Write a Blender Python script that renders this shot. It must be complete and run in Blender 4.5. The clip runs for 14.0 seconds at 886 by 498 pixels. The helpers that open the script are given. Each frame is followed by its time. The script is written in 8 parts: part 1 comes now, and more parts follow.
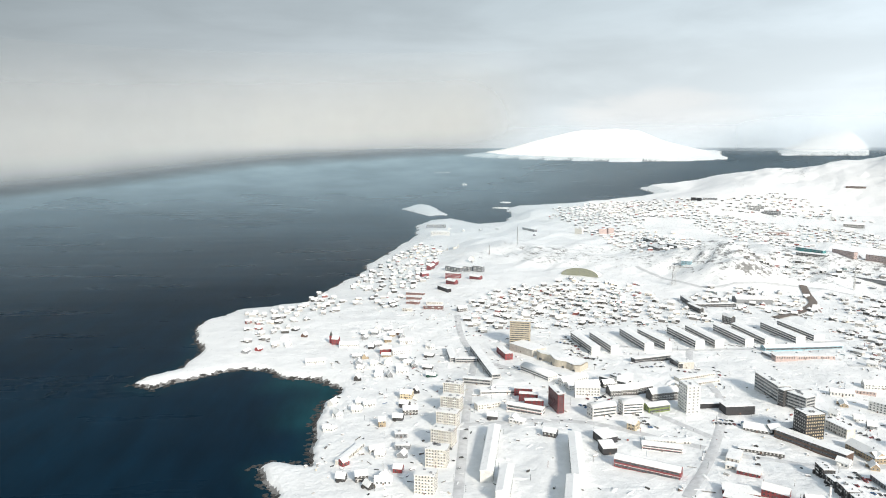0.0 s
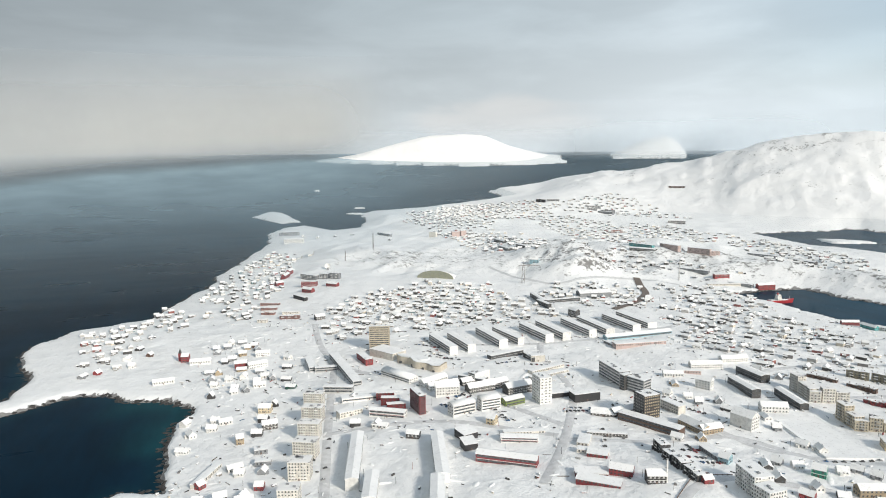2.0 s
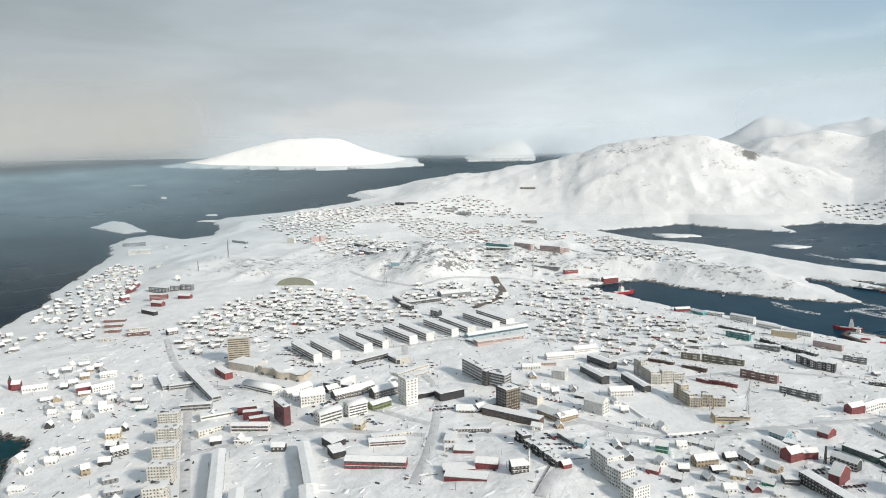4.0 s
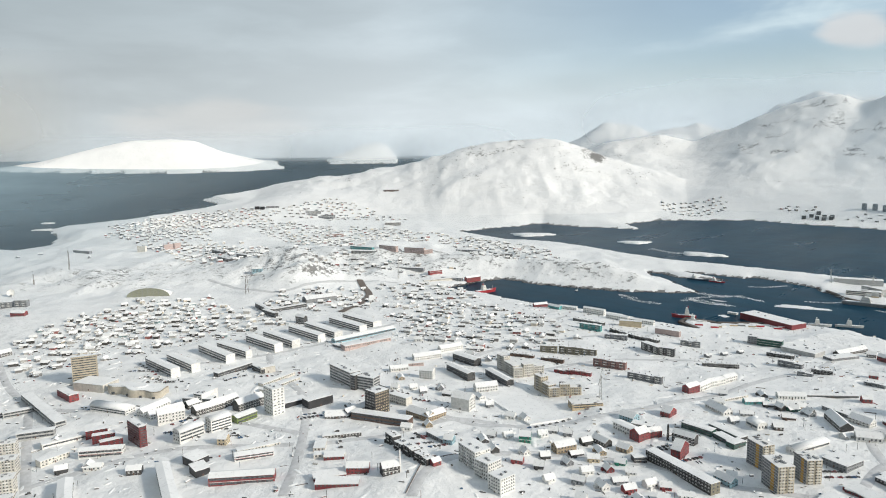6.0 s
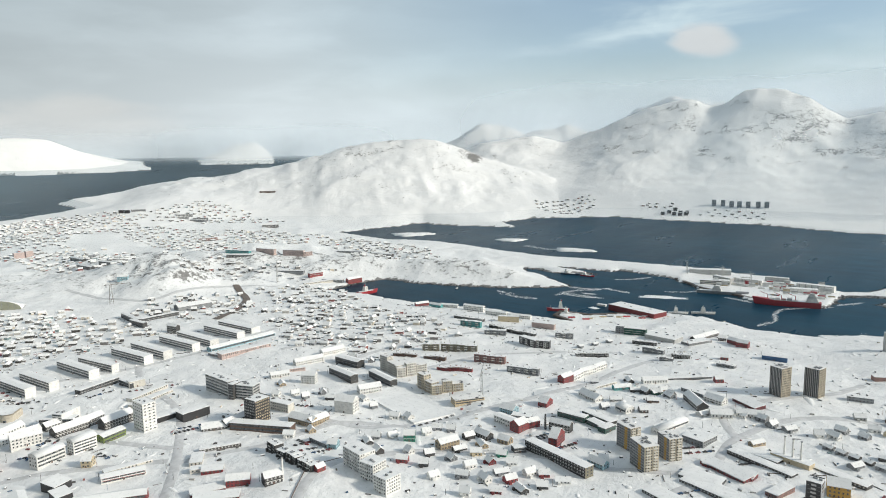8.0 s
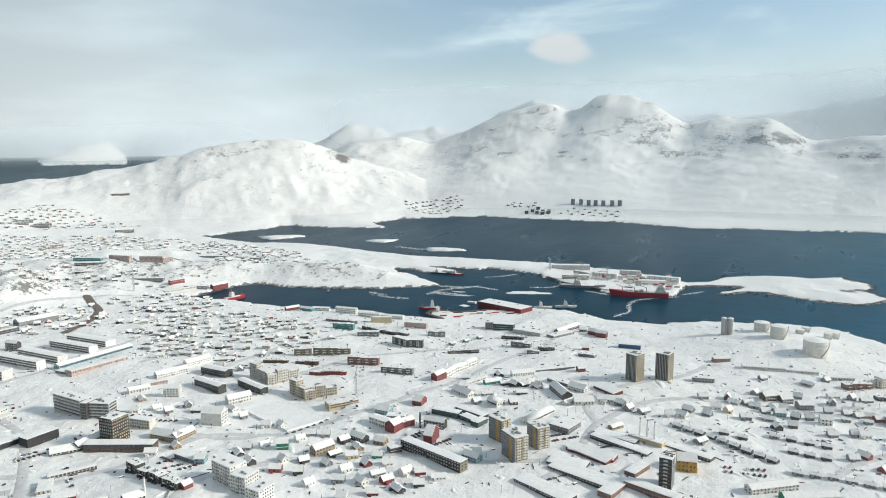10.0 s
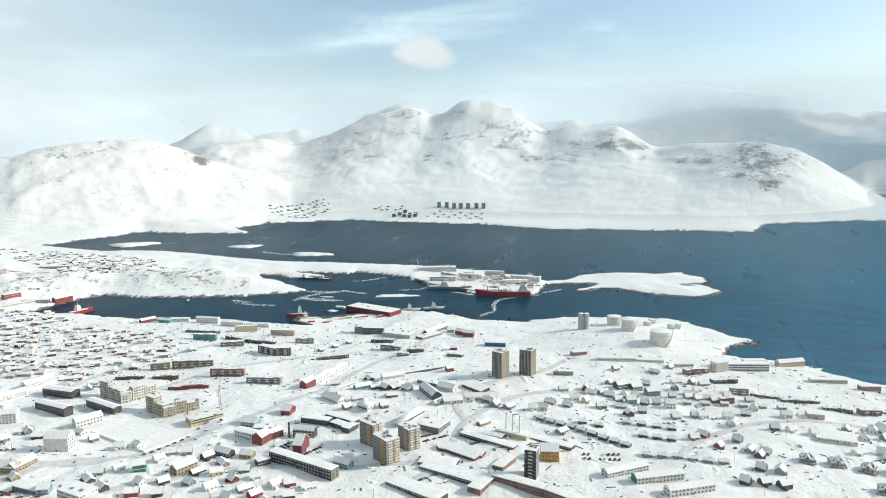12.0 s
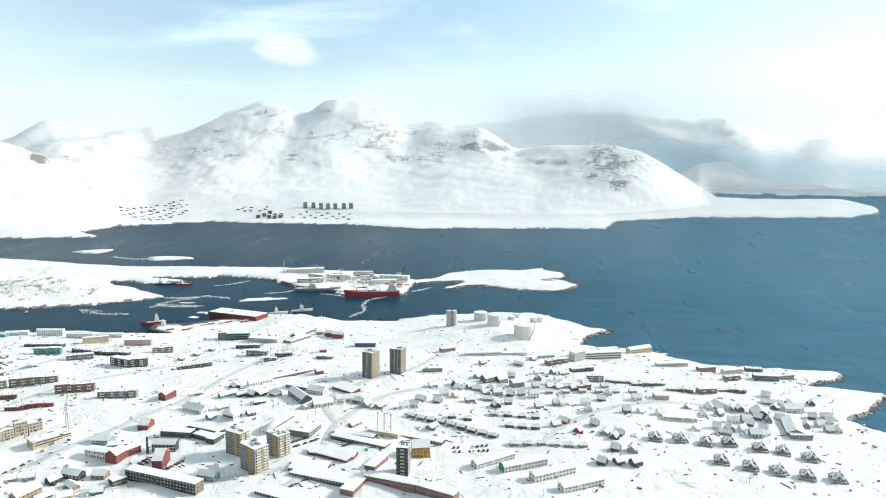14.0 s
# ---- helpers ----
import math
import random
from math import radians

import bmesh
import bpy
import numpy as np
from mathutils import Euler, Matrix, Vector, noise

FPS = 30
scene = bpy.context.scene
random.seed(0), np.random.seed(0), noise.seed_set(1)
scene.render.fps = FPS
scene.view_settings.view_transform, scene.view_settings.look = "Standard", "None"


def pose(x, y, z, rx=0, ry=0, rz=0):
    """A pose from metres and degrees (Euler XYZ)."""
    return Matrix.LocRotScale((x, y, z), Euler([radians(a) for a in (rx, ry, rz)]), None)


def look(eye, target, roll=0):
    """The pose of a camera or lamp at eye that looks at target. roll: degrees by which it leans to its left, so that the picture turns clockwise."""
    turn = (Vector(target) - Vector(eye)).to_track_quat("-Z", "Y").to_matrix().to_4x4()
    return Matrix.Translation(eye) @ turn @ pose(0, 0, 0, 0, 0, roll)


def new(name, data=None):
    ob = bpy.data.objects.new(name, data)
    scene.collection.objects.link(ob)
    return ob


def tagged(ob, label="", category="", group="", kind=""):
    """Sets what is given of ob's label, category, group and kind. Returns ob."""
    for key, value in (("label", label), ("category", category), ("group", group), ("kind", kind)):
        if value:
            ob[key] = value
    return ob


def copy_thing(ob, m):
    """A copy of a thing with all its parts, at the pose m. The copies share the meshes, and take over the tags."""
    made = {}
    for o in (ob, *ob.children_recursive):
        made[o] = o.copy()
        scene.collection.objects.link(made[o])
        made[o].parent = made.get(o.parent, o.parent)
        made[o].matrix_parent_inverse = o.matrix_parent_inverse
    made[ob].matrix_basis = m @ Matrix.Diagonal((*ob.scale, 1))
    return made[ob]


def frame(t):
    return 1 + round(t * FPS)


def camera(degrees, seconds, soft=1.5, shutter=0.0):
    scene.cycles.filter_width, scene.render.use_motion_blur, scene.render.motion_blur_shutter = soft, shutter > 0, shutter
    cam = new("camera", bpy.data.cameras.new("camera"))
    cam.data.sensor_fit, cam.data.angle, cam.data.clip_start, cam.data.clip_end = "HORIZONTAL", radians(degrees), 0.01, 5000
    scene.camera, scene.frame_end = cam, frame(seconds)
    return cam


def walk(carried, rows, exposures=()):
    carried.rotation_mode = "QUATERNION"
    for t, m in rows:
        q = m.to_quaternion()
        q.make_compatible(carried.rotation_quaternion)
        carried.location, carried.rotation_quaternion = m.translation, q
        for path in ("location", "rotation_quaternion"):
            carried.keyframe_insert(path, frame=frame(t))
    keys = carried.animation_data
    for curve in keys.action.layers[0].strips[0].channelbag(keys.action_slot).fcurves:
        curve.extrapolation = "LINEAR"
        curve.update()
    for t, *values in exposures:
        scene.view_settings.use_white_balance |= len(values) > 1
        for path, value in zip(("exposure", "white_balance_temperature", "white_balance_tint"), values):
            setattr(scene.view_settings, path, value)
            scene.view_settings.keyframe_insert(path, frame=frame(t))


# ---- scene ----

cam = camera(66.02, 14.0, soft=1.0)
PATH = [
    (0.0, pose(0.00, -0.00, 287.50, 81.681, 0.171, -4.765)),
    (0.5, pose(-0.41, -0.70, 287.44, 81.804, 0.318, -7.853)),
    (1.0, pose(-0.77, -1.12, 287.47, 81.879, 0.404, -11.006)),
    (1.5, pose(-1.07, -1.09, 287.55, 81.985, 0.436, -13.990)),
    (2.0, pose(-1.34, -0.93, 287.55, 82.053, 0.551, -17.039)),
    (2.5, pose(-1.64, -0.75, 287.48, 82.100, 0.644, -19.953)),
    (3.0, pose(-1.97, -0.55, 287.55, 82.132, 0.721, -23.014)),
    (5.5, pose(-4.51, -3.41, 289.87, 82.231, 0.878, -37.364)),
    (6.0, pose(-4.86, -3.80, 290.03, 82.208, 0.838, -40.302)),
    (6.5, pose(-5.08, -4.29, 290.26, 82.143, 0.855, -43.207)),
    (7.0, pose(-5.18, -4.99, 290.60, 82.090, 0.888, -46.083)),
    (7.5, pose(-5.01, -5.34, 290.83, 82.041, 0.908, -49.033)),
    (8.0, pose(-4.80, -5.39, 290.91, 82.073, 0.817, -50.336)),
    (8.2, pose(-4.86, -5.40, 290.96, 82.069, 0.793, -51.490)),
    (10.5, pose(-5.49, -5.54, 291.47, 82.025, 0.518, -63.809)),
    (11.0, pose(-5.64, -5.90, 291.75, 82.076, 0.424, -66.591)),
    (11.5, pose(-5.89, -6.23, 291.99, 82.140, 0.332, -69.516)),
    (12.0, pose(-6.22, -6.59, 292.21, 82.188, 0.208, -72.302)),
    (12.5, pose(-6.79, -6.83, 292.31, 82.247, 0.085, -75.072)),
    (13.0, pose(-7.37, -7.02, 292.38, 82.252, -0.029, -77.814)),
    (13.5, pose(-7.85, -7.19, 292.36, 82.235, -0.141, -80.672)),
    (14.0, pose(-8.23, -7.36, 292.36, 82.197, -0.244, -83.352)),
]
EXPOSURES = [(0.0, 0.40, 6450, 10), (1.5, 0.17, 6450, 10), (3.0, 0.06, 6450, 10), (6.5, 0.02, 6450, 9), (8.0, 0.01, 6450, 8), (11.0, 0.20, 6350, 6), (12.5, 0.40, 6350, 5), (14.0, 0.56, 6300, 5)]
walk(cam, PATH, EXPOSURES)


# ---- world, sun ----
SUN_AZ, SUN_EL = 155.0, 27.0
world = bpy.data.worlds.new("world")
scene.world = world
world.use_nodes = True
wt = world.node_tree
wt.nodes.clear()


def world_node(kind, **values):
    q = wt.nodes.new(kind)
    for k, v in values.items():
        q.inputs[k].default_value = v
    return q


w_out = wt.nodes.new("ShaderNodeOutputWorld")
w_sky = wt.nodes.new("ShaderNodeTexSky")
w_sky.sky_type = "NISHITA"
w_sky.sun_disc = False
w_sky.sun_elevation, w_sky.sun_rotation = radians(SUN_EL), radians(SUN_AZ)
w_sky.air_density, w_sky.dust_density = 1.0, 1.0
w_clear = world_node("ShaderNodeBackground", Strength=0.13)
w_cloud = world_node("ShaderNodeBackground", Strength=1.0)
w_mix = wt.nodes.new("ShaderNodeMixShader")
w_co = wt.nodes.new("ShaderNodeTexCoord")
w_xyz = wt.nodes.new("ShaderNodeSeparateXYZ")
wt.links.new(w_co.outputs["Generated"], w_xyz.inputs[0])
# long flat cloud sheets, torn at a smaller scale
def world_noise(stretch, place, scale, detail, distortion):
    q = wt.nodes.new("ShaderNodeMapping")
    q.inputs["Scale"].default_value, q.inputs["Location"].default_value = stretch, place
    q.inputs["Rotation"].default_value = (0.06, -0.05, 0.0)
    wt.links.new(w_co.outputs["Generated"], q.inputs[0])
    f = world_node("ShaderNodeTexNoise", Scale=scale, Detail=detail, Roughness=0.52, Distortion=distortion)
    wt.links.new(q.outputs[0], f.inputs["Vector"])
    return f.outputs["Fac"]


def world_math(operation, a, b=0.0, c=0.0):
    q = wt.nodes.new("ShaderNodeMath")
    q.operation = operation
    for sock, val in zip(q.inputs, (a, b, c)):
        if isinstance(val, bpy.types.NodeSocket):
            wt.links.new(val, sock)
        else:
            sock.default_value = val
    return q.outputs[0]


def world_range(value, f0, f1, t0=0.0, t1=1.0):
    q = world_node("ShaderNodeMapRange")
    q.interpolation_type = "SMOOTHSTEP"
    for key, val in (("From Min", f0), ("From Max", f1), ("To Min", t0), ("To Max", t1)):
        q.inputs[key].default_value = val
    wt.links.new(value, q.inputs["Value"])
    return q.outputs[0]


def world_ramp(source, stops):
    q = wt.nodes.new("ShaderNodeValToRGB")
    while len(q.color_ramp.elements) < len(stops):
        q.color_ramp.elements.new(0.5)
    for e, (at, c) in zip(q.color_ramp.elements, stops):
        e.position, e.color = at, (*c, 1)
    wt.links.new(source, q.inputs[0])
    return q.outputs[0]


def world_blend(fac, a, b):
    q = wt.nodes.new("ShaderNodeMix")
    q.data_type = "RGBA"
    for sock, val in ((q.inputs[0], fac), (q.inputs[6], a), (q.inputs[7], b)):
        if isinstance(val, bpy.types.NodeSocket):
            wt.links.new(val, sock)
        elif isinstance(val, tuple):
            sock.default_value = (*val, 1)
        else:
            sock.default_value = val
    return q.outputs[2]


def puff(azimuth, elevation, width, height):
    """One cloud: how deep inside its torn oval a direction lies."""
    u = world_math("MULTIPLY_ADD", world_math("SUBTRACT", heading, azimuth), 1.0 / width, 0.0)
    v = world_math("MULTIPLY_ADD", world_math("SUBTRACT", lift, elevation), 1.0 / height, 0.0)
    d = world_math("ADD", world_math("MULTIPLY", u, u), world_math("MULTIPLY", v, v))
    return world_range(world_math("MULTIPLY_ADD", torn, -2.2, world_math("ADD", d, 1.1)), 1.1, 0.1)


heading = world_math("MULTIPLY", world_math("ARCTAN2", w_xyz.outputs["X"], w_xyz.outputs["Y"]), 180 / math.pi)
lift = world_math("MULTIPLY", world_math("ARCSINE", w_xyz.outputs["Z"]), 180 / math.pi)
sheets = world_noise((1.5, 1.5, 8.5), (0.35, 0.2, 0.1), 1.2, 6.0, 0.6)
torn = world_noise((3.2, 3.2, 11.0), (1.3, 0.7, 0.4), 2.0, 7.0, 0.4)
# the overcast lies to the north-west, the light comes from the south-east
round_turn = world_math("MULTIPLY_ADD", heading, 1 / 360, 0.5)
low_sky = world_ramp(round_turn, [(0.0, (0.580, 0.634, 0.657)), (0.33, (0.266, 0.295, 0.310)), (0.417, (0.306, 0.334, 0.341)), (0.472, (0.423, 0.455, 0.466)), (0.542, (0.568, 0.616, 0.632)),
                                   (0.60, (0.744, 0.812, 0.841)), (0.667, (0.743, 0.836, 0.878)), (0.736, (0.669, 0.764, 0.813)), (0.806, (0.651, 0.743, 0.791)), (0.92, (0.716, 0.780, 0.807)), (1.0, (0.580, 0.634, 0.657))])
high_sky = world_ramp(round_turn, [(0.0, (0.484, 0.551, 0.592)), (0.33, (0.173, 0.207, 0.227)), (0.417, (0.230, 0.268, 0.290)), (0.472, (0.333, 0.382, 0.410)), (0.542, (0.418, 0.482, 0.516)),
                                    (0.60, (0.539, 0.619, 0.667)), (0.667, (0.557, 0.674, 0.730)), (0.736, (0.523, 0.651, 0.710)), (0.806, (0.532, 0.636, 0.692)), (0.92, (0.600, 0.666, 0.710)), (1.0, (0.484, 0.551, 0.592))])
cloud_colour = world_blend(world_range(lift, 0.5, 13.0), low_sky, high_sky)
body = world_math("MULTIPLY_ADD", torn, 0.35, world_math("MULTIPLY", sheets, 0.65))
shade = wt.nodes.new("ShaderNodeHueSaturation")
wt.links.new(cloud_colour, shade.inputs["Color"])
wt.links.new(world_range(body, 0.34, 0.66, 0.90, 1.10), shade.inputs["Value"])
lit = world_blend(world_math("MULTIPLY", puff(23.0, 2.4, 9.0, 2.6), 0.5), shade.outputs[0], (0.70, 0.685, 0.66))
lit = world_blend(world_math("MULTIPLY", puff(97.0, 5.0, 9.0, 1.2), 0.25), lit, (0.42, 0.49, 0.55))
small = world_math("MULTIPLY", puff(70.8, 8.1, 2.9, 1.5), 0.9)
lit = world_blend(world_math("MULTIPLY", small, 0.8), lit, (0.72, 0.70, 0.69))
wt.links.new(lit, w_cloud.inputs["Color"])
# a clearing in the east
east = world_math("MULTIPLY", world_range(heading, 34, 68), world_range(heading, 150, 112))
gap_at = world_math("MULTIPLY", east, world_range(lift, 3.0, 7.5))
opened = world_math("MULTIPLY", gap_at, world_range(body, 0.68, 0.50))
cover = world_math("MAXIMUM", world_math("MULTIPLY_ADD", opened, -0.85, 1.0), small)
wt.links.new(w_sky.outputs["Color"], w_clear.inputs["Color"])
wt.links.new(cover, w_mix.inputs[0])
wt.links.new(w_clear.outputs[0], w_mix.inputs[1])
wt.links.new(w_cloud.outputs[0], w_mix.inputs[2])
wt.links.new(w_mix.outputs[0], w_out.inputs[0])

sun = new("sun", bpy.data.lights.new("sun", "SUN"))
sun.data.energy, sun.data.angle, sun.data.color = 3.35, radians(8.0), (1.0, 0.92, 0.80)
sa, se = radians(SUN_AZ), radians(SUN_EL)
sun.matrix_world = look((600 + 3000 * math.sin(sa) * math.cos(se), 600 + 3000 * math.cos(sa) * math.cos(se), 3000 * math.sin(se)), (600, 600, 0))


# ---- materials ----
def material(name):
    m = bpy.data.materials.new(name)
    m.use_nodes = True
    return m, m.node_tree.nodes, m.node_tree.links, m.node_tree.nodes["Principled BSDF"]


def noise_node(n, l, scale, detail=4.0, vector=None, rough=0.55):
    q = n.new("ShaderNodeTexNoise")
    q.inputs["Scale"].default_value, q.inputs["Detail"].default_value, q.inputs["Roughness"].default_value = scale, detail, rough
    if vector is not None:
        l.new(vector, q.inputs["Vector"])
    return q


def ramp_node(n, l, source, stops):
    q = n.new("ShaderNodeValToRGB")
    e = q.color_ramp.elements
    while len(e) < len(stops):
        e.new(0.5)
    for k, (at, c) in enumerate(stops):
        e[k].position = at
        e[k].color = (*c, 1) if isinstance(c, tuple) else (c, c, c, 1)
    l.new(source, q.inputs["Fac"])
    return q


def mix_node(n, l, fac, a, b):
    q = n.new("ShaderNodeMix")
    q.data_type = "RGBA"
    for sock, val in ((q.inputs[0], fac), (q.inputs[6], a), (q.inputs[7], b)):
        if isinstance(val, bpy.types.NodeSocket):
            l.new(val, sock)
        elif isinstance(val, tuple):
            sock.default_value = (*val, 1)
        else:
            sock.default_value = val
    return q.outputs[2]


def ground_material():
    m, n, l, b = material("snow_ground")
    geo = n.new("ShaderNodeNewGeometry")
    att = n.new("ShaderNodeAttribute")
    att.attribute_name = "shore"
    rocky = n.new("ShaderNodeAttribute")
    rocky.attribute_name = "bare"
    n1 = noise_node(n, l, 0.012, 6, geo.outputs["Position"])
    n2 = noise_node(n, l, 0.12, 5, geo.outputs["Position"], 0.65)
    n3 = noise_node(n, l, 0.9, 3, geo.outputs["Position"])
    snow = ramp_node(n, l, n1.outputs["Fac"], [(0.3, (0.83, 0.835, 0.835)), (0.7, (0.89, 0.89, 0.885))]).outputs[0]
    rock = ramp_node(n, l, n2.outputs["Fac"], [(0.3, (0.035, 0.034, 0.033)), (0.7, (0.17, 0.16, 0.15))]).outputs[0]
    n4 = noise_node(n, l, 0.028, 9, geo.outputs["Position"], 0.72)
    both = n.new("ShaderNodeMath")
    both.operation = "ADD"
    l.new(n2.outputs["Fac"], both.inputs[0])
    l.new(n4.outputs["Fac"], both.inputs[1])
    mask = n.new("ShaderNodeMath")
    mask.operation = "MULTIPLY_ADD"
    l.new(both.outputs[0], mask.inputs[0])
    mask.inputs[1].default_value = 2.0
    l.new(rocky.outputs["Fac"], mask.inputs[2])
    thr = n.new("ShaderNodeMapRange")
    thr.inputs["From Min"].default_value, thr.inputs["From Max"].default_value = 2.6, 2.85
    thr.inputs["To Max"].default_value = 0.85
    l.new(mask.outputs[0], thr.inputs["Value"])
    # trampled, gritted snow where people live
    lived = n.new("ShaderNodeAttribute")
    lived.attribute_name = "trampled"
    n5 = noise_node(n, l, 0.045, 6, geo.outputs["Position"], 0.7)
    grit = n.new("ShaderNodeMapRange")
    grit.inputs["From Min"].default_value, grit.inputs["From Max"].default_value = 0.42, 0.66
    l.new(n5.outputs["Fac"], grit.inputs["Value"])
    amount = n.new("ShaderNodeMath")
    amount.operation = "MULTIPLY"
    l.new(grit.outputs[0], amount.inputs[0])
    l.new(lived.outputs["Fac"], amount.inputs[1])
    snow = mix_node(n, l, amount.outputs[0], snow, (0.60, 0.605, 0.61))
    c = mix_node(n, l, thr.outputs[0], snow, rock)
    l.new(c, b.inputs["Base Color"])
    b.inputs["Roughness"].default_value = 0.75
    bump = n.new("ShaderNodeBump")
    bump.inputs["Strength"].default_value, bump.inputs["Distance"].default_value = 0.7, 2.4
    l.new(n2.outputs["Fac"], bump.inputs["Height"])
    # wind drifts, longer than they are wide
    lie = n.new("ShaderNodeMapping")
    lie.inputs["Scale"].default_value, lie.inputs["Rotation"].default_value = (0.022, 0.032, 0.03), (0, 0, 0.6)
    l.new(geo.outputs["Position"], lie.inputs["Vector"])
    n7 = noise_node(n, l, 1.0, 5, lie.outputs[0], 0.55)
    drift = n.new("ShaderNodeBump")
    drift.inputs["Strength"].default_value, drift.inputs["Distance"].default_value = 0.4, 6.0
    l.new(n7.outputs["Fac"], drift.inputs["Height"])
    # crags and gullies too small for the sheet itself
    wild = n.new("ShaderNodeAttribute")
    wild.attribute_name = "wild"
    n6 = noise_node(n, l, 0.011, 10, geo.outputs["Position"], 0.66)
    craggy = n.new("ShaderNodeBump")
    craggy.inputs["Strength"].default_value = 0.8
    tall = n.new("ShaderNodeMath")
    tall.operation = "MULTIPLY"
    tall.inputs[1].default_value = 9.0
    l.new(wild.outputs["Fac"], tall.inputs[0])
    l.new(tall.outputs[0], craggy.inputs["Distance"])
    l.new(n6.outputs["Fac"], craggy.inputs["Height"])
    l.new(drift.outputs[0], craggy.inputs["Normal"])
    l.new(craggy.outputs[0], bump.inputs["Normal"])
    bump2 = n.new("ShaderNodeBump")
    bump2.inputs["Strength"].default_value, bump2.inputs["Distance"].default_value = 0.3, 0.3
    l.new(n3.outputs["Fac"], bump2.inputs["Height"])
    l.new(bump.outputs[0], bump2.inputs["Normal"])
    l.new(bump2.outputs[0], b.inputs["Normal"])
    return m


def water_material():
    m, n, l, b = material("sea_water")
    geo = n.new("ShaderNodeNewGeometry")
    big = noise_node(n, l, 0.0016, 4, geo.outputs["Position"])
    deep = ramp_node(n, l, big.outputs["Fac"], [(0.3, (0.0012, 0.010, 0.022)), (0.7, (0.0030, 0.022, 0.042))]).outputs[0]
    # paler blue for the east: veiling glare put into the water's colour
    glare_blue = ramp_node(n, l, big.outputs["Fac"], [(0.3, (0.010, 0.098, 0.172)), (0.7, (0.014, 0.126, 0.212))]).outputs[0]
    glare_tint = n.new("ShaderNodeAttribute")
    glare_tint.attribute_name = "glare_tint"
    c = mix_node(n, l, glare_tint.outputs["Fac"], deep, glare_blue)
    # pale sand shows through the shallows
    shoal = n.new("ShaderNodeAttribute")
    shoal.attribute_name = "shoal"
    c = mix_node(n, l, shoal.outputs["Fac"], c, (0.012, 0.085, 0.095))
    swell = n.new("ShaderNodeMapping")
    swell.inputs["Scale"].default_value, swell.inputs["Rotation"].default_value = (0.030, 0.007, 0.01), (0, 0, 0.35)
    l.new(geo.outputs["Position"], swell.inputs["Vector"])
    rows = noise_node(n, l, 1.0, 5, swell.outputs[0], 0.65)
    tone = n.new("ShaderNodeHueSaturation")
    vary = n.new("ShaderNodeMapRange")
    vary.inputs["From Min"].default_value, vary.inputs["From Max"].default_value = 0.3, 0.7
    vary.inputs["To Min"].default_value, vary.inputs["To Max"].default_value = 0.72, 1.3
    l.new(rows.outputs["Fac"], vary.inputs["Value"])
    l.new(vary.outputs[0], tone.inputs["Value"])
    l.new(c, tone.inputs["Color"])
    l.new(tone.outputs[0], b.inputs["Base Color"])
    # wind lanes: smoother and rougher streaks of ripples
    lane = n.new("ShaderNodeMapping")
    lane.inputs["Scale"].default_value = (0.0022, 0.012, 0.01)
    lane.inputs["Rotation"].default_value = (0, 0, 0.5)
    l.new(geo.outputs["Position"], lane.inputs["Vector"])
    streak = noise_node(n, l, 1.0, 6, lane.outputs[0], 0.6)
    gloss = n.new("ShaderNodeMapRange")
    gloss.inputs["From Min"].default_value, gloss.inputs["From Max"].default_value = 0.35, 0.65
    gloss.inputs["To Min"].default_value, gloss.inputs["To Max"].default_value = 0.27, 0.31
    l.new(streak.outputs["Fac"], gloss.inputs["Value"])
    l.new(gloss.outputs[0], b.inputs["Roughness"])
    b.inputs["IOR"].default_value = 1.12
    b.inputs["Specular IOR Level"].default_value = 0.19
    b.inputs["Specular Tint"].default_value = (0.80, 0.90, 1.0, 1.0)
    return m


GROUND, WATER = ground_material(), water_material()


# ---- terrain shape ----
EYE_Z = 287.5
RIM = 4900.0


def sea_level(r):
    """The water, which lifts towards the rim so that its far edge stands where the real horizon does."""
    return 4.1e-5 * np.maximum(r - 2300.0, 0.0) ** 2


MAINLAND_WEST = [
    (-94, 542), (-114, 582), (-122, 598), (-108, 608), (-72, 594), (-76, 630), (-76, 668), (-82, 696), (-74, 722), (-74, 754),
    (-58, 776), (-58, 800), (-90, 832), (-126, 842), (-162, 882), (-200, 892), (-226, 874), (-254, 850), (-286, 818), (-318, 838),
    (-306, 868), (-274, 894), (-274, 918), (-268, 984), (-288, 1030), (-306, 1116), (-302, 1152), (-262, 1234), (-154, 1270), (-104, 1468),
    (-60, 1552), (-50, 1680), (24, 1986), (96, 2284), (106, 2522), (168, 2678), (264, 2736)]
MAINLAND_NORTH = [
    (354, 2560), (450, 2612), (520, 2804), (536, 3006), (610, 3082), (824, 3098), (1144, 3166), (1332, 3254), (1310, 3475), (1494, 3540),
    (1732, 3610), (2042, 3650), (2356, 3670), (2692, 3650), (3300, 3900), (3800, 5200), (6000, 4000), (6500, 0), (5200, -3600), (3200, -2600),
    (3488, -1738), (3622, -1356), (3714, -994), (3614, -998), (3542, -1166), (3462, -1528), (3270, -1580), (3100, -1534), (3012, -1360), (3032, -1144),
    (3066, -780), (2946, -404), (2718, -340), (2712, -92), (2678, 198), (2650, 400), (2716, 730), (2680, 1038), (2666, 1270), (2464, 1546)]
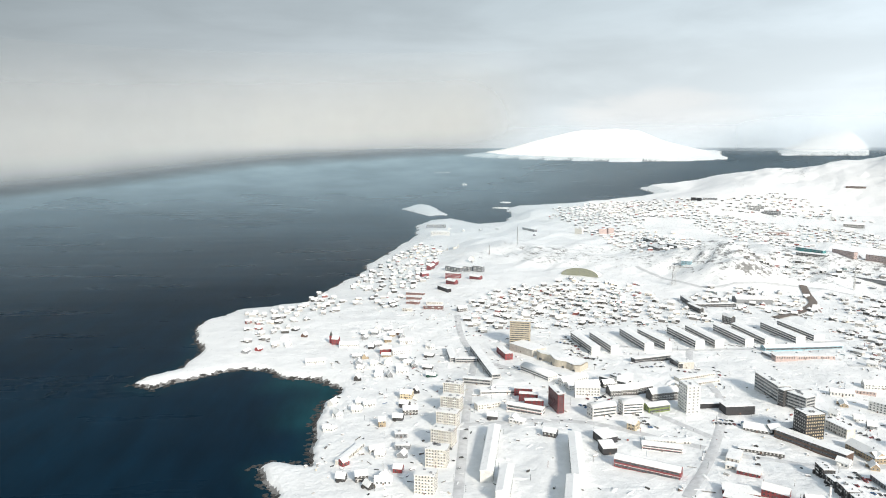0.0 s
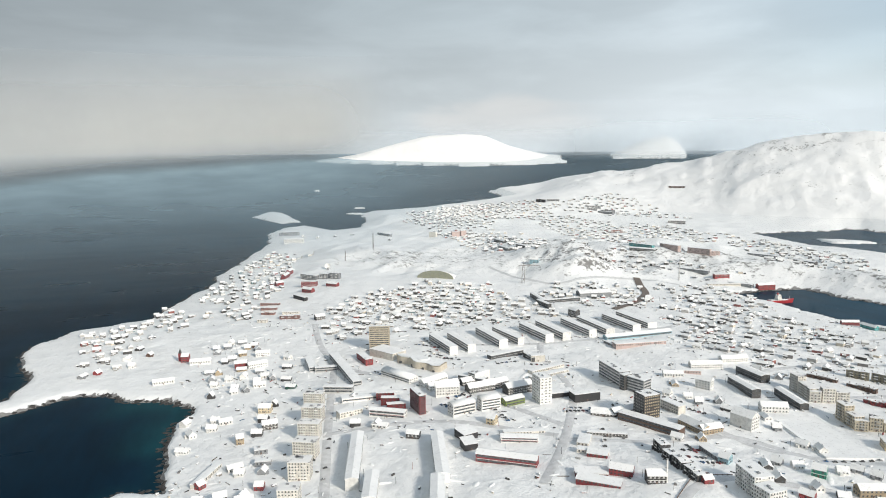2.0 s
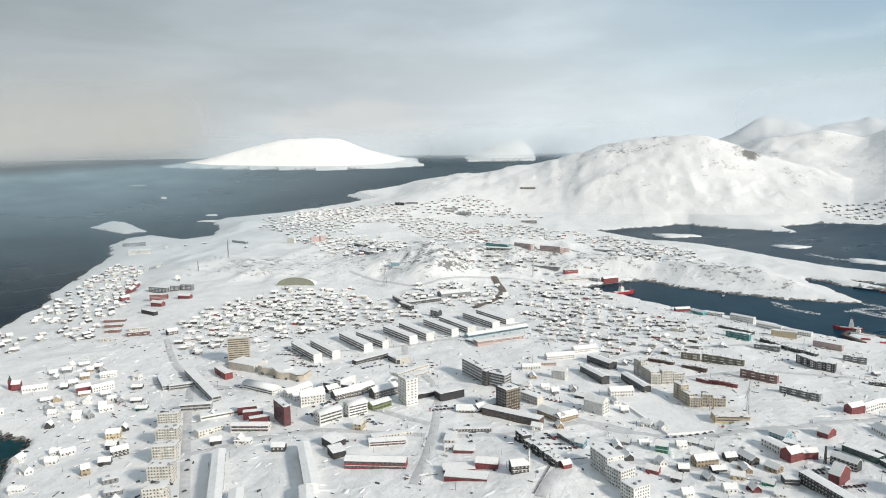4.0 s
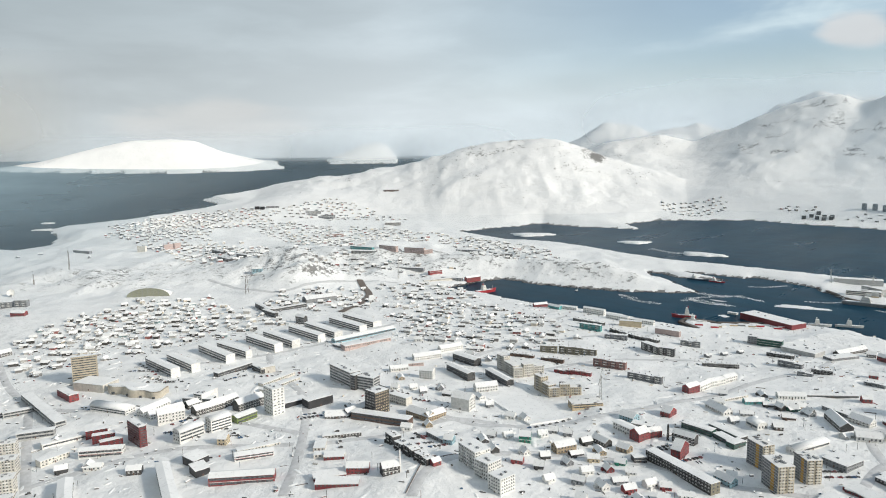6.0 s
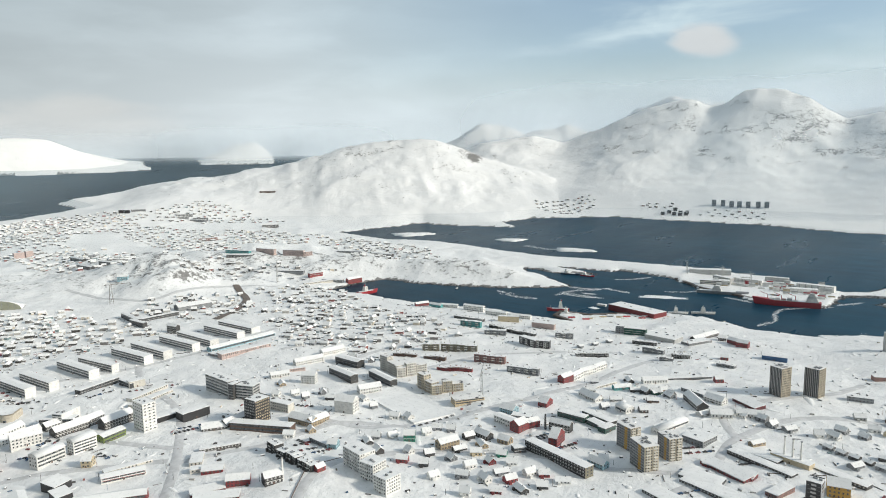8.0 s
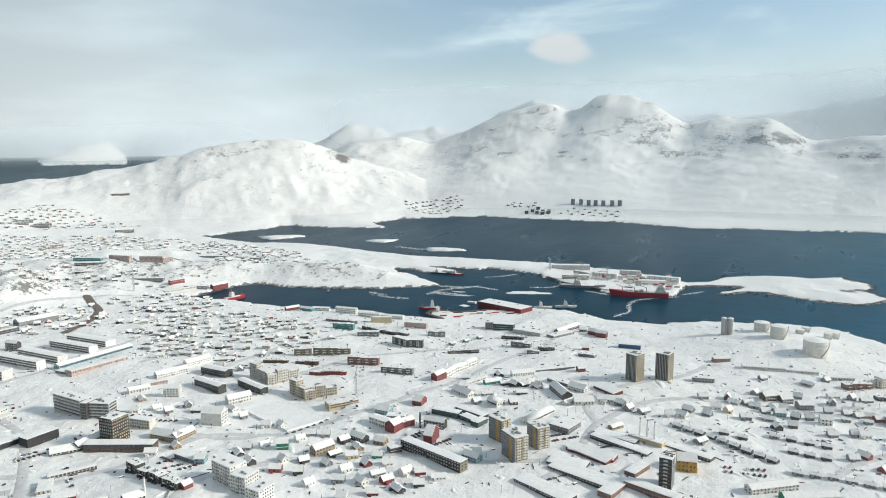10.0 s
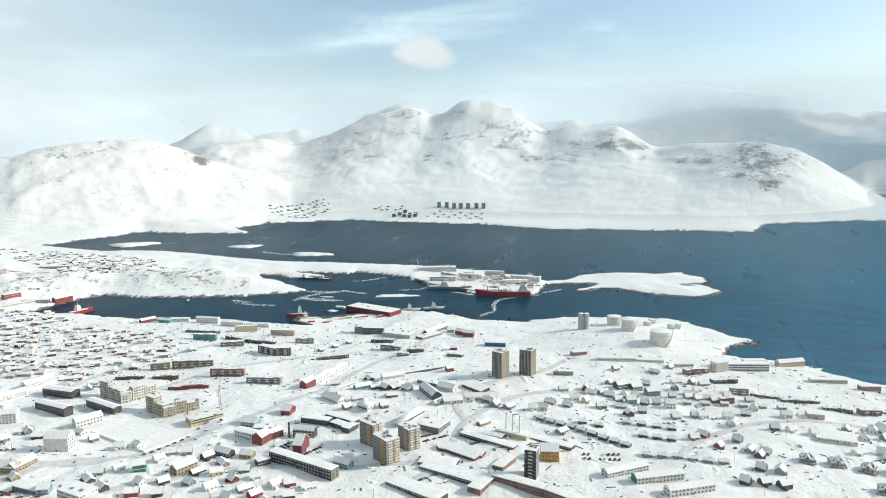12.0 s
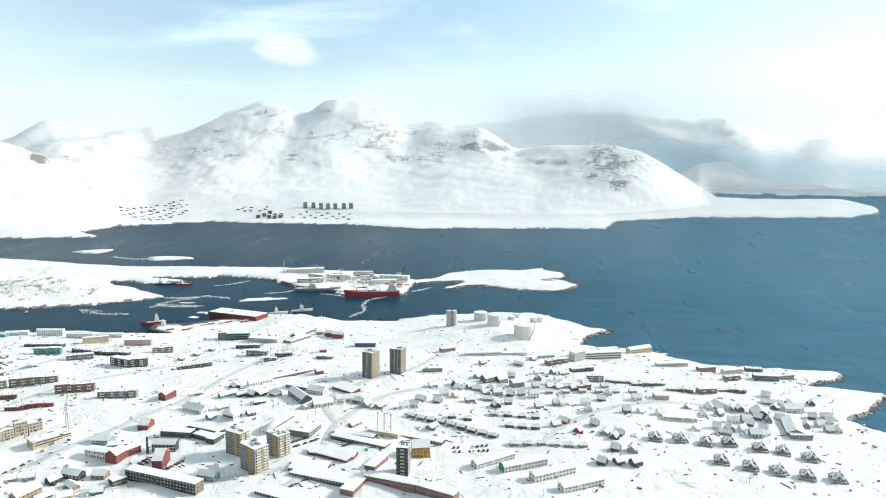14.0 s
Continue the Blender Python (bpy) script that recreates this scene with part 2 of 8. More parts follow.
MAINLAND_EAST = [
    (2288, 1582), (2202, 1458), (2108, 1678), (2082, 1848), (1864, 1894), (1714, 1924), (1694, 1902), (1670, 1650), (1720, 1440), (1664, 1164),
    (1644, 998), (1662, 862), (1682, 618), (1680, 570), (1642, 380), (1550, 238), (1444, 230), (1386, 248), (1382, 354), (1440, 488),
    (1518, 572), (1550, 720), (1526, 730), (1500, 860), (1468, 746), (1430, 800), (1440, 930), (1398, 890), (1346, 798), (1300, 722),
    (1248, 752), (1200, 832), (1144, 958), (1118, 1110), (1046, 1128), (962, 1120), (966, 1078), (964, 956), (972, 856), (1008, 754)]
MAINLAND_SOUTH = [
    (1012, 640), (1020, 560), (1036, 600), (1070, 610), (1072, 558), (1168, 462), (1178, 388), (1146, 302), (1146, 210), (1196, 156),
    (1238, 46), (1248, -28), (1202, -78), (1154, -124), (1138, -164), (1076, -112), (1036, -104), (1018, -202), (986, -230), (956, -276),
    (952, -336), (950, -380), (946, -446), (910, -426), (884, -366), (872, -420), (858, -458), (806, -416), (766, -378), (738, -398),
    (700, -480), (600, -700), (200, -900), (-300, -700), (-350, -100), (-200, 300)]
COAST = MAINLAND_WEST + MAINLAND_NORTH + MAINLAND_EAST + MAINLAND_SOUTH
PORT_ISLE = [(1560, 242), (1585, 200), (1663, 180), (1707, 111), (1738, 32), (1730, 5), (1780, -64), (1702, -121), (1648, -114), (1618, -98), (1594, -121), (1546, -146),
             (1499, -122), (1467, -92), (1461, -57), (1464, -13), (1480, 32), (1502, 80), (1503, 112), (1453, 147), (1472, 169), (1520, 140), (1548, 130), (1536, 190), (1505, 232), (1530, 250)]
WEST_ISLET = [(72, 3050), (122, 3150), (202, 3150), (262, 2840), (178, 2828), (110, 2960)]


def inside_distance(x, y, ring):
    """Metres from (x, y) to the ring's edge, positive inside it."""
    best = np.full(x.shape, 1e12)
    odd = np.zeros(x.shape, bool)
    for (ax, ay), (bx, by) in zip(ring, ring[1:] + ring[:1]):
        dx, dy = bx - ax, by - ay
        u = np.clip(((x - ax) * dx + (y - ay) * dy) / (dx * dx + dy * dy), 0, 1)
        best = np.minimum(best, (x - ax - u * dx) ** 2 + (y - ay - u * dy) ** 2)
        if ay != by:
            odd ^= ((ay > y) != (by > y)) & (x < ax + (y - ay) / dy * dx)
    return np.where(odd, 1.0, -1.0) * np.sqrt(best)


def lattice(ix, iy, seed):
    h = np.sin(ix * 127.1 + iy * 311.7 + seed * 74.7) * 43758.5453
    return h - np.floor(h)


def soft_noise(x, y, size, seed=0):
    """Smooth noise from -1 to 1 with features of that size."""
    u, v = x / size, y / size
    iu, iv = np.floor(u), np.floor(v)
    fu, fv = u - iu, v - iv
    fu, fv = fu * fu * (3 - 2 * fu), fv * fv * (3 - 2 * fv)
    a, b = lattice(iu, iv, seed), lattice(iu + 1, iv, seed)
    c, d = lattice(iu, iv + 1, seed), lattice(iu + 1, iv + 1, seed)
    return 2 * (a + (b - a) * fu + (c - a) * fv + (a - b - c + d) * fu * fv) - 1


def relief(x, y, size, octaves=5, seed=0):
    """Ridged noise: sharp crests and rounded gullies."""
    total, weight = 0.0, 1.0
    for k in range(octaves):
        u, v = 0.8 * x - 0.6 * y + 31 * k, 0.6 * x + 0.8 * y - 17 * k
        total = total + weight * (0.5 - np.abs(soft_noise(u, v, size / 2 ** k, seed + k)))
        weight *= 0.5
    return total


def smooth(a, b, x):
    u = np.clip((x - a) / (b - a), 0, 1)
    return u * u * (3 - 2 * u)


def crest(az, r, azimuths, slopes, foot, top, power, blunt=0.35):
    """A range whose crest line at distance top stands at these angles over the eye's level, rising from its foot."""
    f = np.clip((r - foot) / (top - foot), 0, None)
    below = np.clip(1 - f, 0, 1)
    x, y = r * np.sin(np.radians(az)), r * np.cos(np.radians(az))
    # the spurs wander sideways on their way down
    at = az + below * (1.5 + 4.0 * soft_noise(x, y, 600, 81) + 1.2 * soft_noise(x, y, 210, 82))
    spread = blunt + 2.6 * below
    el = sum(np.interp(at + o * spread, azimuths, slopes) for o in (-1.0, -0.5, 0.0, 0.5, 1.0)) / 5
    rise = EYE_Z + top * np.tan(np.radians(el)) - sea_level(top)
    return np.where(f < 1, rise * np.clip(f, 0, 1) ** power, rise * np.exp(-((f - 1) * 1.6) ** 2))


def mound(x, y, cx, cy, along, across, turn, height):
    c, s = math.cos(math.radians(turn)), math.sin(math.radians(turn))
    u, v = ((x - cx) * c + (y - cy) * s) / along, ((y - cy) * c - (x - cx) * s) / across
    return height * np.exp(-(u * u + v * v))


def land_height(x, y):
    """Height of the ground over the water beside it; below zero under water."""
    x, y = np.asarray(x, float), np.asarray(y, float)
    r, az = np.hypot(x, y), np.degrees(np.arctan2(x, y))
    wob = 5 * soft_noise(x, y, 60, 3) + 3 * soft_noise(x, y, 19, 4) + 1.6 * soft_noise(x, y, 8, 6)
    d = inside_distance(x, y, COAST) + wob * np.clip(r / 900, 0.4, 1.6) * (1 - 0.8 * smooth(0, 60, 90 - np.hypot(x - 1090, y - 520) * 0.5))
    base = np.where(d > 0, 4.0 * smooth(0, 8, d) + 7.5 * (1 - np.exp(-np.maximum(d, 0) / 70)) + 9 * smooth(60, 420, d), np.maximum(d * 0.25, -9))
    inland = smooth(5, 120, d)
    hills = 3.5 * soft_noise(x, y, 190, 11) + 1.4 * soft_noise(x, y, 60, 12) + 1.0 * soft_noise(x, y, 27, 13) + 0.45 * soft_noise(x, y, 12, 14)
    for m in HILLS:
        hills = hills + mound(x, y, *m)
    rough = relief(x, y, 130, 4, 40)
    for cx, cy, size, amount in CRAGS:
        hills = hills + rough * amount * np.exp(-((x - cx) ** 2 + (y - cy) ** 2) / size ** 2)
    hills = hills + (relief(x, y, 150, 4, 50) - 0.4) * 9 * smooth(1350, 1600, r) * smooth(2850, 2500, r)
    h = base + inland * hills
    for cx, cy, size, level in FLATS:
        w = smooth(size, size * 0.6, np.hypot(x - cx, y - cy)) * (d > 0)
        h = h + (level - h) * w
    # the ranges
    big = relief(x, y, 700, 6, 5)
    fine = relief(x, y, 300, 6, 9)
    m1 = crest(az, r, MID_AZ, MID_EL, np.interp(az, [25, 34, 45, 66], [2700, 2850, 2700, 2650]), 3550.0, 1.15)
    m2 = crest(az, r, BIG_AZ, BIG_EL, np.interp(az, [48, 60, 70, 84, 90, 94, 97, 100, 103, 106], [3100, 2950, 2930, 2880, 2870, 2900, 2970, 3090, 3230, 3380]), np.interp(az, [50, 75, 86, 92, 96, 99, 106], [4250, 4250, 4080, 3930, 3820, 3770, 3780]), np.interp(az, [78, 90], [1.35, 1.0]))
    m3 = crest(az, r, BACK_AZ, BACK_EL, np.interp(az, [40, 98, 104, 125], [4350, 4350, 3700, 3600]), 4700.0, 1.1, 0.45)
    ledges = relief(x, y, 120, 4, 61) - 0.4
    m1 = m1 * (1 + 0.12 * (big - 0.3)) + ((fine - 0.35) * 22 + ledges * 5) * smooth(12, 90, m1)
    m2 = m2 * (1 + 0.06 * (big - 0.3)) + ((fine - 0.35) * 18 + ledges * 5) * smooth(30, 160, m2)
    m3 = m3 * (1 + 0.15 * (big - 0.3)) + (relief(x, y, 420, 5, 33) - 0.4) * 34 * smooth(40, 160, m3)
    ranges = np.maximum(np.maximum(m1, m2), m3)
    h = np.where(d > 0, np.maximum(h, 0) + ranges * smooth(0, 90, d), h)
    # the islands out at sea
    for ring, top in ((PORT_ISLE, 9.0), (WEST_ISLET, 16.0)):
        q = inside_distance(x, y, ring) + wob
        h = np.maximum(h, np.where(q > 0, 1.5 * smooth(0, 6, q) + top * (1 - np.exp(-q / 45)) * (0.55 + 0.9 * relief(x, y, 120, 3, 71)), np.maximum(q * 0.25, -9)))
    for azs, els, foot, top in ((ISLE_AZ, ISLE_EL, ISLE_FOOT, 4750.0), (FAR_AZ, FAR_EL, 4720.0, 4840.0)):
        if isinstance(foot, tuple):
            foot = np.interp(az, *foot)
        isle = crest(az, r, azs, els, foot, top, 0.8) * (1 + 0.10 * (big - 0.3)) * (az > azs[0]) * (az < azs[-1])
        h = np.where(isle > 0.5, np.maximum(h, isle), h)
    return h


HILLS = [
    (740, 1390, 120, 85, 60, 44), (690, 1500, 130, 90, 20, 18), (850, 1620, 160, 90, 30, 16),
    (1080, 1330, 330, 95, 123, 30), (1270, 960, 190, 75, 118, 20), (1000, 1560, 160, 90, 40, 16), (1150, 1680, 200, 80, 125, 20),
    (420, 1640, 120, 200, 0, 14), (300, 1780, 90, 160, 0, 18), (560, 2700, 160, 120, 0, 22), (130, 2560, 70, 60, 0, 14),
    (1050, 20, 130, 90, 70, 10), (340, 425, 50, 70, 20, 9), (900, 2500, 400, 250, 40, 20), (1400, 2700, 400, 300, 40, 40),
    (760, 1700, 110, 90, 0, 22), (180, 1500, 80, 160, 0, 8)]
FLATS = [(1110, 520, 130, 3.2), (1450, 330, 120, 3.4), (520, 475, 70, 17.0), (1540, 480, 90, 3.6)]
CRAGS = [(740, 1390, 150, 22), (420, 1640, 200, 10), (760, 1700, 160, 14), (1100, 1330, 260, 9), (1280, 950, 180, 7)]
MID_AZ = [25, 28, 33, 37.2, 39.9, 41.8, 44.1, 47.4, 50.2, 52, 53.4, 54.3, 58, 62.1, 66]
MID_EL = [-3.3, -2.5, -1.8, -1.01, -0.48, 0.4, 0.6, 0.65, 0.61, -0.11, -0.76, -1, -2.2, -3.2, -4.2]
BIG_AZ = [48, 54, 58, 60.4, 63.1, 64.8, 67, 69.5, 70.2, 71.5, 72.6, 73.5, 74.9, 76.5, 78.2, 79.3, 80.6, 82.8, 84.5, 86.5, 89.4, 92.6, 95.2, 97.3, 99.2, 101.4, 104.4, 108]
BIG_EL = [-2, 0.6, 0.9, 0.27, 1.37, 2.34, 3.11, 3.57, 3.61, 2.95, 3.18, 3.86, 4.32, 4.14, 3.49, 2.46, 1.55, 2.14, 2.08, 2.12, 0.21, 0.47, 0.68, 0.74, 0.29, -0.98, -2.9, -4.5]
BACK_AZ = [40, 50, 52.7, 53.6, 57, 60.4, 62.2, 65.5, 68.8, 71, 74, 80, 82.4, 84, 88, 93, 95, 98.2, 101.2, 103.3, 105.7, 107, 108.6, 110.9, 112.7, 114.5, 117, 130]
BACK_EL = [-3, 0.5, 2.0, 2.6, 1.4, 2.4, 1.9, 3.1, 3.8, 3.6, 3.0, 2.7, 2.9, 2.5, 2.4, 3.3, 3.6, 3.6, 2.9, 2.65, 3.15, 2.4, 1.4, 0.62, 1.12, 0.3, -0.2, -1]
ISLE_AZ = [5.9, 9.9, 12.6, 14.5, 16.3, 18.6, 20.5, 22.4, 24.7, 26.6, 27.3]
ISLE_EL = [-0.55, 0.0, 0.7, 1.2, 1.6, 1.7, 1.5, 0.6, 0.0, -0.42, -0.6]
ISLE_FOOT = ([6.3, 9.9, 14.4, 19, 23.7, 26.8], [4715, 4640, 4575, 4530, 4545, 4590])
FAR_AZ = [30.0, 32.1, 33.5, 35.1, 36.1, 36.6]
FAR_EL = [-0.5, 0.4, 1.0, 1.3, 0.6, -0.5]


def ground_z(x, y):
    """The ground's level in the world at one place."""
    return float(sea_level(math.hypot(x, y)) + land_height(np.array([x]), np.array([y]))[0])


# ---- ground and water ----
def polar_sheet(name, azimuths, radii, height, mat):
    """One sheet laid out in rings round the middle of the plan."""
    az, rr = np.meshgrid(np.radians(azimuths), radii)
    x, y = rr * np.sin(az), rr * np.cos(az)
    z, extra = height(x, y)
    rows, cols = x.shape
    verts = np.stack([x, y, z], -1).reshape(-1, 3)
    i = np.arange(rows * cols).reshape(rows, cols)
    nxt = np.roll(i, -1, axis=1)
    quads = np.stack([i[:-1], i[1:], nxt[1:], nxt[:-1]], -1).reshape(-1, 4)
    hub = len(verts)
    verts = np.vstack([verts, [[0, 0, float(z[0].mean())]]])
    tris = np.stack([np.full(cols, hub), i[0], nxt[0]], -1)
    me = bpy.data.meshes.new(name)
    me.vertices.add(len(verts))
    me.vertices.foreach_set("co", verts.ravel())
    loops = np.concatenate([quads.ravel(), tris.ravel()])
    me.loops.add(len(loops))
    me.loops.foreach_set("vertex_index", loops)
    me.polygons.add(len(quads) + len(tris))
    starts = np.concatenate([np.arange(len(quads)) * 4, len(quads) * 4 + np.arange(len(tris)) * 3])
    me.polygons.foreach_set("loop_start", starts)
    me.update(calc_edges=True)
    me.validate()
    me.polygons.foreach_set("use_smooth", np.ones(len(me.polygons), bool))
    for key, values in extra.items():
        a = me.attributes.new(key, "FLOAT", "POINT")
        a.data.foreach_set("value", np.append(values.ravel(), 0.0))
    me.materials.append(mat)
    return new(name, me)


def ground_height(x, y):
    h = land_height(x, y)
    r = np.hypot(x, y)
    z = sea_level(r) + h
    dzr = np.gradient(z, axis=0) / np.maximum(np.gradient(r, axis=0), 1e-3)
    dza = np.gradient(z, axis=1) / np.maximum(r * 0.0035, 1.0)
    steep = np.hypot(dzr, dza)
    az = np.degrees(np.arctan2(x, y))
    bare = 0.75 * smooth(0.5, 1.2, steep) * smooth(4, 20, h) * smooth(4300, 3900, r) + 1.35 * smooth(3.0, 1.9, h)
    for ca, cr, wa, wr, amount in ((52.6, 3540, 0.9, 70, 0.6), (91, 3600, 5, 300, 0.22), (97.5, 3400, 3.2, 270, 0.42), (84, 3900, 4, 180, 0.2), (46, 3000, 6, 120, 0.2)):
        bare = bare + amount * np.exp(-((az - ca) / wa) ** 2 - ((r - cr) / wr) ** 2)
    for cx, cy, size, _ in CRAGS:
        bare = bare + 0.36 * np.exp(-((x - cx) ** 2 + (y - cy) ** 2) / size ** 2)
    bare = bare + 0.3 * smooth(60, 200, h) * smooth(3000, 3400, r) * smooth(4500, 4200, r)
    bare = bare + 0.10 * smooth(16, 40, h) * smooth(1050, 1250, r) * smooth(2700, 2400, r)
    # slanting bands of bare rock on the mountain sides
    band = soft_noise(az * 55 + 0.35 * (z - 100), z * 3.2 - az * 14, 120, 21) + 0.6 * soft_noise(az * 60, z * 2.6, 45, 22)
    bare = bare + 0.34 * smooth(0.1, 1.0, band) * smooth(40, 120, h) * smooth(2750, 3050, r) * smooth(4500, 4200, r)
    wild = np.maximum(smooth(2500, 2900, r) * smooth(10, 60, h), 0.3 * smooth(1150, 1400, r) * smooth(8, 18, h))
    bare = bare + 0.14 * smooth(1200, 1500, r) * smooth(2800, 2500, r) * smooth(8, 20, h)
    for cx, cy, size, _ in CRAGS:
        wild = np.maximum(wild, 0.25 * np.exp(-((x - cx) ** 2 + (y - cy) ** 2) / size ** 2))
    bare = bare + 0.05 * smooth(1400, 1150, r) * smooth(3, 8, h) * smooth(440, 520, r)
    trampled = smooth(1500, 1200, r) * smooth(3, 8, h) * smooth(440, 520, r) * 0.4
    return z, {"shore": h, "bare": bare, "trampled": trampled, "wild": wild}


AZ_COLUMNS = np.concatenate([np.arange(-50, 130, 0.2), np.arange(130, 310, 4.0)])
GROUND_RINGS = np.geomspace(120, RIM, 580)
ground = polar_sheet("ground", AZ_COLUMNS, GROUND_RINGS, ground_height, GROUND)
tagged(ground, "snow-covered rocky coast with low hills and mountain ranges", "ground", kind="structure")


def sea_height(x, y):
    r = np.hypot(x, y)
    near = inside_distance(x, y, MAINLAND_WEST + [(1000, 1500), (300, 300)])
    shallow = 0.32 * smooth(-75, -6, near) * smooth(110, 60, np.hypot(x + 95, y - 770)) + 0.12 * smooth(-28, -4, near)
    # glare and haze over the eastern water, painted as paler blue by azimuth
    return sea_level(r), {"shoal": np.clip(shallow, 0, 1), "glare_tint": (0.24 * smooth(28, 55, np.degrees(np.arctan2(x, y))) + 0.76 * smooth(72, 114, np.degrees(np.arctan2(x, y)))) * smooth(180, 150, np.abs(np.degrees(np.arctan2(x, y))))}


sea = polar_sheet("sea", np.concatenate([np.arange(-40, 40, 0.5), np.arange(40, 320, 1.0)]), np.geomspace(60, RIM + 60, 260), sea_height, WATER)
tagged(sea, "dark blue open sea water with small ripples", "water", kind="structure")


# ---- mist, low cloud and tinted sheets for aerial haze ----
def mist_material(name, colour, through_light=0.5, patchy=1.0, blue_tint=None):
    """A tinted sheet standing in for mist, cloud and aerial haze: mostly clear, the rest scatters the daylight that
    falls on its sloping face.
    """
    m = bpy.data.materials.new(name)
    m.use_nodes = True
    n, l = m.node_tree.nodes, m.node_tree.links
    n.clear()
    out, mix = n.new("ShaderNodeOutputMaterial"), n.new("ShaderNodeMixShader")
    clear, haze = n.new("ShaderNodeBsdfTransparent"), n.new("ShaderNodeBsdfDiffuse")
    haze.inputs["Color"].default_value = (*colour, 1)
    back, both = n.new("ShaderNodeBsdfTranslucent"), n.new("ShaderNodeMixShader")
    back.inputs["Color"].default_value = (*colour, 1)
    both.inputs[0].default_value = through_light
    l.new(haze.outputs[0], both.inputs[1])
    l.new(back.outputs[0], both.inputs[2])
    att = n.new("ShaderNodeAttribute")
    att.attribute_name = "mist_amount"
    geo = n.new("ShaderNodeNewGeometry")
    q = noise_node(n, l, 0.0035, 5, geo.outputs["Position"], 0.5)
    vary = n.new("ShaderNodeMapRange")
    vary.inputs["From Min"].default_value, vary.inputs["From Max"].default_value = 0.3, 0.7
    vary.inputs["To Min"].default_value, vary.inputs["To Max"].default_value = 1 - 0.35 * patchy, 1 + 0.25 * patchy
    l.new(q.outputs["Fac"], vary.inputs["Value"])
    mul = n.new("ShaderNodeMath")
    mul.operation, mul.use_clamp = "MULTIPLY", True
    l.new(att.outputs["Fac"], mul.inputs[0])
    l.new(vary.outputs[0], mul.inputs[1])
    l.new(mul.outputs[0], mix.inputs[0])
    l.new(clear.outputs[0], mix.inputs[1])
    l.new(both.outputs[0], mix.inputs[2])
    # haze colour painted bluer by region, mostly over the sea and far off
    if blue_tint:
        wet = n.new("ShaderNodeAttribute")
        wet.attribute_name = "blue_tint"
        l.new(mix_node(n, l, wet.outputs["Fac"], colour, blue_tint), haze.inputs["Color"])
    l.new(mix.outputs[0], out.inputs[0])
    return m


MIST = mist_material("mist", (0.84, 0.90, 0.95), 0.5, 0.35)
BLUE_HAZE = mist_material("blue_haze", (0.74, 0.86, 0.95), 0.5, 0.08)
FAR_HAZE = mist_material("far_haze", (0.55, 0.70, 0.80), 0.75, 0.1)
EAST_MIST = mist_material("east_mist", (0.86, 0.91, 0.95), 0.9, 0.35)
SEA_FOG = mist_material("sea_fog", (0.41, 0.42, 0.42), 0.0, 0.2)
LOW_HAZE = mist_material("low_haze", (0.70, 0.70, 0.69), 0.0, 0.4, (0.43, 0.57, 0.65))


def mist_bank(name, az0, az1, radius, bottom, top, density, label, lean=1.0, mat=None, fade=4.0):
    """A curved see-through sheet for mist, cloud and haze, its density given over azimuth and height above the water.
    """
    az = np.linspace(az0, az1, 70)
    up = np.linspace(0, 1, 28)
    A, U = np.meshgrid(az, up)
    base = sea_level(radius(A))
    R = radius(A) + lean * U * (top - bottom)
    Z = base + bottom + U * (top - bottom)
    amount = density(A, Z - base) * smooth(az0, az0 + fade, A) * smooth(az1, az1 - fade, A)
    return mist_sheet(name, A, R, Z, amount, label, mat or MIST)


def mist_sheet(name, A, R, Z, amount, label, mat, wet=None):
    verts = np.stack([R * np.sin(np.radians(A)), R * np.cos(np.radians(A)), Z], -1).reshape(-1, 3)
    i = np.arange(A.size).reshape(A.shape)
    faces = np.stack([i[:-1, :-1], i[:-1, 1:], i[1:, 1:], i[1:, :-1]], -1).reshape(-1, 4)
    me = bpy.data.meshes.new(name)
    me.from_pydata(verts.tolist(), [], faces.tolist())
    a = me.attributes.new("mist_amount", "FLOAT", "POINT")
    a.data.foreach_set("value", amount.ravel())
    if wet is not None:
        me.attributes.new("blue_tint", "FLOAT", "POINT").data.foreach_set("value", wet.ravel())
    me.polygons.foreach_set("use_smooth", np.ones(len(me.polygons), bool))
    me.materials.append(mat)
    return tagged(new(name, me), label, "mist", kind="structure")


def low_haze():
    """A tinted sheet standing in for aerial haze over town and sea, thicker the further one looks through it, sinking
    to the water out at sea.
    """
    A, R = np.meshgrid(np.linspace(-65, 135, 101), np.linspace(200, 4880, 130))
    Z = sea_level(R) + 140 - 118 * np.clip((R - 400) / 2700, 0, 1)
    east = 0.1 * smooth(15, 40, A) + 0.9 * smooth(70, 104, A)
    # opacity set by azimuth as well as distance, to veil east and west
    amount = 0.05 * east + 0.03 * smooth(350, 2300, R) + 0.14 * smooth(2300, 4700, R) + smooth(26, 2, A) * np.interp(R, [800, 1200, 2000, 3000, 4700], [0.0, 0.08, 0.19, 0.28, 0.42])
    return mist_sheet("low_haze", A, R, Z, amount * smooth(200, 420, R), "thin bluish sheet standing in for haze over town and water", LOW_HAZE,
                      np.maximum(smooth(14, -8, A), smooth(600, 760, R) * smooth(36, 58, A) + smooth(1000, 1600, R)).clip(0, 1))


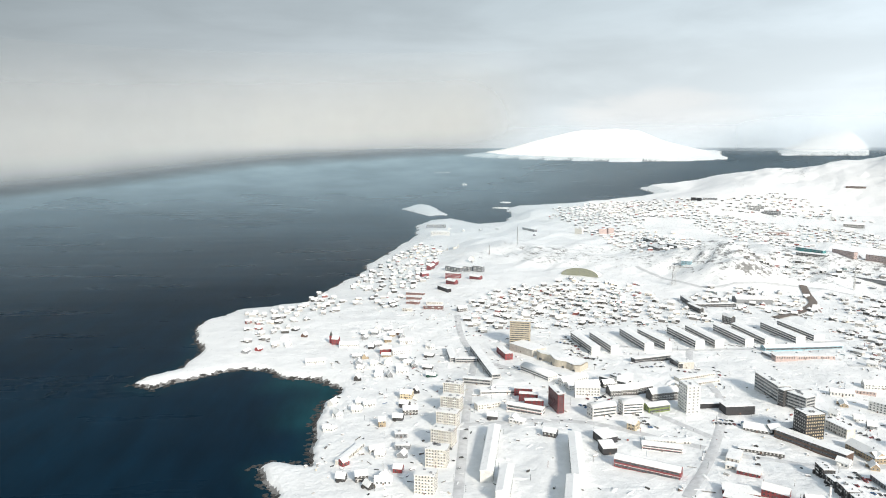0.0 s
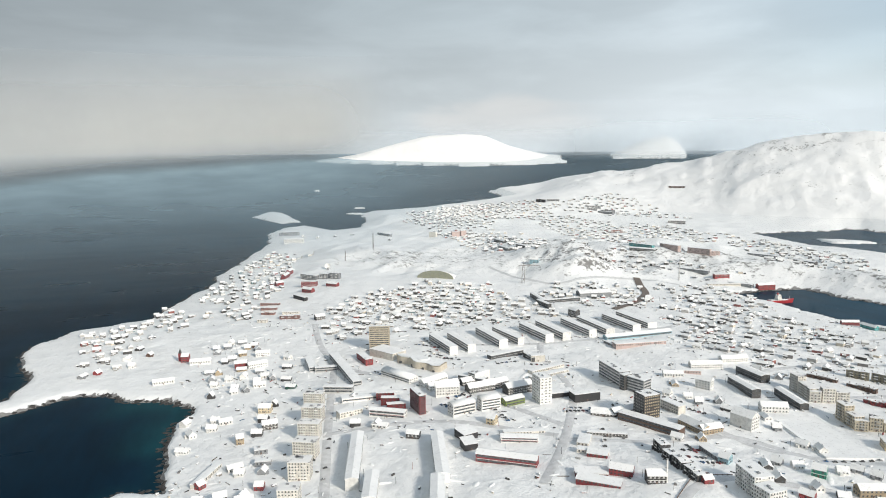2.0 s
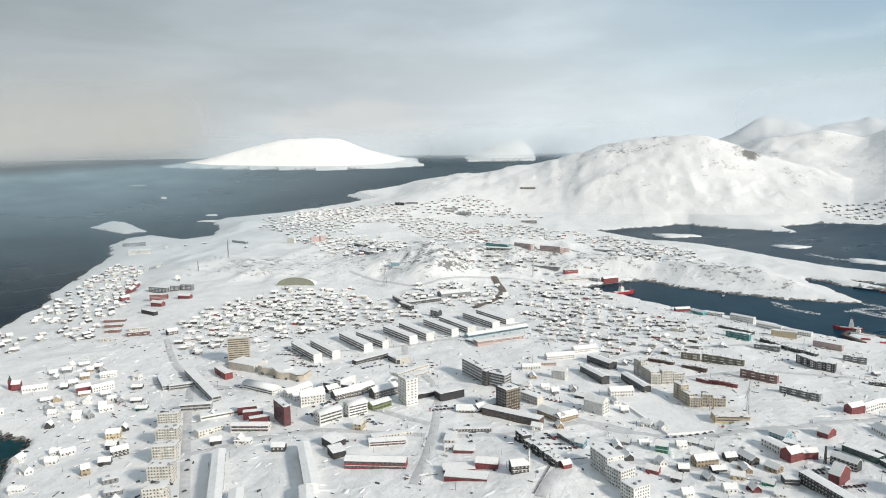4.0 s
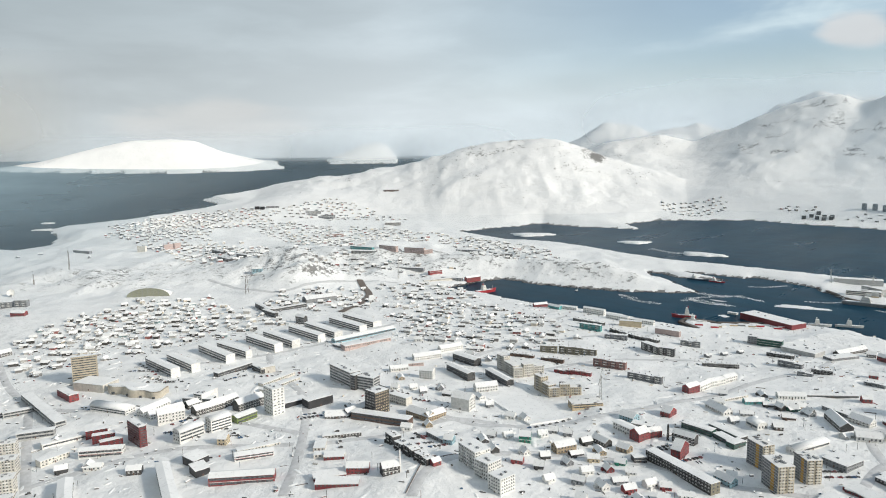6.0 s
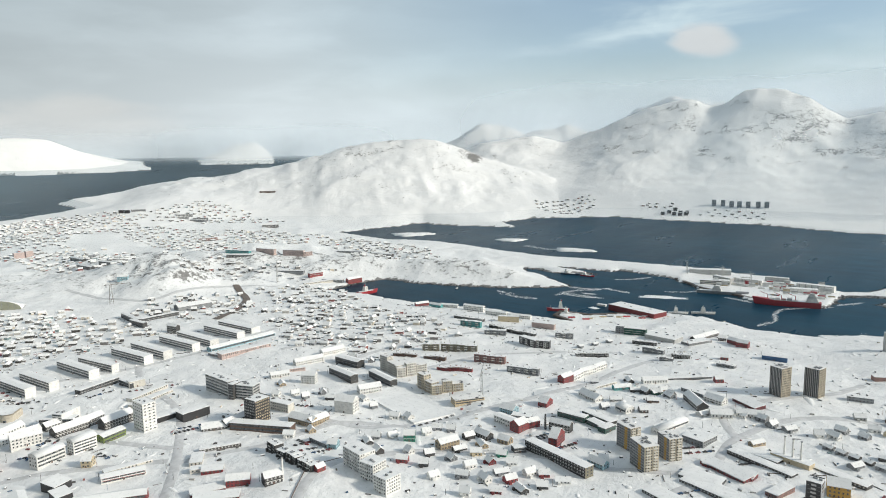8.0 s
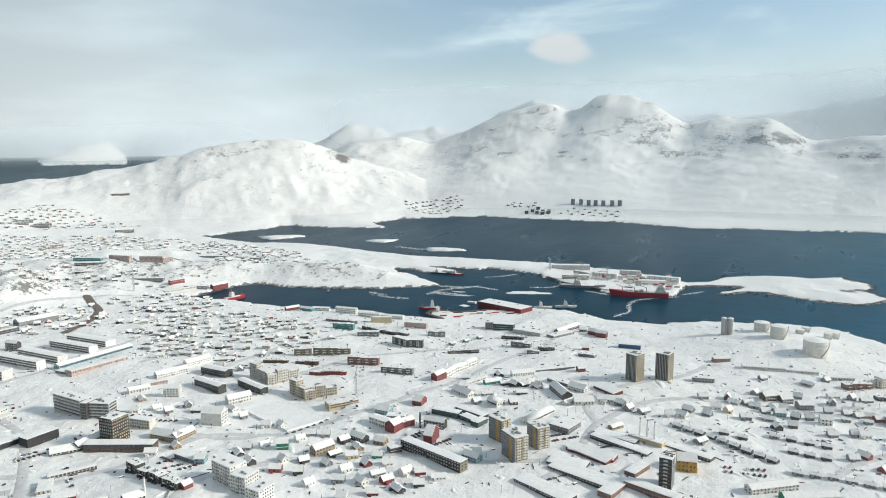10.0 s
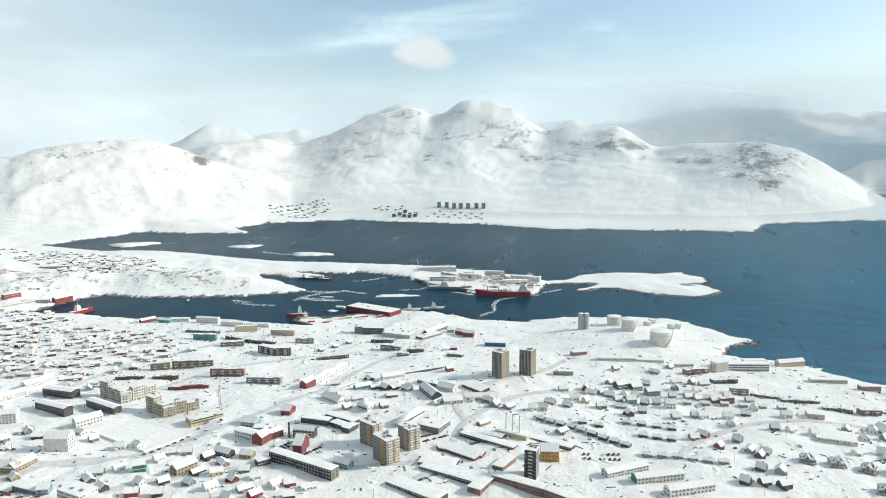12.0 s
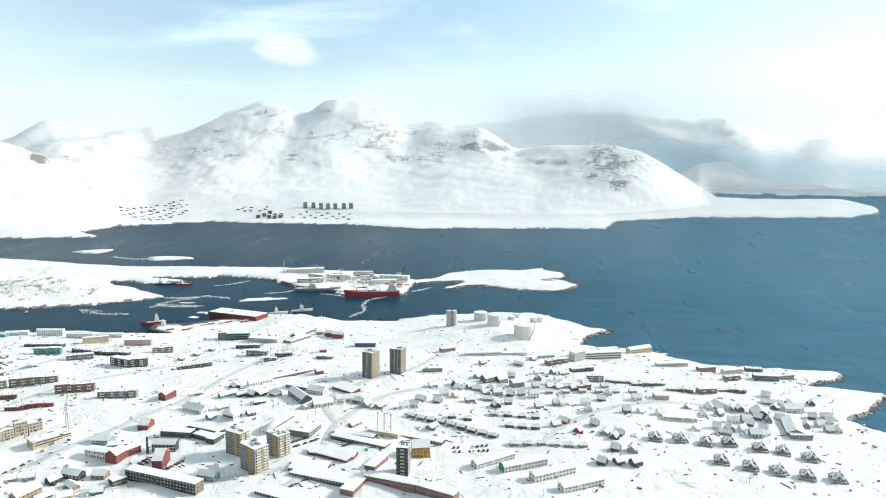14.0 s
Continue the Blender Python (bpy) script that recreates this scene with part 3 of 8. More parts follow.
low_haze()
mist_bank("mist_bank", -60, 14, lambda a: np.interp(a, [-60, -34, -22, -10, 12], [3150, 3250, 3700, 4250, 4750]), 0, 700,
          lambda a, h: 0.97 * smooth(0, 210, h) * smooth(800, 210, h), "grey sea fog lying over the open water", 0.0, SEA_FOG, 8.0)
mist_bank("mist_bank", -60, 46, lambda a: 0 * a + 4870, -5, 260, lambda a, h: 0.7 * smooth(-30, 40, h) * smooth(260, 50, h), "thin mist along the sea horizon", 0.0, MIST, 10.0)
# tinted sheets that pale the far land as aerial haze would
mist_bank("mist_bank", 22, 52, lambda a: 0 * a + 4700, -5, 420, lambda a, h: 0.4 * smooth(0, 60, h) * smooth(420, 150, h), "see-through sheet hazing a distant island", 0.4, None, 9.0)
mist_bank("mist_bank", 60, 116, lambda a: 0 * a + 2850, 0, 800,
          lambda a, h: (0.14 + 0.14 * smooth(60, 320, h)) * smooth(0, 80, h) * smooth(800, 380, h), "bluish see-through sheet hazing the great mountain", 1.0, BLUE_HAZE, 14.0)
mist_bank("mist_bank", 44, 128, lambda a: 0 * a + 4380, 0, 820, lambda a, h: 0.45 * (1 - 0.6 * smooth(92, 98, a)) * smooth(20, 220, h) * smooth(820, 330, h), "pale see-through sheet hazing the far summits", 0.25, EAST_MIST, 14.0)
mist_bank("mist_bank", 88, 132, lambda a: 0 * a + 3950, 0, 620, lambda a, h: 0.72 * smooth(94, 100, a) * smooth(0, 60, h) * smooth(330, 200, h + 9.0 * (a - 103)), "pale blue see-through sheet hazing the far jagged peaks", 1.0, FAR_HAZE, 4.0)
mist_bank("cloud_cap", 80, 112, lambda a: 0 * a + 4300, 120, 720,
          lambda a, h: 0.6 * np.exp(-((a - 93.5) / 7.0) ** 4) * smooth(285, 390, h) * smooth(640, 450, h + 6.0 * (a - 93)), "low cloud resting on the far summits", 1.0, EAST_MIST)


# ---- paints and other materials of the things ----
def painted(name, colour, rough=0.7, spread=0.12, metal=0.0, board=0.0):
    """Weathered paint or plaster: blotches, streaks and a little change from one thing to the next."""
    m, n, l, b = material(name)
    tc = n.new("ShaderNodeTexCoord")
    info = n.new("ShaderNodeObjectInfo")
    a = noise_node(n, l, 0.35, 5, tc.outputs["Object"])
    f = noise_node(n, l, 3.0, 4, tc.outputs["Object"], 0.7)
    lo = tuple(c * (1 - spread * 1.6) for c in colour)
    hi = tuple(min(1, c * (1 + spread)) for c in colour)
    base = ramp_node(n, l, a.outputs["Fac"], [(0.3, lo), (0.7, hi)]).outputs[0]
    hsv = n.new("ShaderNodeHueSaturation")
    vary = n.new("ShaderNodeMapRange")
    vary.inputs["To Min"].default_value, vary.inputs["To Max"].default_value = 1 - spread, 1 + spread
    l.new(info.outputs["Random"], vary.inputs["Value"])
    l.new(vary.outputs[0], hsv.inputs["Value"])
    l.new(base, hsv.inputs["Color"])
    l.new(hsv.outputs[0], b.inputs["Base Color"])
    b.inputs["Roughness"].default_value, b.inputs["Metallic"].default_value = rough, metal
    bump = n.new("ShaderNodeBump")
    bump.inputs["Strength"].default_value, bump.inputs["Distance"].default_value = 0.25, 0.05
    l.new(f.outputs["Fac"], bump.inputs["Height"])
    if board:
        w = n.new("ShaderNodeTexWave")
        w.bands_direction = "Z"
        w.inputs["Scale"].default_value, w.inputs["Distortion"].default_value = board, 0.3
        l.new(tc.outputs["Object"], w.inputs["Vector"])
        bump2 = n.new("ShaderNodeBump")
        bump2.inputs["Strength"].default_value, bump2.inputs["Distance"].default_value = 0.3, 0.04
        l.new(w.outputs["Fac"], bump2.inputs["Height"])
        l.new(bump.outputs[0], bump2.inputs["Normal"])
        l.new(bump2.outputs[0], b.inputs["Normal"])
    else:
        l.new(bump.outputs[0], b.inputs["Normal"])
    return m


def snow_cover():
    m, n, l, b = material("roof_snow")
    geo = n.new("ShaderNodeNewGeometry")
    a = noise_node(n, l, 0.06, 4, geo.outputs["Position"])
    f = noise_node(n, l, 0.8, 5, geo.outputs["Position"], 0.65)
    c = ramp_node(n, l, a.outputs["Fac"], [(0.3, (0.82, 0.825, 0.825)), (0.7, (0.90, 0.90, 0.895))]).outputs[0]
    # wind-thinned and trodden patches
    t = noise_node(n, l, 0.28, 6, geo.outputs["Position"], 0.7)
    thin = n.new("ShaderNodeMapRange")
    thin.inputs["From Min"].default_value, thin.inputs["From Max"].default_value = 0.54, 0.72
    thin.inputs["To Max"].default_value = 0.6
    l.new(t.outputs["Fac"], thin.inputs["Value"])
    c = mix_node(n, l, thin.outputs[0], c, (0.56, 0.55, 0.54))
    l.new(c, b.inputs["Base Color"])
    b.inputs["Roughness"].default_value = 0.8
    bump = n.new("ShaderNodeBump")
    bump.inputs["Strength"].default_value, bump.inputs["Distance"].default_value = 0.5, 0.35
    l.new(f.outputs["Fac"], bump.inputs["Height"])
    l.new(bump.outputs[0], b.inputs["Normal"])
    return m


def thin_snow_roof():
    """Roofing felt with snow blown off in patches."""
    m, n, l, b = material("patchy_roof")
    geo = n.new("ShaderNodeNewGeometry")
    a = noise_node(n, l, 0.11, 5, geo.outputs["Position"], 0.6)
    c = ramp_node(n, l, a.outputs["Fac"], [(0.36, (0.06, 0.06, 0.065)), (0.43, (0.80, 0.79, 0.775)), (1.0, (0.87, 0.86, 0.84))]).outputs[0]
    l.new(c, b.inputs["Base Color"])
    b.inputs["Roughness"].default_value = 0.8
    return m


def pane_material():
    m, n, l, b = material("window_glass")
    tc = n.new("ShaderNodeTexCoord")
    a = noise_node(n, l, 0.5, 2, tc.outputs["Object"])
    c = ramp_node(n, l, a.outputs["Fac"], [(0.35, (0.04, 0.046, 0.052)), (0.7, (0.18, 0.19, 0.20))]).outputs[0]
    l.new(c, b.inputs["Base Color"])
    b.inputs["Roughness"].default_value, b.inputs["IOR"].default_value = 0.12, 1.5
    return m


PAINT = {
    "white": painted("white_plaster", (0.78, 0.77, 0.74)),
    "offwhite": painted("off_white_render", (0.66, 0.63, 0.57)),
    "cream": painted("cream_paint", (0.62, 0.52, 0.36), board=2.0),
    "beige": painted("beige_concrete", (0.50, 0.44, 0.34)),
    "sand": painted("sand_cladding", (0.52, 0.42, 0.28)),
    "tan": painted("tan_boards", (0.40, 0.32, 0.22), board=2.0),
    "olive": painted("olive_boards", (0.25, 0.23, 0.17), board=2.0),
    "brown": painted("brown_boards", (0.14, 0.09, 0.07), board=2.0),
    "dark": painted("dark_stained_boards", (0.065, 0.063, 0.062), board=2.0),
    "black": painted("black_cladding", (0.04, 0.04, 0.043), 0.55),
    "grey": painted("grey_cladding", (0.27, 0.28, 0.29)),
    "steel": painted("blue_grey_cladding", (0.20, 0.24, 0.27), 0.5),
    "lightgrey": painted("pale_grey_concrete", (0.48, 0.48, 0.47)),
    "red": painted("red_boards", (0.26, 0.055, 0.058), board=2.0),
    "darkred": painted("dark_red_boards", (0.18, 0.032, 0.036), board=2.0),
    "brick": painted("brick_red_render", (0.29, 0.17, 0.15)),
    "pink": painted("pink_render", (0.50, 0.39, 0.36)),
    "yellow": painted("ochre_panels", (0.52, 0.30, 0.06)),
    "green": painted("green_boards", (0.03, 0.22, 0.15), board=2.0),
    "deepgreen": painted("deep_green_boards", (0.03, 0.09, 0.07), board=2.0),
    "moss": painted("moss_green_panels", (0.20, 0.26, 0.08)),
    "teal": painted("teal_boards", (0.10, 0.34, 0.34), board=2.0),
    "blue": painted("blue_boards", (0.05, 0.13, 0.27), board=2.0),
    "sky": painted("sky_blue_boards", (0.30, 0.46, 0.52), board=2.0),
    "tank": painted("white_tank_paint", (0.72, 0.70, 0.65), 0.5),
    "rust": painted("weathered_rock_concrete", (0.16, 0.13, 0.11)),
    "hull": painted("red_hull_paint", (0.42, 0.04, 0.05), 0.45),
    "navy": painted("dark_hull_paint", (0.05, 0.07, 0.10), 0.45),
    "orange": painted("orange_crane_paint", (0.55, 0.20, 0.03), 0.5),
    "tyre": painted("tyre_rubber", (0.02, 0.02, 0.02), 0.9),
}
ROOF_SNOW, PATCHY, GLASS = snow_cover(), thin_snow_roof(), pane_material()

# ---- building kit ----
class Solid:
    """Collects boxes and prisms for one mesh."""

    def __init__(self):
        self.v, self.f = [], []

    def box(self, x0, x1, y0, y1, z0, z1):
        k = len(self.v)
        self.v += [(x0, y0, z0), (x1, y0, z0), (x1, y1, z0), (x0, y1, z0), (x0, y0, z1), (x1, y0, z1), (x1, y1, z1), (x0, y1, z1)]
        self.f += [(k, k + 3, k + 2, k + 1), (k + 4, k + 5, k + 6, k + 7), (k, k + 1, k + 5, k + 4), (k + 1, k + 2, k + 6, k + 5),
                   (k + 2, k + 3, k + 7, k + 6), (k + 3, k, k + 4, k + 7)]
        return self

    def prism(self, profile, x0, x1):
        """An outline in (y, z), counter-clockwise, swept along x."""
        k, n = len(self.v), len(profile)
        self.v += [(x0, y, z) for y, z in profile] + [(x1, y, z) for y, z in profile]
        self.f += [tuple(k + i for i in range(n))[::-1], tuple(k + n + i for i in range(n))]
        self.f += [(k + i, k + (i + 1) % n, k + n + (i + 1) % n, k + n + i) for i in range(n)]
        return self

    def column(self, cx, cy, r0, r1, z0, z1, sides=12):
        k = len(self.v)
        ring = [(math.cos(2 * math.pi * i / sides), math.sin(2 * math.pi * i / sides)) for i in range(sides)]
        self.v += [(cx + r0 * c, cy + r0 * s, z0) for c, s in ring] + [(cx + r1 * c, cy + r1 * s, z1) for c, s in ring]
        self.f += [tuple(k + i for i in range(sides))[::-1], tuple(k + sides + i for i in range(sides))]
        self.f += [(k + i, k + (i + 1) % sides, k + sides + (i + 1) % sides, k + sides + i) for i in range(sides)]
        return self

    def beam(self, a, b, w):
        """A square bar from a to b."""
        a, b = Vector(a), Vector(b)
        d = (b - a).normalized()
        s = d.cross(Vector((0, 0, 1)) if abs(d.z) < 0.9 else Vector((1, 0, 0))).normalized() * w / 2
        t = d.cross(s).normalized() * w / 2
        k = len(self.v)
        self.v += [tuple(p + q) for p in (a, b) for q in (-s - t, s - t, s + t, -s + t)]
        self.f += [(k, k + 1, k + 2, k + 3), (k + 7, k + 6, k + 5, k + 4)] + [(k + i, k + 4 + i, k + 4 + (i + 1) % 4, k + (i + 1) % 4) for i in range(4)]
        return self

    def mesh_turned(self, degrees):
        """The same solid turned about the upright axis."""
        c, d = math.cos(radians(degrees)), math.sin(radians(degrees))
        self.v = [(x * c - y * d, x * d + y * c, z) for x, y, z in self.v]
        return self

    def mesh(self, name, mat, shade=False):
        me = bpy.data.meshes.new(name)
        me.from_pydata(self.v, [], self.f)
        b = bmesh.new()
        b.from_mesh(me)
        bmesh.ops.recalc_face_normals(b, faces=b.faces)
        b.to_mesh(me)
        b.free()
        me.materials.append(mat)
        if shade:
            me.polygons.foreach_set("use_smooth", np.ones(len(me.polygons), bool))
        return me


def part(name, solid, mat, parent, label="", shade=False):
    ob = new(name, solid.mesh(name, mat, shade))
    ob.parent = parent
    if label:
        tagged(ob, label)
    return ob


def thing(name, x, y, turn, label, category, group="", z=None):
    ob = new(name)
    ob.empty_display_size = 1.0
    ob.matrix_world = pose(x, y, ground_z(x, y) if z is None else z, 0, 0, turn)
    return tagged(ob, label, category, group)


TAKEN = []


def snow_slab(L, D, z, thick, rng, edge=0.25):
    """A flat roof's snow: drifted unevenly and rounded off towards the eaves."""
    s = Solid()
    nx, ny = max(3, min(14, int(L / 4))), max(3, min(6, int(D / 3)))
    a, b = L / 2 + edge, D / 2 + edge
    for j in range(ny + 1):
        for i in range(nx + 1):
            rim = i in (0, nx) or j in (0, ny)
            s.v.append((-a + 2 * a * i / nx, -b + 2 * b * j / ny, z + (thick * 0.55 if rim else thick * rng.uniform(0.7, 1.25))))
    for j in range(ny):
        for i in range(nx):
            k = j * (nx + 1) + i
            s.f.append((k, k + 1, k + nx + 2, k + nx + 1))
    border = [i for i in range(nx + 1)] + [j * (nx + 1) + nx for j in range(1, ny + 1)] + [ny * (nx + 1) + i for i in range(nx - 1, -1, -1)] + [j * (nx + 1) for j in range(ny - 1, 0, -1)]
    low = {q: len(s.v) + k for k, q in enumerate(border)}
    s.v += [(s.v[q][0], s.v[q][1], z - 0.1) for q in border]
    for p, q in zip(border, border[1:] + border[:1]):
        s.f.append((p, low[p], low[q], q))
    s.f.append(tuple(low[q] for q in border)[::-1])
    return s


def window_row(kind, length, z, height, y, rng, gap=3.0, across=False, sign=-1):
    """One storey's windows on a wall at y (or, across, at x)."""
    s = Solid()
    out = 0.07
    spans = []
    if kind == "band":
        n = max(1, int(length / 6.5))
        w = (length - 1.6) / n
        spans = [(-length / 2 + 0.8 + i * w + 0.12, -length / 2 + 0.8 + (i + 1) * w - 0.12) for i in range(n)]
    else:
        n = max(1, int((length - 1.0) / gap))
        w = (length - 1.0) / n
        spans = [(-length / 2 + 0.5 + (i + 0.5) * w - 0.2 * w, -length / 2 + 0.5 + (i + 0.5) * w + 0.2 * w) for i in range(n) if rng.random() < 0.94]
    # one comb-shaped pane strip: the windows of a storey stand on one continuous dark sill
    outline = [(-length / 2 + 0.3, z - 0.1), (length / 2 - 0.3, z - 0.1), (length / 2 - 0.3, z)]
    for u0, u1 in spans[::-1]:
        outline += [(u1, z), (u1, z + height), (u0, z + height), (u0, z)]
    outline.append((-length / 2 + 0.3, z))
    lo, hi = sorted((y, y + sign * out))
    n = len(outline)
    for q in (lo, hi):
        s.v += [(q, u, w) if across else (u, q, w) for u, w in outline]
    s.f = [tuple(range(n)), tuple(range(n, 2 * n))[::-1]] + [(i, n + i, n + (i + 1) % n, (i + 1) % n) for i in range(n)]
    return s


def building(x, y, turn, L, D, h, name, category, label, wall="white", roof="flat", win="grid", storeys=0, ends="grid",
             end_wall="", trim="", balcony=0, group="", gap=3.0, vents=0, pitch=0.42, snow=0.45, window_part=0.44, end_glass=None, stripe="", pilasters=0, end_balcony=0, units=0.0):
    """A house or block: front wall at local -y, length along local x, a metre or two of foundation in the snow."""
    rng = random.Random(int(x * 7 + y * 13))
    if y * math.cos(radians(turn)) < x * math.sin(radians(turn)):
        turn += 180
    root = thing(name, x, y, turn, label, category, group)
    TAKEN.append((x, y, max(L, D) / 2 if max(L, D) < 2.5 * D else 0.5 * D + 3, turn, L, D))
    end_side = 1 if x * math.cos(radians(turn)) + y * math.sin(radians(turn)) < 0 else -1
    n = storeys or max(1, int(h / 2.9 + 0.35))
    step = h / n
    a, b = L / 2, D / 2
    wall_mat = PAINT[wall]
    s = Solid()
    rise = 0.0
    steps = []
    if units and L > 1.6 * units and math.hypot(x, y) < 1200:
        # a terrace: dwellings of one width, each a little higher or lower than the next, with party walls between them
        m = max(2, round(L / units))
        steps = [(-a + L * i / m, -a + L * (i + 1) / m, h + rng.choice((-0.5, -0.15, 0.2, 0.55))) for i in range(m)]
        for u0, u1, top in steps:
            s.box(u0 + 0.02, u1 - 0.02, -b, b, -3, top)
        for u0, u1, top in steps:
            if u0 > -a + 0.1:
                s.box(u0 - 0.14, u0 + 0.14, -b - 1.5, -b + 0.1, -2, top - 0.2)
            u, c = u0 + (u1 - u0) * rng.uniform(0.25, 0.6), u0 + (u1 - u0) * rng.uniform(0.3, 0.7)
            s.box(u - 1.0, u + 1.0, -b - 1.9, -b - 0.1, -2, 2.3)
            s.box(c - 0.35, c + 0.35, -0.35, 0.35, top - 0.3, top + 1.4)
    elif roof == "gable":
        rise = b * pitch * 1.6
        s.prism([(-b, -3), (b, -3), (b, h), (0, h + rise), (-b, h)], -a, a)
    elif roof == "arch":
        rise = D * 0.22
        arc = [(b * math.cos(q), h + rise * math.sin(q)) for q in (math.pi * k / 8 for k in range(9))]
        s.prism([(-b, -3), (b, -3)] + arc, -a, a)
    elif roof == "shed":
        rise = D * 0.12
        s.prism([(-b, -3), (b, -3), (b, h + rise), (-b, h)], -a, a)
    else:
        s.box(-a, a, -b, b, -3, h)
    wall_ob = part("wall", s, wall_mat, root)
    if end_wall:
        for sg in (-1, 1):
            e = Solid()
            lo, hi = sorted((sg * a, sg * (a + 0.12)))
            if roof == "gable":
                e.prism([(-b, -3), (b, -3), (b, h), (0, h + rise), (-b, h)], lo, hi)
            else:
                e.box(lo, hi, -b, b, -3, h)
            part("end_wall", e, PAINT[end_wall], root)
    # roof
    if steps:
        cover = Solid()
        for u0, u1, top in steps:
            k = len(cover.v)
            tile = snow_slab(u1 - u0, D, top, snow, rng, 0.12)
            cover.v += [(x0 + (u0 + u1) / 2, y0, z0) for x0, y0, z0 in tile.v]
            cover.f += [tuple(q + k for q in fc) for fc in tile.f]
        part("roof", cover, ROOF_SNOW, root, "stepped roof under drifted snow")
    elif roof == "gable":
        for sg in (-1, 1):
            e, t = 0.45, snow
            eave = (sg * (b + e), h - e * rise / b)
            prof = [eave, (0, h + rise), (0, h + rise + t), (eave[0], eave[1] + t * 0.75)]
            if sg > 0:
                prof = prof[::-1]
            part("roof", Solid().prism(prof[::-1], -a - 0.4, a + 0.4), ROOF_SNOW, root, "roof slope under snow")
    elif roof == "arch":
        prof = [((b + 0.3) * math.cos(math.pi * k / 8), h + (rise + snow) * math.sin(math.pi * k / 8)) for k in range(9)]
        prof += [(b * math.cos(math.pi * k / 8) * 0.99, h + rise * math.sin(math.pi * k / 8) - 0.05) for k in range(8, -1, -1)]
        part("roof", Solid().prism(prof, -a - 0.3, a + 0.3), ROOF_SNOW, root, "rounded roof under snow", True)
    elif roof == "shed":
        prof = [(-b - 0.4, h - 0.05), (b + 0.4, h + rise), (b + 0.4, h + rise + snow), (-b - 0.4, h + snow * 0.8)]
        part("roof", Solid().prism(prof, -a - 0.4, a + 0.4), ROOF_SNOW, root, "sloping roof under snow")
    else:
        mat = PATCHY if roof == "patchy" else ROOF_SNOW
        part("roof", snow_slab(L, D, h, snow, rng), mat, root, "flat roof under drifted snow")
        if roof == "parapet":
            for sg in (-1, 1):
                part("parapet", Solid().box(-a - 0.1, a + 0.1, *sorted((sg * (b - 0.3), sg * (b + 0.32))), h - 0.3, h + 0.75), wall_mat, root)
    # windows
    tall = step * window_part
    for k in range(n):
        z = k * step + step * 0.36
        if win != "none":
            # on dark walls pale paint stands for white frames and reflected sky
            part("glazing", window_row(win, L, z, tall, -b, rng, gap), PAINT["lightgrey"] if win == "grid" and wall in ("dark", "black") else GLASS, wall_ob)
        if ends != "none" and D > 5:
            off = a + (0.12 if end_wall else 0)
            part("glazing", window_row(ends, D, z, tall, end_side * off, rng, gap, True, end_side), PAINT[end_glass] if end_glass else GLASS, wall_ob)
        if trim:
            part("cornice", Solid().box(-a - 0.15, a + 0.15, -b - 0.15, -b + 0.05, (k + 1) * step - 0.45, (k + 1) * step - 0.1), PAINT[trim], root)
        if balcony and k:
            m = max(1, int(L / 9))
            for i in range(m):
                c = -a + L * (i + 0.5) / m
                q = Solid().box(c - 2.2, c + 2.2, -b - 1.3, -b + 0.05, k * step - 0.1, k * step + 0.1)
                q.box(c - 2.2, c + 2.2, -b - 1.3, -b - 1.2, k * step + 0.1, k * step + 1.0)
                part("balcony", q, PAINT["lightgrey"] if balcony == 1 else PAINT["white"], root)
    part("door", Solid().box(-0.6, 0.6, -b - 0.09, -b, 0.0, 2.1), PAINT["brown"], wall_ob)
    if stripe:
        part("stripe_panel", Solid().box(a * 0.15, a * 0.55, -b - 0.14, -b + 0.05, 0, h - 0.3), PAINT[stripe], wall_ob, "ochre stripe of panels")
    for k in range(pilasters):
        u = -a + L * (k + 0.5) / pilasters
        part("pilaster", Solid().box(u - L * 0.10 / pilasters, u + L * 0.10 / pilasters, -b - 0.3, -b + 0.02, 0, h - 0.1), PAINT["lightgrey"], wall_ob, "pale upright pilaster")
        if D > 14 and ends != "none":
            u = -b + D * (k + 0.5) / pilasters
            lo, hi = sorted((end_side * (a + 0.4), end_side * a))
            part("pilaster", Solid().box(lo, hi, u - D * 0.16 / pilasters, u + D * 0.16 / pilasters, 0, h - 0.1), PAINT["beige"], wall_ob, "pale upright pilaster")
    for k in range(1, n if end_balcony else 0):
        for cy in (-b * 0.5, b * 0.5):
            lo, hi = sorted((end_side * (a + 1.3), end_side * a))
            part("balcony", Solid().box(lo, hi, cy - 2.0, cy + 2.0, k * step - 0.1, k * step + 0.95), PAINT["offwhite"], wall_ob)
    for k in range(vents):
        cx, cy, w = rng.uniform(-a * 0.7, a * 0.7), rng.uniform(-b * 0.5, b * 0.5), rng.uniform(0.7, 1.8)
        part("roof_vent", Solid().box(cx - w, cx + w, cy - w * 0.6, cy + w * 0.6, h, h + rng.uniform(1.0, 1.9)), PAINT["grey"], root)
    return root


# ---- the town's larger buildings: plan x, y, turn, length, depth, height ----


def row_block(x, y, turn, L, D, h):
    return building(x, y, turn, L, D, h, "apartment_block", "apartment block", "long low white apartment block with dark window bands",
                    wall="white", win="band", storeys=3, ends="none", roof="gable", pitch=0.06, group="parallel apartment blocks", window_part=0.62)


def beige_tower(x, y, turn, L, D, h):
    return building(x, y, turn, L, D, h, "office_tower", "tower", "beige concrete office tower beside a low wing",
                    wall="beige", win="band", ends="none", vents=3, roof="parapet", window_part=0.35)


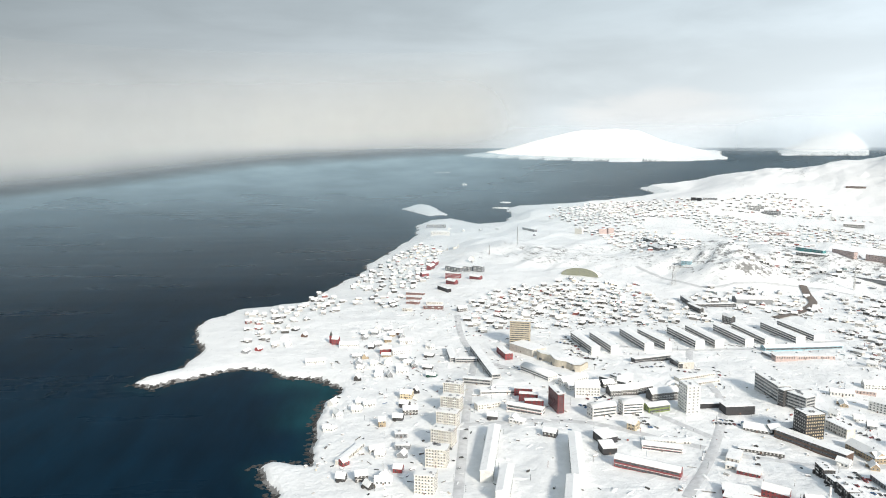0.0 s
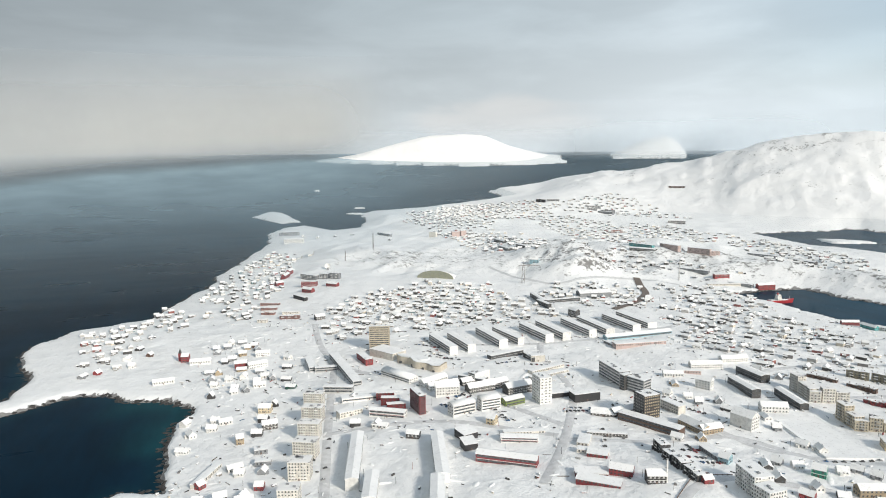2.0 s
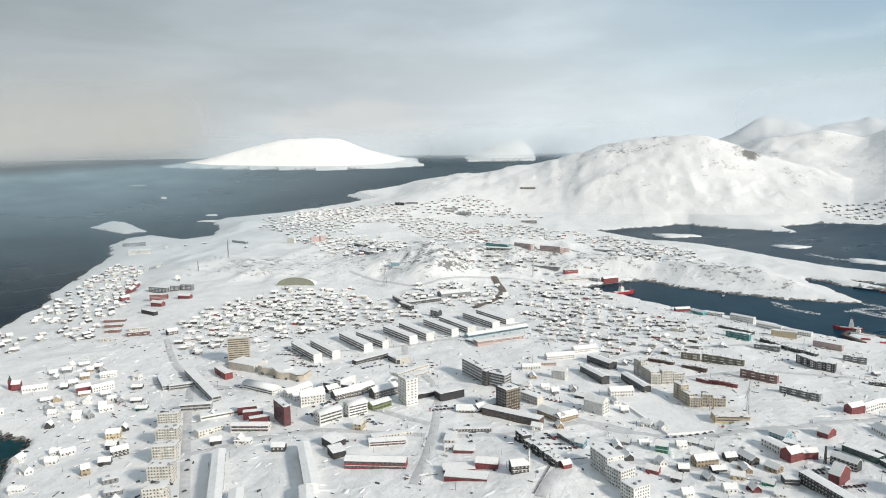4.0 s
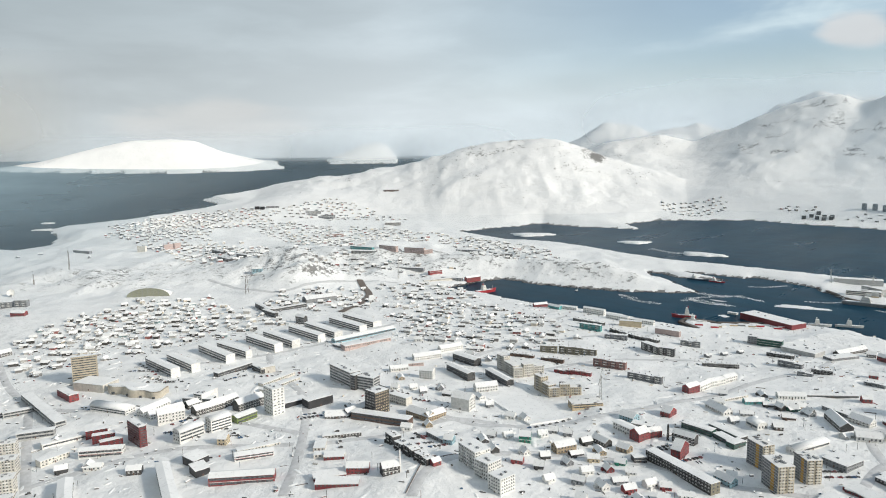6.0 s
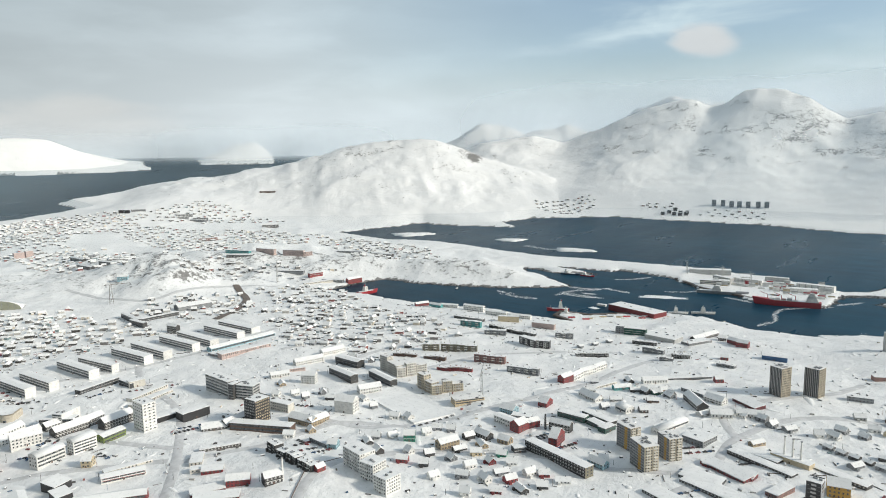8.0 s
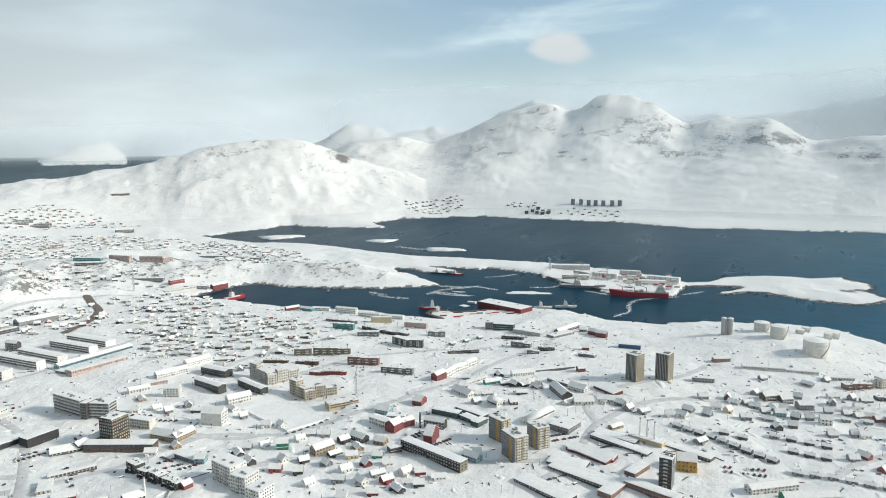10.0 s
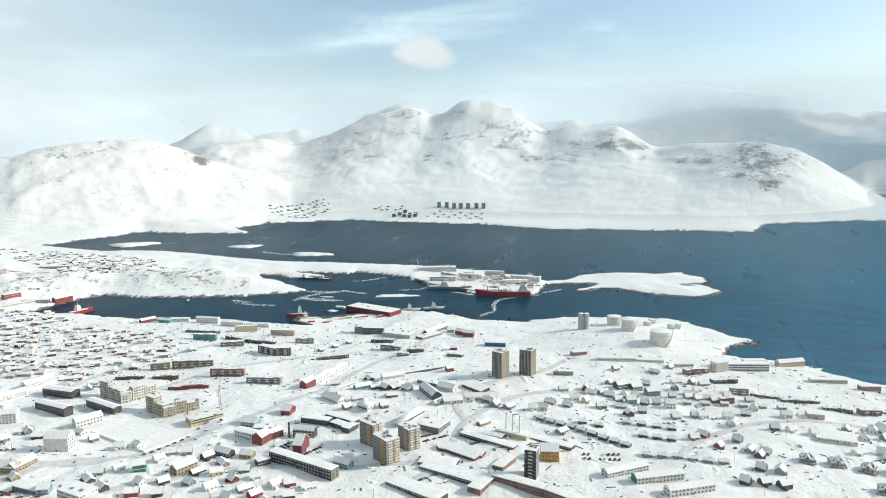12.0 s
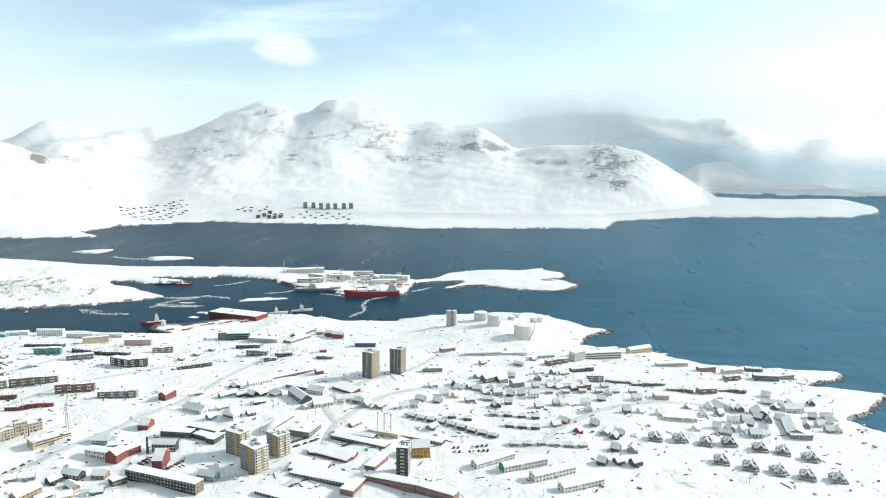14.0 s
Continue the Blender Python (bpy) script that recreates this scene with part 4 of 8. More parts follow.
def beige_hall(x, y, turn, L, D, h):
    return building(x, y, turn, L, D, h, "low_wing", "building", "low beige wing with snow on its flat roof",
                    wall="offwhite", win="none", ends="none")


def red_flat(x, y, turn, L, D, h):
    return building(x, y, turn, L, D, h, "red_building", "building", "red boarded building with a flat snowy roof",
                    wall="red")


def grey_flat(x, y, turn, L, D, h):
    return building(x, y, turn, L, D, h, "grey_building", "building", "grey clad building with a flat snowy roof",
                    wall="grey", vents=1)


def white_arch(x, y, turn, L, D, h):
    return building(x, y, turn, L, D, h, "shop_building", "building", "white shop building with a rounded snowy roof",
                    wall="white", win="band", ends="grid", roof="arch")


def white_gable(x, y, turn, L, D, h):
    return building(x, y, turn, L, D, h, "white_house", "house", "white house with a steep snowy gable roof",
                    wall="white", roof="gable", ends="grid")


def green_flat(x, y, turn, L, D, h):
    return building(x, y, turn, L, D, h, "shop_building", "building", "pale shop building with a moss green ground floor",
                    wall="moss", win="band", roof="gable", pitch=0.2)


def dark_gable(x, y, turn, L, D, h):
    return building(x, y, turn, L, D, h, "dark_house", "house", "dark boarded building with a snowy gable roof",
                    wall="dark", roof="gable", trim="white")


def dark_flat(x, y, turn, L, D, h):
    return building(x, y, turn, L, D, h, "dark_building", "building", "dark clad building with a flat snowy roof",
                    wall="dark", win="band", trim="lightgrey")


def grey_cube(x, y, turn, L, D, h):
    return building(x, y, turn, L, D, h, "office_building", "building", "white cube office with one dark glazed side",
                    wall="white", win="none", ends="band", vents=2)


def white_flat(x, y, turn, L, D, h):
    return building(x, y, turn, L, D, h, "white_building", "building", "low white building under a snowy flat roof",
                    wall="offwhite", win="grid", ends="none")


def white_tower(x, y, turn, L, D, h):
    return building(x, y, turn, L, D, h, "white_tower", "tower", "white apartment tower with small square windows",
                    wall="white", win="grid", storeys=9, ends="grid", vents=3, roof="parapet", window_part=0.34, gap=3.4)


def dark_hall(x, y, turn, L, D, h):
    return building(x, y, turn, L, D, h, "culture_hall", "building", "dark hall with slatted walls and a snowy roof",
                    wall="black", win="none", ends="none", snow=0.6)


def office_slab(x, y, turn, L, D, h):
    return building(x, y, turn, L, D, h, "office_slab", "office building", "pale grey office slab with long window bands",
                    wall="lightgrey", win="band", storeys=5, ends="band", vents=6, trim="white", end_wall="lightgrey", window_part=0.5)


def dark_tower(x, y, turn, L, D, h):
    return building(x, y, turn, L, D, h, "dark_tower", "tower", "dark clad office tower with golden window panels",
                    wall="black", win="grid", storeys=8, ends="grid", vents=3, roof="parapet", gap=2.2, end_glass="cream")


def dark_wing(x, y, turn, L, D, h):
    return building(x, y, turn, L, D, h, "shopping_wing", "building", "long dark shopping wing beside a tower",
                    wall="brown", win="band", ends="none", storeys=2)


def tan_gable(x, y, turn, L, D, h):
    return building(x, y, turn, L, D, h, "tan_house", "house", "tan boarded house with a snowy gable roof",
                    wall="tan", roof="gable")


def blue_school(x, y, turn, L, D, h):
    return building(x, y, turn, L, D, h, "school_building", "school", "pale blue school wing with a long snowy roof",
                    wall="sky", roof="gable", win="band", pitch=0.25, storeys=1)


def pink_school(x, y, turn, L, D, h):
    return building(x, y, turn, L, D, h, "school_building", "school", "low pink-trimmed school wing under snow",
                    wall="pink", win="grid", storeys=1)


def black_bar(x, y, turn, L, D, h):
    return building(x, y, turn, L, D, h, "dark_apartment_bar", "apartment block", "black boarded apartment bar with a pitched snowy roof",
                    wall="dark", win="band", roof="gable", pitch=0.14, storeys=2, trim="grey")


def white_church(x, y, turn, L, D, h):
    return building(x, y, turn, L, D, h, "white_church", "church", "modern white church with stepped walls",
                    wall="white", win="none", ends="grid", roof="gable")


def white_complex(x, y, turn, L, D, h):
    return building(x, y, turn, L, D, h, "stepped_apartment_house", "apartment block", "white stepped apartment house with grey roofs",
                    wall="offwhite", win="grid", roof="patchy", balcony=2, gap=2.6)


def beige_site(x, y, turn, L, D, h):
    return building(x, y, turn, L, D, h, "unfinished_apartment_house", "apartment block", "half-built sand coloured apartment house behind scaffolding",
                    wall="beige", win="grid", roof="patchy", balcony=1, gap=2.4)


def site_low(x, y, turn, L, D, h):
    return building(x, y, turn, L, D, h, "building_site_base", "building", "unfinished ground floor of a new building",
                    wall="sand", win="band", roof="patchy")


def brown_row(x, y, turn, L, D, h):
    return building(x, y, turn, L, D, h, "brown_row_house", "row house", "low brown boarded row house",
                    wall="brown", trim="white", gap=3.5, units=6.5)


def olive_row(x, y, turn, L, D, h):
    return building(x, y, turn, L, D, h, "olive_apartment_row", "apartment block", "olive boarded apartment row with pale balconies",
                    wall="olive", win="grid", balcony=2, storeys=3, gap=3.4, units=9.0)


def brick_row(x, y, turn, L, D, h):
    return building(x, y, turn, L, D, h, "brick_red_row", "apartment block", "brick red apartment row with pale balconies",
                    wall="brick", win="grid", balcony=2, gap=3.4, units=9.0)


def grey_row(x, y, turn, L, D, h):
    return building(x, y, turn, L, D, h, "grey_apartment_row", "apartment block", "grey apartment row with balconies and a flat snowy roof",
                    wall="grey", win="grid", balcony=2, gap=3.4, units=9.0)


def red_row(x, y, turn, L, D, h):
    return building(x, y, turn, L, D, h, "red_row_house", "row house", "red boarded row house with white trim",
                    wall="red", win="grid", trim="white", units=7.0)


def red_gable(x, y, turn, L, D, h):
    return building(x, y, turn, L, D, h, "red_house", "house", "red boarded house with a snowy gable roof",
                    wall="red", roof="gable")


def white_rowhouse(x, y, turn, L, D, h):
    return building(x, y, turn, L, D, h, "white_row_house", "row house", "white two-storey row house with a snowy roof",
                    wall="white", roof="gable", pitch=0.3, gap=3.2)


def dark_rowhouse(x, y, turn, L, D, h):
    return building(x, y, turn, L, D, h, "dark_row_house", "row house", "dark boarded row house with a snowy roof",
                    wall="dark", roof="gable", pitch=0.25, trim="white", gap=3.6, units=6.5)


def teal_row(x, y, turn, L, D, h):
    return building(x, y, turn, L, D, h, "teal_apartment_row", "apartment block", "teal boarded apartment row with balconies",
                    wall="teal", win="grid", balcony=1, units=8.5)


def yellow_slab(x, y, turn, L, D, h):
    return building(x, y, turn, L, D, h, "yellow_slab", "apartment block", "windowless sand yellow slab block under snow",
                    wall="cream", win="none", ends="grid")


def pink_slab(x, y, turn, L, D, h):
    return building(x, y, turn, L, D, h, "pink_slab", "apartment block", "pink rendered slab block under snow",
                    wall="pink", win="none", ends="grid")


def teal_gable(x, y, turn, L, D, h):
    return building(x, y, turn, L, D, h, "teal_house", "house", "teal boarded house with a snowy roof",
                    wall="teal", roof="gable")


def black_block(x, y, turn, L, D, h):
    return building(x, y, turn, L, D, h, "black_apartment_house", "apartment block", "black apartment house with pale balconies",
                    wall="black", win="grid", balcony=2, storeys=4)


def black_rowhouse(x, y, turn, L, D, h):
    return building(x, y, turn, L, D, h, "dark_row_house", "row house", "dark boarded row house with a snowy roof",
                    wall="dark", roof="gable", pitch=0.2, trim="white", gap=2.6, units=6.5)


def green_hall(x, y, turn, L, D, h):
    return building(x, y, turn, L, D, h, "harbour_hall", "warehouse", "deep green harbour hall with white pillars",
                    wall="deepgreen", win="none", ends="none", trim="white")


def pale_hall(x, y, turn, L, D, h):
    return building(x, y, turn, L, D, h, "harbour_hall", "warehouse", "broad pale grey harbour hall under a snowy flat roof",
                    wall="lightgrey", win="none", ends="none", vents=3, pilasters=9)


def red_shed(x, y, turn, L, D, h):
    return building(x, y, turn, L, D, h, "red_workshop", "workshop", "low red workshop with a broad snowy roof",
                    wall="darkred", roof="shed", win="grid", snow=0.5, trim="white", storeys=1)


def green_school(x, y, turn, L, D, h):
    return building(x, y, turn, L, D, h, "green_school_building", "school", "deep green school building with a flat snowy roof",
                    wall="deepgreen", win="band")


def yellow_tower(x, y, turn, L, D, h):
    root = building(x, y, turn, L, D, h, "apartment_tower", "tower", "grey apartment tower with an ochre stripe and pale balcony side",
                    wall="grey", win="grid", storeys=9, ends="grid", vents=5, trim="lightgrey", roof="patchy", end_wall="beige", gap=2.6, stripe="yellow", end_balcony=1, window_part=0.5)


def low_shed(x, y, turn, L, D, h):
    return building(x, y, turn, L, D, h, "long_shed", "shed", "long low shed under a broad snowy roof",
                    wall="dark", roof="flat", win="grid", storeys=1, snow=0.6)


def dark_terrace(x, y, turn, L, D, h):
    return building(x, y, turn, L, D, h, "dark_terrace_house", "apartment block", "dark boarded stepped house with snowy flat roofs",
                    wall="dark", win="grid", roof="flat", balcony=2, gap=2.6, vents=1, snow=0.5, units=5.5)


def blue_gable(x, y, turn, L, D, h):
    return building(x, y, turn, L, D, h, "blue_house", "house", "blue boarded house with a snowy gable roof",
                    wall="sky", roof="gable")


def white_flats(x, y, turn, L, D, h):
    return building(x, y, turn, L, D, h, "white_balcony_block", "apartment block", "white apartment block with many small balconies",
                    wall="white", win="grid", balcony=2, gap=2.4, vents=2)


def red_long(x, y, turn, L, D, h):
    return building(x, y, turn, L, D, h, "red_school_building", "school", "long red building with a glazed gallery",
                    wall="red", win="band", roof="gable", pitch=0.22, storeys=2, trim="white")


def dark_shed(x, y, turn, L, D, h):
    return building(x, y, turn, L, D, h, "dark_workshop", "workshop", "black workshop with a slanting snowy roof",
                    wall="black", roof="shed", win="none", ends="none")


def white_red(x, y, turn, L, D, h):
    return building(x, y, turn, L, D, h, "white_school_building", "school", "white low building with red panels under its windows",
                    wall="white", win="band", roof="gable", pitch=0.2, trim="red")


def cream_gable(x, y, turn, L, D, h):
    return building(x, y, turn, L, D, h, "cream_house", "house", "cream boarded house with a snowy gable roof",
                    wall="cream", roof="gable")


def red_slab(x, y, turn, L, D, h):
    return building(x, y, turn, L, D, h, "red_slab_building", "building", "dark red slab building with a flat snowy roof",
                    wall="darkred", win="grid", storeys=3, gap=4.5)


def red_tower(x, y, turn, L, D, h):
    return building(x, y, turn, L, D, h, "red_brick_tower", "tower", "tall dark red tower with pale balcony bands",
                    wall="darkred", win="band", storeys=8, ends="band", trim="brick", vents=1)


def white_long(x, y, turn, L, D, h):
    return building(x, y, turn, L, D, h, "white_slab_block", "apartment block", "long white slab block with a snowy roof",
                    wall="white", win="grid", ends="none", roof="gable", pitch=0.12)


def grey_long(x, y, turn, L, D, h):
    return building(x, y, turn, L, D, h, "grey_boarded_block", "apartment block", "long dark grey block with paired windows",
                    wall="dark", win="grid", storeys=3, gap=3.2, ends="grid", end_wall="olive")


def green_gable(x, y, turn, L, D, h):
    return building(x, y, turn, L, D, h, "green_house", "house", "green boarded house with a snowy roof",
                    wall="green", roof="gable", trim="white")


def striped_tower(x, y, turn, L, D, h):
    root = building(x, y, turn, L, D, h, "striped_tower", "tower", "tall dark tower with pale vertical pilasters",
                    wall="dark", win="band", storeys=12, ends="band", vents=5, roof="patchy", end_wall="beige", pilasters=8, window_part=0.5)


def black_tower(x, y, turn, L, D, h):
    return building(x, y, turn, L, D, h, "black_tower", "tower", "black clad tower beside a snowy courtyard",
                    wall="black", win="grid", storeys=8, ends="grid", vents=2, roof="parapet", gap=8.0, end_wall="grey")


def yellow_gable(x, y, turn, L, D, h):
    return building(x, y, turn, L, D, h, "yellow_house", "house", "ochre house with a broken black roof",
                    wall="yellow", roof="gable")


def yellow_flat(x, y, turn, L, D, h):
    return building(x, y, turn, L, D, h, "power_station_hall", "power station", "ochre power station hall below white chimneys",
                    wall="cream", win="none", ends="none")


def brick_long(x, y, turn, L, D, h):
    return building(x, y, turn, L, D, h, "brick_courtyard_wing", "building", "brick red courtyard wing with rows of windows",
                    wall="brick", win="grid", storeys=2, gap=2.2, snow=0.6)


def green_rowhouse(x, y, turn, L, D, h):
    return building(x, y, turn, L, D, h, "green_row_house", "row house", "white row house with a green gable end",
                    wall="white", roof="gable", pitch=0.3, gap=3.2, end_wall="green", ends="none")


def hotel_long(x, y, turn, L, D, h):
    return building(x, y, turn, L, D, h, "hospital_wing", "building", "long white building with window bands by the shore",
                    wall="white", win="band", storeys=3)


def brown_flat(x, y, turn, L, D, h):
    return building(x, y, turn, L, D, h, "brown_building", "building", "brown building with a flat snowy roof",
                    wall="brick", win="none", ends="none")


def grey_gable(x, y, turn, L, D, h):
    return building(x, y, turn, L, D, h, "grey_hall", "building", "grey gabled hall under snow",
                    wall="grey", roof="gable", pitch=0.25, storeys=2)


def white_flats_b(x, y, turn, L, D, h):
    return building(x, y, turn, L, D, h, "white_point_block", "apartment block", "off-white point block with dark stair windows",
                    wall="offwhite", win="grid", ends="grid", gap=2.4, vents=2, roof="patchy", storeys=6, balcony=2, group="row of point blocks")


def red_church(x, y, turn, L, D, h):
    return building(x, y, turn, L, D, h, "red_church", "church", "small red wooden church with a spire",
                    wall="red", roof="gable", pitch=0.6)


def pink_row(x, y, turn, L, D, h):
    return building(x, y, turn, L, D, h, "pink_apartment_row", "apartment block", "pink apartment row high on the slope",
                    wall="pink", win="grid", storeys=4, ends="grid")


def dome_hall(x, y, turn, L, D, h):
    return building(x, y, turn, L, D, h, "sports_building", "building", "low hall with a broad pyramid of snow on its roof",
                    wall="grey", roof="gable", pitch=0.25, win="none", storeys=1)


def red_hall(x, y, turn, L, D, h):
    return building(x, y, turn, L, D, h, "harbour_warehouse", "warehouse", "long dark red harbour warehouse with a snowy roof",
                    wall="darkred", win="none", ends="none", vents=4)


def blue_hall(x, y, turn, L, D, h):
    return building(x, y, turn, L, D, h, "blue_hall", "warehouse", "blue clad hall under a snowy roof",
                    wall="blue", win="none", ends="none", roof="gable", pitch=0.12)


def port_white(x, y, turn, L, D, h):
    return building(x, y, turn, L, D, h, "port_hall", "warehouse", "white port hall among stacked containers",
                    wall="white", win="none", ends="none", pilasters=6)


def port_grey(x, y, turn, L, D, h):
    return building(x, y, turn, L, D, h, "port_hall", "warehouse", "pale grey port hall under snow",
                    wall="lightgrey", win="none", ends="none", pilasters=6)


def court_wing(x, y, turn, L, D, h):
    return building(x, y, turn, L, D, h, "courtyard_wing", "school", "low grey school wing round a snowy courtyard",
                    wall="lightgrey", win="band", ends="band", storeys=2, window_part=0.5)


def low_hall(x, y, turn, L, D, h):
    return building(x, y, turn, L, D, h, "low_hall", "building", "long low white hall under deep snow",
                    wall="white", win="band", ends="none", storeys=1, window_part=0.35, vents=3, snow=0.6)


court_wing(122, 836, -85, 126.0, 11.0, 8.0)
court_wing(104, 767, -20, 34.0, 9.0, 7.0)
court_wing(101, 856, -7, 28.0, 8.0, 6.0)
court_wing(84, 884, -89, 50.0, 9.0, 6.0)
row_block(266, 880, -84, 75.0, 12.0, 9.8)
row_block(293, 882, -84, 71.5, 11.6, 10.0)
row_block(342, 892, -85, 79.4, 13.2, 10.5)
row_block(368, 893, -81, 72.8, 9.9, 9.8)
row_block(414, 896, -84, 76.9, 13.4, 10.2)
row_block(443, 900, -86, 81.7, 13.0, 10.4)
row_block(488, 905, -86, 82.0, 12.5, 9.9)
row_block(518, 907, -88, 86.6, 14.2, 10.1)
row_block(565, 911, -87, 84.2, 13.8, 9.4)
row_block(594, 914, -87, 84.1, 16.3, 9.6)
beige_tower(182, 906, -16, 27.6, 14.0, 32.6)
beige_hall(186, 873, -57, 43.6, 26.0, 8.2)
beige_hall(365, 785, -8, 18.5, 9.0, 8.0)
beige_hall(605, 2095, -49, 25.7, 10.0, 16.5)
red_flat(153, 865, -81, 36.4, 10.0, 8.1)
red_flat(156, 851, 3, 9.1, 9.0, 8.5)
grey_flat(491, 814, -83, 22.7, 9.0, 3.3)
grey_flat(970, 448, -70, 12.7, 12.0, 11.3)
grey_flat(974, 330, -26, 43.6, 16.0, 4.0)
grey_flat(738, 249, -108, 29.8, 10.0, 3.8)
grey_flat(615, 201, -102, 22.1, 24.0, 5.3)
grey_flat(393, 476, -93, 29.8, 11.0, 4.6)
grey_flat(562, 364, -70, 20.4, 10.0, 4.8)
grey_flat(833, 103, -77, 24.7, 8.0, 5.3)
grey_flat(897, -352, -73, 22.0, 8.0, 5.2)
grey_flat(692, -293, -85, 21.5, 10.0, 4.7)
grey_flat(12, 613, -8, 14.1, 8.0, 4.5)
grey_flat(11, 639, -1, 12.4, 9.0, 4.6)
grey_flat(969, 1270, -60, 70.0, 10.0, 4.1)
white_arch(179, 777, -61, 50.5, 14.0, 5.1)
white_arch(215, 647, 12, 26.8, 12.0, 10.1)
white_arch(246, 649, 5, 22.0, 12.0, 11.6)
white_arch(642, 288, -113, 16.0, 12.0, 4.2)
white_arch(627, 234, -15, 45.8, 10.0, 3.3)
white_gable(218, 724, 6, 37.5, 10.0, 5.5)
white_gable(212, 743, 24, 36.5, 10.0, 6.1)
white_gable(216, 701, -10, 26.6, 11.0, 9.5)
white_gable(493, 676, -23, 23.4, 8.0, 4.5)
white_gable(502, 630, -59, 17.6, 10.0, 10.8)
white_gable(524, 549, -24, 26.6, 11.0, 6.8)
white_gable(550, 690, -16, 39.4, 10.0, 5.4)
white_gable(595, 694, -10, 34.7, 10.0, 4.8)
white_gable(750, 301, -47, 29.0, 9.0, 4.7)
white_gable(659, 336, -112, 28.3, 12.0, 3.9)
white_gable(724, 222, -104, 21.6, 11.0, 4.9)
white_gable(685, 204, -59, 21.3, 10.0, 4.6)
white_gable(701, 180, -73, 26.0, 10.0, 4.5)
white_gable(128, 645, -35, 15.7, 7.0, 3.2)
white_gable(758, -25, -80, 11.0, 10.0, 6.1)
white_gable(772, -315, -80, 21.3, 12.0, 5.2)
white_gable(-22, 726, 9, 13.3, 7.0, 3.9)
white_gable(-6, 544, -3, 14.7, 8.0, 4.0)
white_gable(-13, 609, 17, 13.9, 7.0, 3.9)
white_gable(17, 909, 13, 25.0, 8.0, 6.3)
white_gable(26, 955, -4, 19.1, 8.0, 5.0)
white_gable(25, 867, -11, 10.3, 7.0, 3.8)
white_gable(17, 832, -4, 14.6, 7.0, 3.7)
white_gable(-56, 952, -6, 27.1, 8.0, 4.1)
white_gable(-97, 885, 5, 25.2, 7.0, 4.6)
green_flat(275, 654, 12, 24.7, 12.0, 6.6)
dark_gable(250, 723, 8, 22.3, 10.0, 5.0)
dark_gable(255, 699, 7, 34.0, 12.0, 6.1)
dark_gable(272, 707, -2, 20.1, 10.0, 6.4)
dark_gable(279, 704, 17, 21.2, 10.0, 7.6)
dark_gable(294, 684, 10, 32.9, 12.0, 8.7)
dark_gable(352, 596, -32, 24.1, 12.0, 3.1)
dark_gable(375, 592, 8, 34.8, 10.0, 4.3)
dark_gable(1013, 332, -15, 59.7, 10.0, 4.1)
dark_gable(1012, 306, -71, 11.0, 9.0, 4.9)
dark_gable(649, 271, -49, 8.6, 8.0, 3.5)
dark_gable(703, 236, -138, 37.5, 12.0, 5.5)
dark_gable(308, 440, -19, 14.6, 10.0, 6.9)
dark_gable(153, 609, -31, 12.6, 8.0, 4.6)
dark_gable(560, 317, -85, 21.7, 9.0, 8.0)
dark_gable(501, 368, -99, 18.0, 9.0, 4.6)
dark_gable(807, 31, -50, 14.7, 10.0, 5.8)
dark_gable(813, 14, -54, 13.4, 10.0, 5.1)
dark_gable(743, -270, 177, 19.4, 16.0, 3.9)
dark_gable(22, 698, 3, 15.4, 9.0, 6.2)
dark_gable(-25, 553, 7, 10.6, 9.0, 6.0)
dark_gable(124, 1113, 12, 15.9, 10.0, 5.8)
dark_gable(1569, 2162, -35, 61.3, 10.0, 11.1)
dark_gable(524, 986, -79, 20.7, 8.0, 11.4)
dark_flat(256, 727, -48, 33.7, 12.0, 8.3)
dark_flat(333, 815, 14, 53.0, 9.0, 5.8)
dark_flat(360, 795, -89, 27.7, 9.0, 6.0)
dark_flat(413, 652, -76, 7.0, 12.0, 17.7)
dark_flat(786, 273, -46, 54.7, 6.0, 3.0)
dark_flat(610, 301, -106, 38.9, 10.0, 4.2)
dark_flat(494, 323, -35, 11.5, 9.0, 5.3)
dark_flat(885, -324, -91, 30.4, 9.0, 6.7)
dark_flat(563, 1103, 1, 66.7, 8.0, 6.1)
dark_flat(586, 1158, -45, 37.2, 8.0, 5.4)
grey_cube(264, 729, 25, 24.9, 12.0, 14.0)
white_flat(354, 728, 15, 56.2, 9.0, 3.0)
white_flat(360, 748, 17, 52.9, 9.0, 3.0)
white_flat(427, 584, -80, 25.5, 10.0, 9.2)
white_flat(710, 345, -18, 33.4, 8.0, 3.0)
white_flat(298, 537, -37, 10.7, 22.0, 3.3)
white_flat(293, 512, -35, 27.7, 8.0, 3.2)
white_flat(255, 578, -12, 40.0, 8.0, 3.0)
white_flat(627, 236, -19, 31.6, 10.0, 3.6)
white_flat(920, -81, -108, 8.5, 10.0, 11.2)
white_flat(925, -87, -48, 19.7, 12.0, 12.7)
white_flat(989, -137, -72, 31.2, 10.0, 5.1)
white_flat(928, -215, -77, 43.8, 9.0, 4.7)
white_flat(906, -288, -67, 27.5, 9.0, 6.1)
white_flat(720, -179, -95, 35.3, 26.0, 3.1)
white_flat(105, 695, 14, 26.3, 10.0, 5.7)
low_hall(133, 735, -1, 61.0, 12.0, 4.0)
white_flat(-37, 604, 63, 41.8, 7.0, 3.7)
white_flat(82, 1177, -15, 29.0, 7.0, 4.1)
white_flat(33, 1132, -21, 15.9, 7.0, 4.9)
white_flat(162, 1881, 81, 70.0, 10.0, 7.5)
